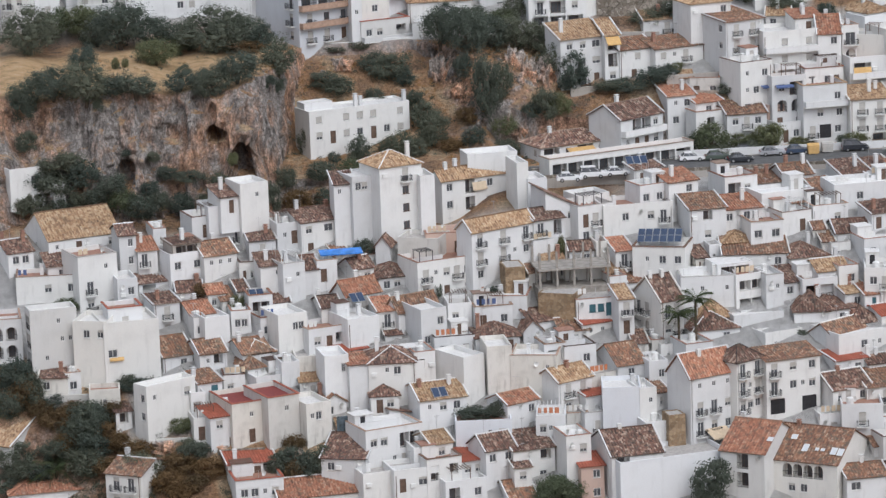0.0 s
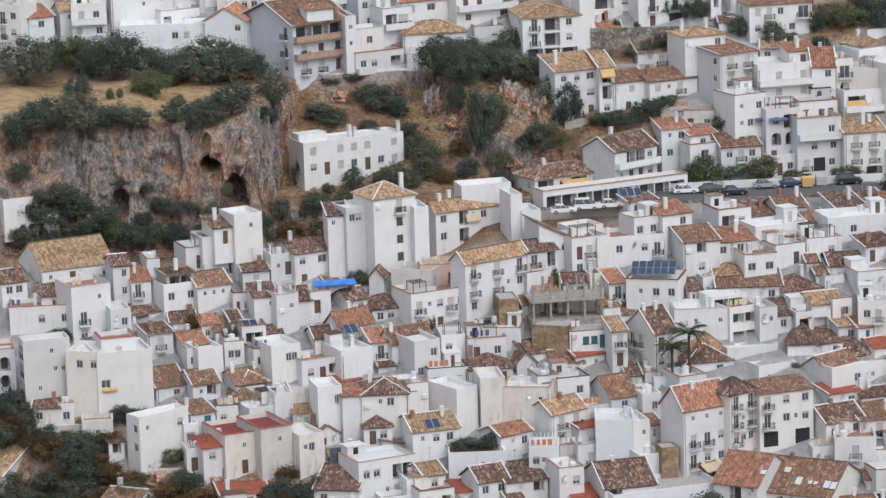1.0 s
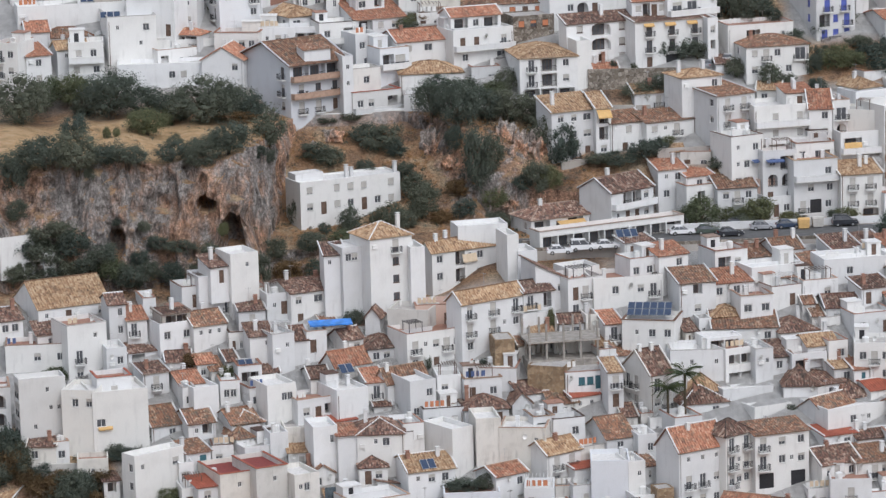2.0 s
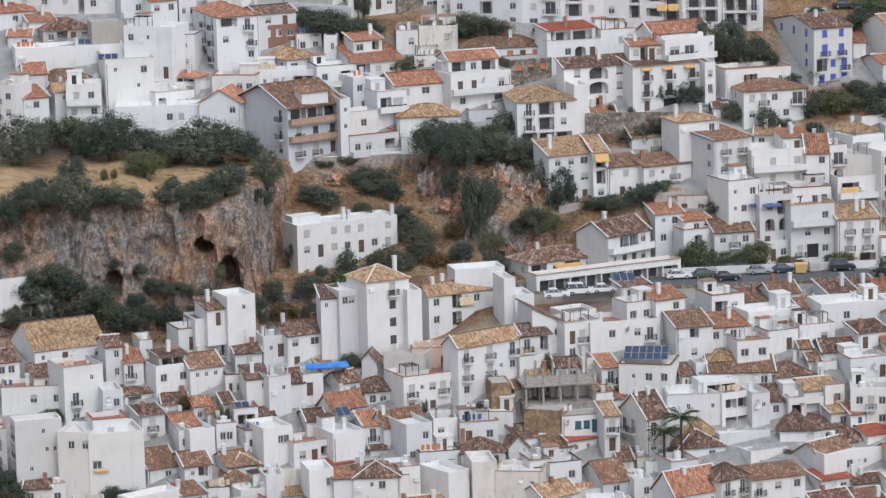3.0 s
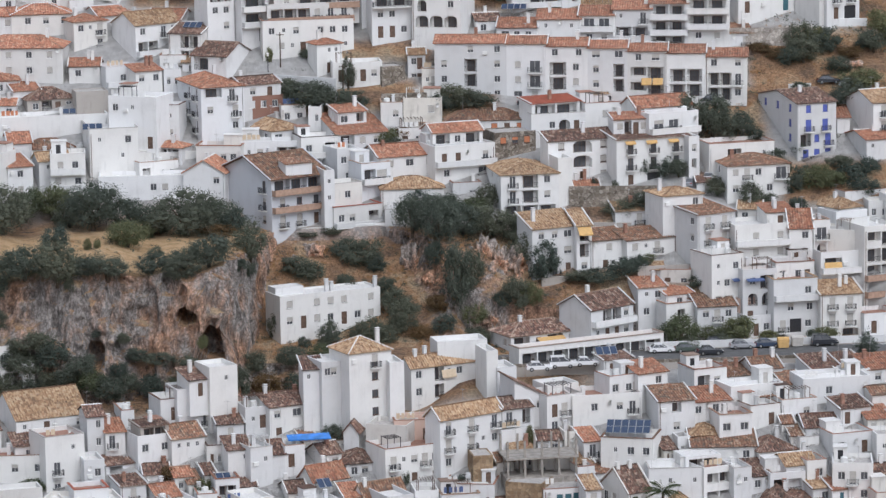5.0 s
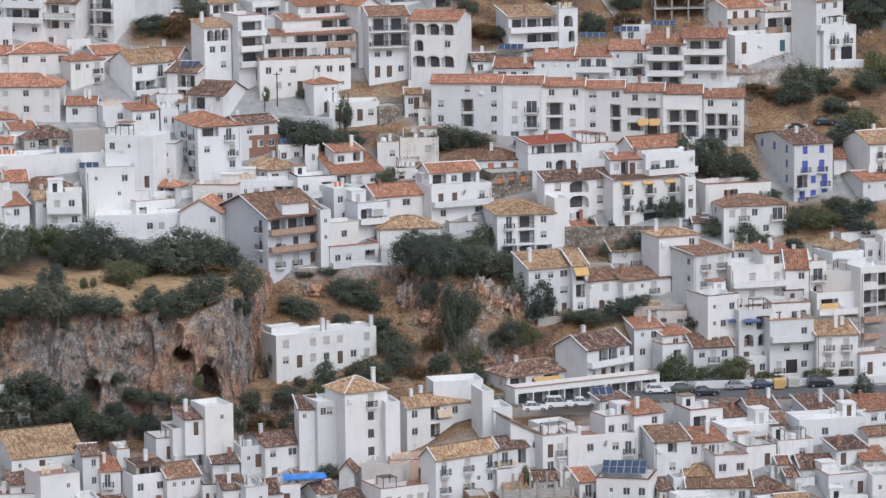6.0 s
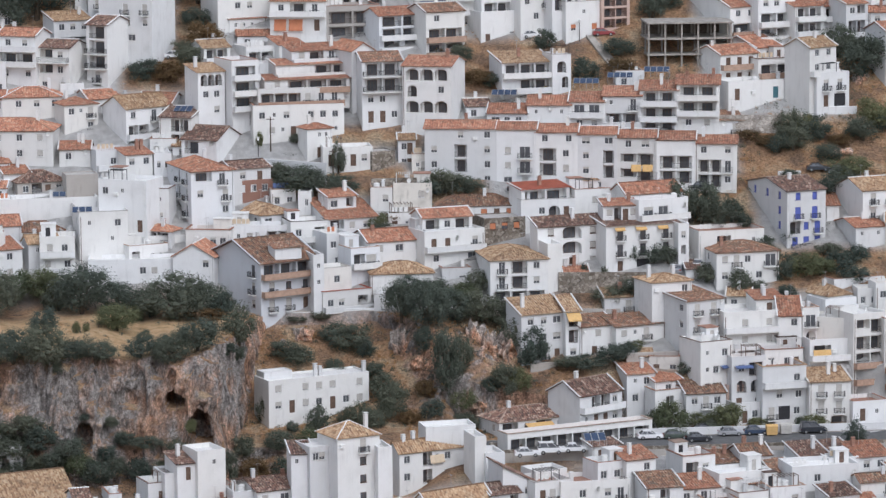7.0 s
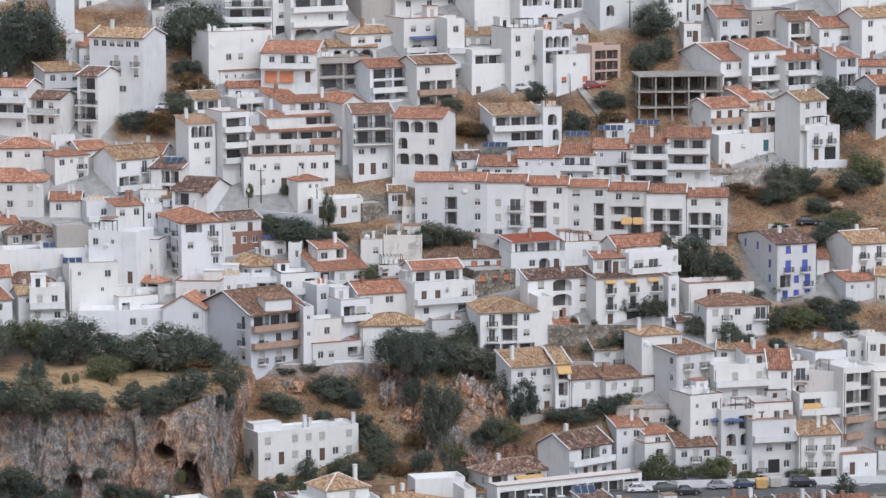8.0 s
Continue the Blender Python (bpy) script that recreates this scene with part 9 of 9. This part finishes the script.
tree(51.8, 726.9, 96.5, 4.7, 5.3, "d", "bush")
tree(27.8, 716.0, 90.0, 4.0, 4.2, "o", "tree")
tree(41.3, 714.3, 89.0, 6.3, 3.6, "o", "tree")
tree(81.6, 713.3, 88.3, 6.5, 6.3, "o", "tree")
tree(86.3, 708.1, 85.2, 8.8, 7.3, "d", "bush")
tree(89.9, 712.8, 88.1, 5.2, 5.2, "d", "bush")
tree(12.3, 713.3, 88.5, 4.2, 3.1, "d", "bush")
tree(-62.2, 565.1, 12.7, 4.3, 5.1, "d", "bush")
tree(-53.5, 558.5, 7.2, 4.7, 6.8, "d", "bush")
tree(-63.6, 556.8, 4.1, 5.1, 3.0, "o", "bush")
tree(-45.8, 556.7, 7.4, 5.0, 2.0, "y", "bush")
tree(-39.8, 552.9, 5.2, 5.0, 3.3, "y", "bush")
tree(-41.3, 549.6, 3.2, 5.8, 3.3, "y", "bush")
tree(-18.9, 551.4, 4.3, 4.0, 4.7, "o", "tree")
tree(-23.5, 552.1, 4.6, 4.7, 4.2, "d", "bush")
tree(-23.1, 555.6, 6.9, 3.4, 3.0, "y", "bush")
tree(37.9, 543.3, -0.4, 5.8, 7.4, "d", "bush")
tree(15.2, 544.3, 0.1, 6.6, 4.9, "l", "tree")
tree(-50.2, 562.4, 10.8, 4.2, 3.4, "y", "bush")
tree(-47.7, 552.5, 4.3, 4.2, 3.7, "d", "bush")
tree(-52.3, 560.8, 9.5, 4.2, 4.2, "d", "bush")
tree(-38.2, 556.1, 7.3, 4.2, 2.0, "d", "bush")
tree(-48.3, 568.5, 14.8, 3.9, 1.9, "o", "bush")
tree(-43.7, 559.0, 8.9, 2.5, 1.2, "d", "bush")
tree(-64.9, 568.1, 14.6, 6.0, 5.1, "d", "bush")
tree(-54.4, 560.8, 9.2, 5.9, 5.1, "d", "bush")
tree(-45.6, 551.9, 4.4, 5.9, 4.2, "d", "bush")
tree(-37.8, 554.9, 6.3, 5.0, 3.0, "d", "bush")
tree(15.3, 707.4, 84.9, 6.2, 2.7, "y", "bush")
tree(18.4, 706.7, 84.4, 5.2, 2.5, "d", "bush")
tree(35.0, 708.0, 85.2, 5.2, 4.1, "d", "bush")
tree(41.3, 709.5, 86.1, 6.2, 3.1, "y", "bush")
tree(-45.8, 709.4, 86.1, 6.2, 3.5, "d", "bush")
tree(-41.1, 708.7, 85.6, 6.2, 4.1, "y", "bush")
tree(-37.6, 711.6, 87.4, 5.2, 4.6, "d", "bush")
tree(4.2, 558.7, 10.4, 5.9, 2.0, "o", "bush")
tree(7.2, 558.0, 10.8, 3.0, 2.5, "o", "bush")
tree(53.8, 569.7, 18.8, 1.7, 0.7, "o", "bush")

# ---------------------------------------------------------------- road below the upper village
road(14.1, 611.5, 75.1, 616.8, 35.37, 9.8)
car(38.98, 621.62, 35.43, 5.0, "white", "car")
car(43.23, 621.80, 35.43, 5.0, "green", "car")
car(46.72, 619.28, 35.43, 5.0, "dark", "car")
car(48.41, 626.61, 35.43, 5.0, "dark", "car")
car(52.36, 623.97, 35.43, 5.0, "silver", "car")
car(56.59, 624.64, 35.43, 5.0, "blue", "car")
car(65.93, 625.36, 35.43, 5.0, "dark", "van")
car(18.51, 608.57, 35.43, 5.0, "white", "car")
car(22.30, 610.63, 35.43, 5.0, "white", "van")
car(26.34, 611.75, 35.43, 5.0, "white", "car")
skip_bin(60.3, 623.3, 35.43, 5.0, AWN_Y, "bright yellow")
skip_bin(62.7, 624.3, 35.43, 5.0, SHUT_GREY, "pale grey")
car(-42.40, 714.75, 89.21, -5, "white")
car(19.61, 680.08, 68.46, 0, "dark")
car(52.07, 680.15, 68.56, 0, "dark")
car(72.99, 684.39, 71.10, 0, "dark")
car(23.43, 719.15, 91.88, 20, "white")
car(36.78, 719.62, 92.18, 10, "red")
car(51.66, 661.33, 57.33, 70, "white")
car(76.74, 683.66, 70.57, 0, "silver")
car(48.17, 660.20, 56.55, 75, "silver")
palm(37.8, 571.2, 16.3, 8.1, 3.2)
palm(35.1, 569.3, 15.1, 7.5, 2.9)
palm(-58.5, 556.6, 3.9, 1.6, 4.4)
concrete_frame(46.5, 710.5, 86.7, 4, 15.6, 9, 3, 5)
concrete_frame(14.6, 580.0, 24.6, 10, 11.0, 6, 1, 4, 3.0, "half-built concrete storey with bare columns over brick walls", 2.6)
street_lamp(33.7, 719.0, 91.8, 2.9)
street_lamp(34.3, 718.2, 91.2, 3.7)
street_lamp(-24.5, 689.2, 73.9, 3.0)
street_lamp(27.2, 720.9, 92.9, 2.6)
pole(-22.3, 690.4, 74.7, 6.3)
pole(-11.1, 684.1, 70.9, 5.0)
pole(46.5, 736.3, 102.1, 5.4)
awning(41.59, 680.48, 73.05, -6, 1.8, 0.5, 1.0, AWN_Y, "yellow striped")
awning(43.58, 680.27, 73.06, -6, 1.8, 0.5, 1.0, AWN_Y, "yellow striped")
awning(-19.34, 587.87, 30.21, 10, 6.7, 2.2, 0.35, AWN_B, "bright blue tarpaulin")
garden_wall(-23.4, 650.8, 51.3, 10.1, 2.3, 0.8, WHITE, "low white garden")
garden_wall(-12.4, 650.9, 51.8, 10.1, 5.5, 0.8, WHITE, "white terrace")
garden_wall(27.6, 656.2, 54.0, 15.4, -2.3, 3.7, STONE, "rough rubble")
garden_wall(26.5, 652.3, 51.5, 11.5, -5.9, 0.6, GREYW, "grey cement")
garden_wall(-4.3, 677.9, 67.5, 10.0, 7.8, 3.8, STONE, "grey stone")
garden_wall(57.6, 694.4, 76.9, 11.8, -4.0, 3.2, PALE_STONE, "pale rubble")
footpath(((36.4, 719.4), (38.0, 716.1), (39.6, 712.8), (41.3, 709.5)), 1.8)
garden_wall(-27.6, 689.9, 71.6, 17.8, -30.8, 2.2, WHITE, "white ramp")
garden_wall(38.3, 639.7, 44.8, 11.8, 11.2, 1.7, GREYW, "grey cement")
garden_wall(22.2, 638.4, 44.0, 5.1, 19.6, 1.1, GREYW, "grey cement")
garden_wall(67.8, 682.8, 70.3, 4.1, 9.0, 1.0, WHITE, "white")
garden_wall(-65.5, 650.4, 51.9, 17.6, -8.4, 0.3, STONE, "tumbled stone")
garden_wall(-45.4, 557.6, 8.2, 7.1, 2.9, 0.8, DIRTY, "old white garden")
garden_wall(-34.4, 555.4, 6.8, 7.1, 3.9, 0.8, STONE, "old stone")
garden_wall(-60.5, 564.6, 12.4, 6.8, 1.7, 2.0, DIRTY, "weathered garden")
garden_wall(14.7, 616.8, 34.8, 5.6, -15.7, 1.3, STONE, "brown stone")
garden_wall(78.5, 698.5, 79.6, 5.1, 2.0, 1.4, WHITE, "white")
for row in ((0.6, 645.0, 45.6, 2.6, 3.6, 3.0, 10, 1), (3.2, 641.6, 44.2, 1.8, 2.6, 2.6, -15, 2), (12.3, 643.2, 48.2, 2.2, 2.8, 2.6, 5, 3), (15.2, 641.6, 46.2, 2.8, 3.2, 3.0, -10, 4), (18.0, 641.6, 46.6, 1.9, 3.4, 2.8, 20, 5),
            (5.6, 632.8, 38.8, 1.8, 1.3, 2.0, 0, 6), (13.4, 635.2, 38.6, 2.2, 1.2, 2.0, 12, 7), (-19.6, 645.4, 46.8, 2.0, 1.4, 2.0, 0, 8), (-16.2, 647.4, 49.0, 1.6, 1.1, 2.0, 30, 9),
            (-42.6, 557.6, 7.4, 2.6, 1.6, 1.6, 10, 10), (-38.0, 556.0, 6.4, 2.4, 1.7, 1.5, -10, 11), (-35.0, 557.0, 7.0, 1.8, 1.4, 1.4, 0, 12), (-23.2, 554.6, 5.7, 1.4, 1.8, 1.3, 20, 13), (79.5, 689.2, 73.6, 2.2, 1.0, 1.8, 0, 14), (85.0, 707.6, 84.8, 1.6, 1.2, 1.5, 25, 15)):
    outcrop(*row)
scrub("cliff_scrub", "low dark green brush on the cliff ledges", ((-75, 28, 612, 640, 420), (-28, 28, 628, 648, 500), (-75, -28, 598, 606, 160)), "d", 3, 0.55)
scrub("dry_grass", "tufts of straw-coloured dry grass", ((-75, -25, 613, 640, 110), (-30, 30, 612, 650, 2200), (55, 95, 690, 720, 300), (5, 40, 715, 742, 700), (-70, -40, 725, 750, 600), (45, 95, 675, 720, 900), (-80, -28, 535, 560, 60)), "s", 4, 0.4)
scrub("bank_brush", "dark brush on the lower bank", ((-85, -45, 520, 560, 1500), (-60, -22, 525, 552, 1000), (-40, -18, 676, 690, 250), (45, 95, 660, 720, 1100), (5, 40, 715, 742, 250), (-28, 28, 612, 630, 160), (-75, -22, 545, 574, 900)), "d", 6, 0.6)
slab("debris_net", -16.6, 557.1, 7.2, 4.5, 0.12, 4.4, 14, NET, "blue-grey debris netting over a roof under repair", "netting")
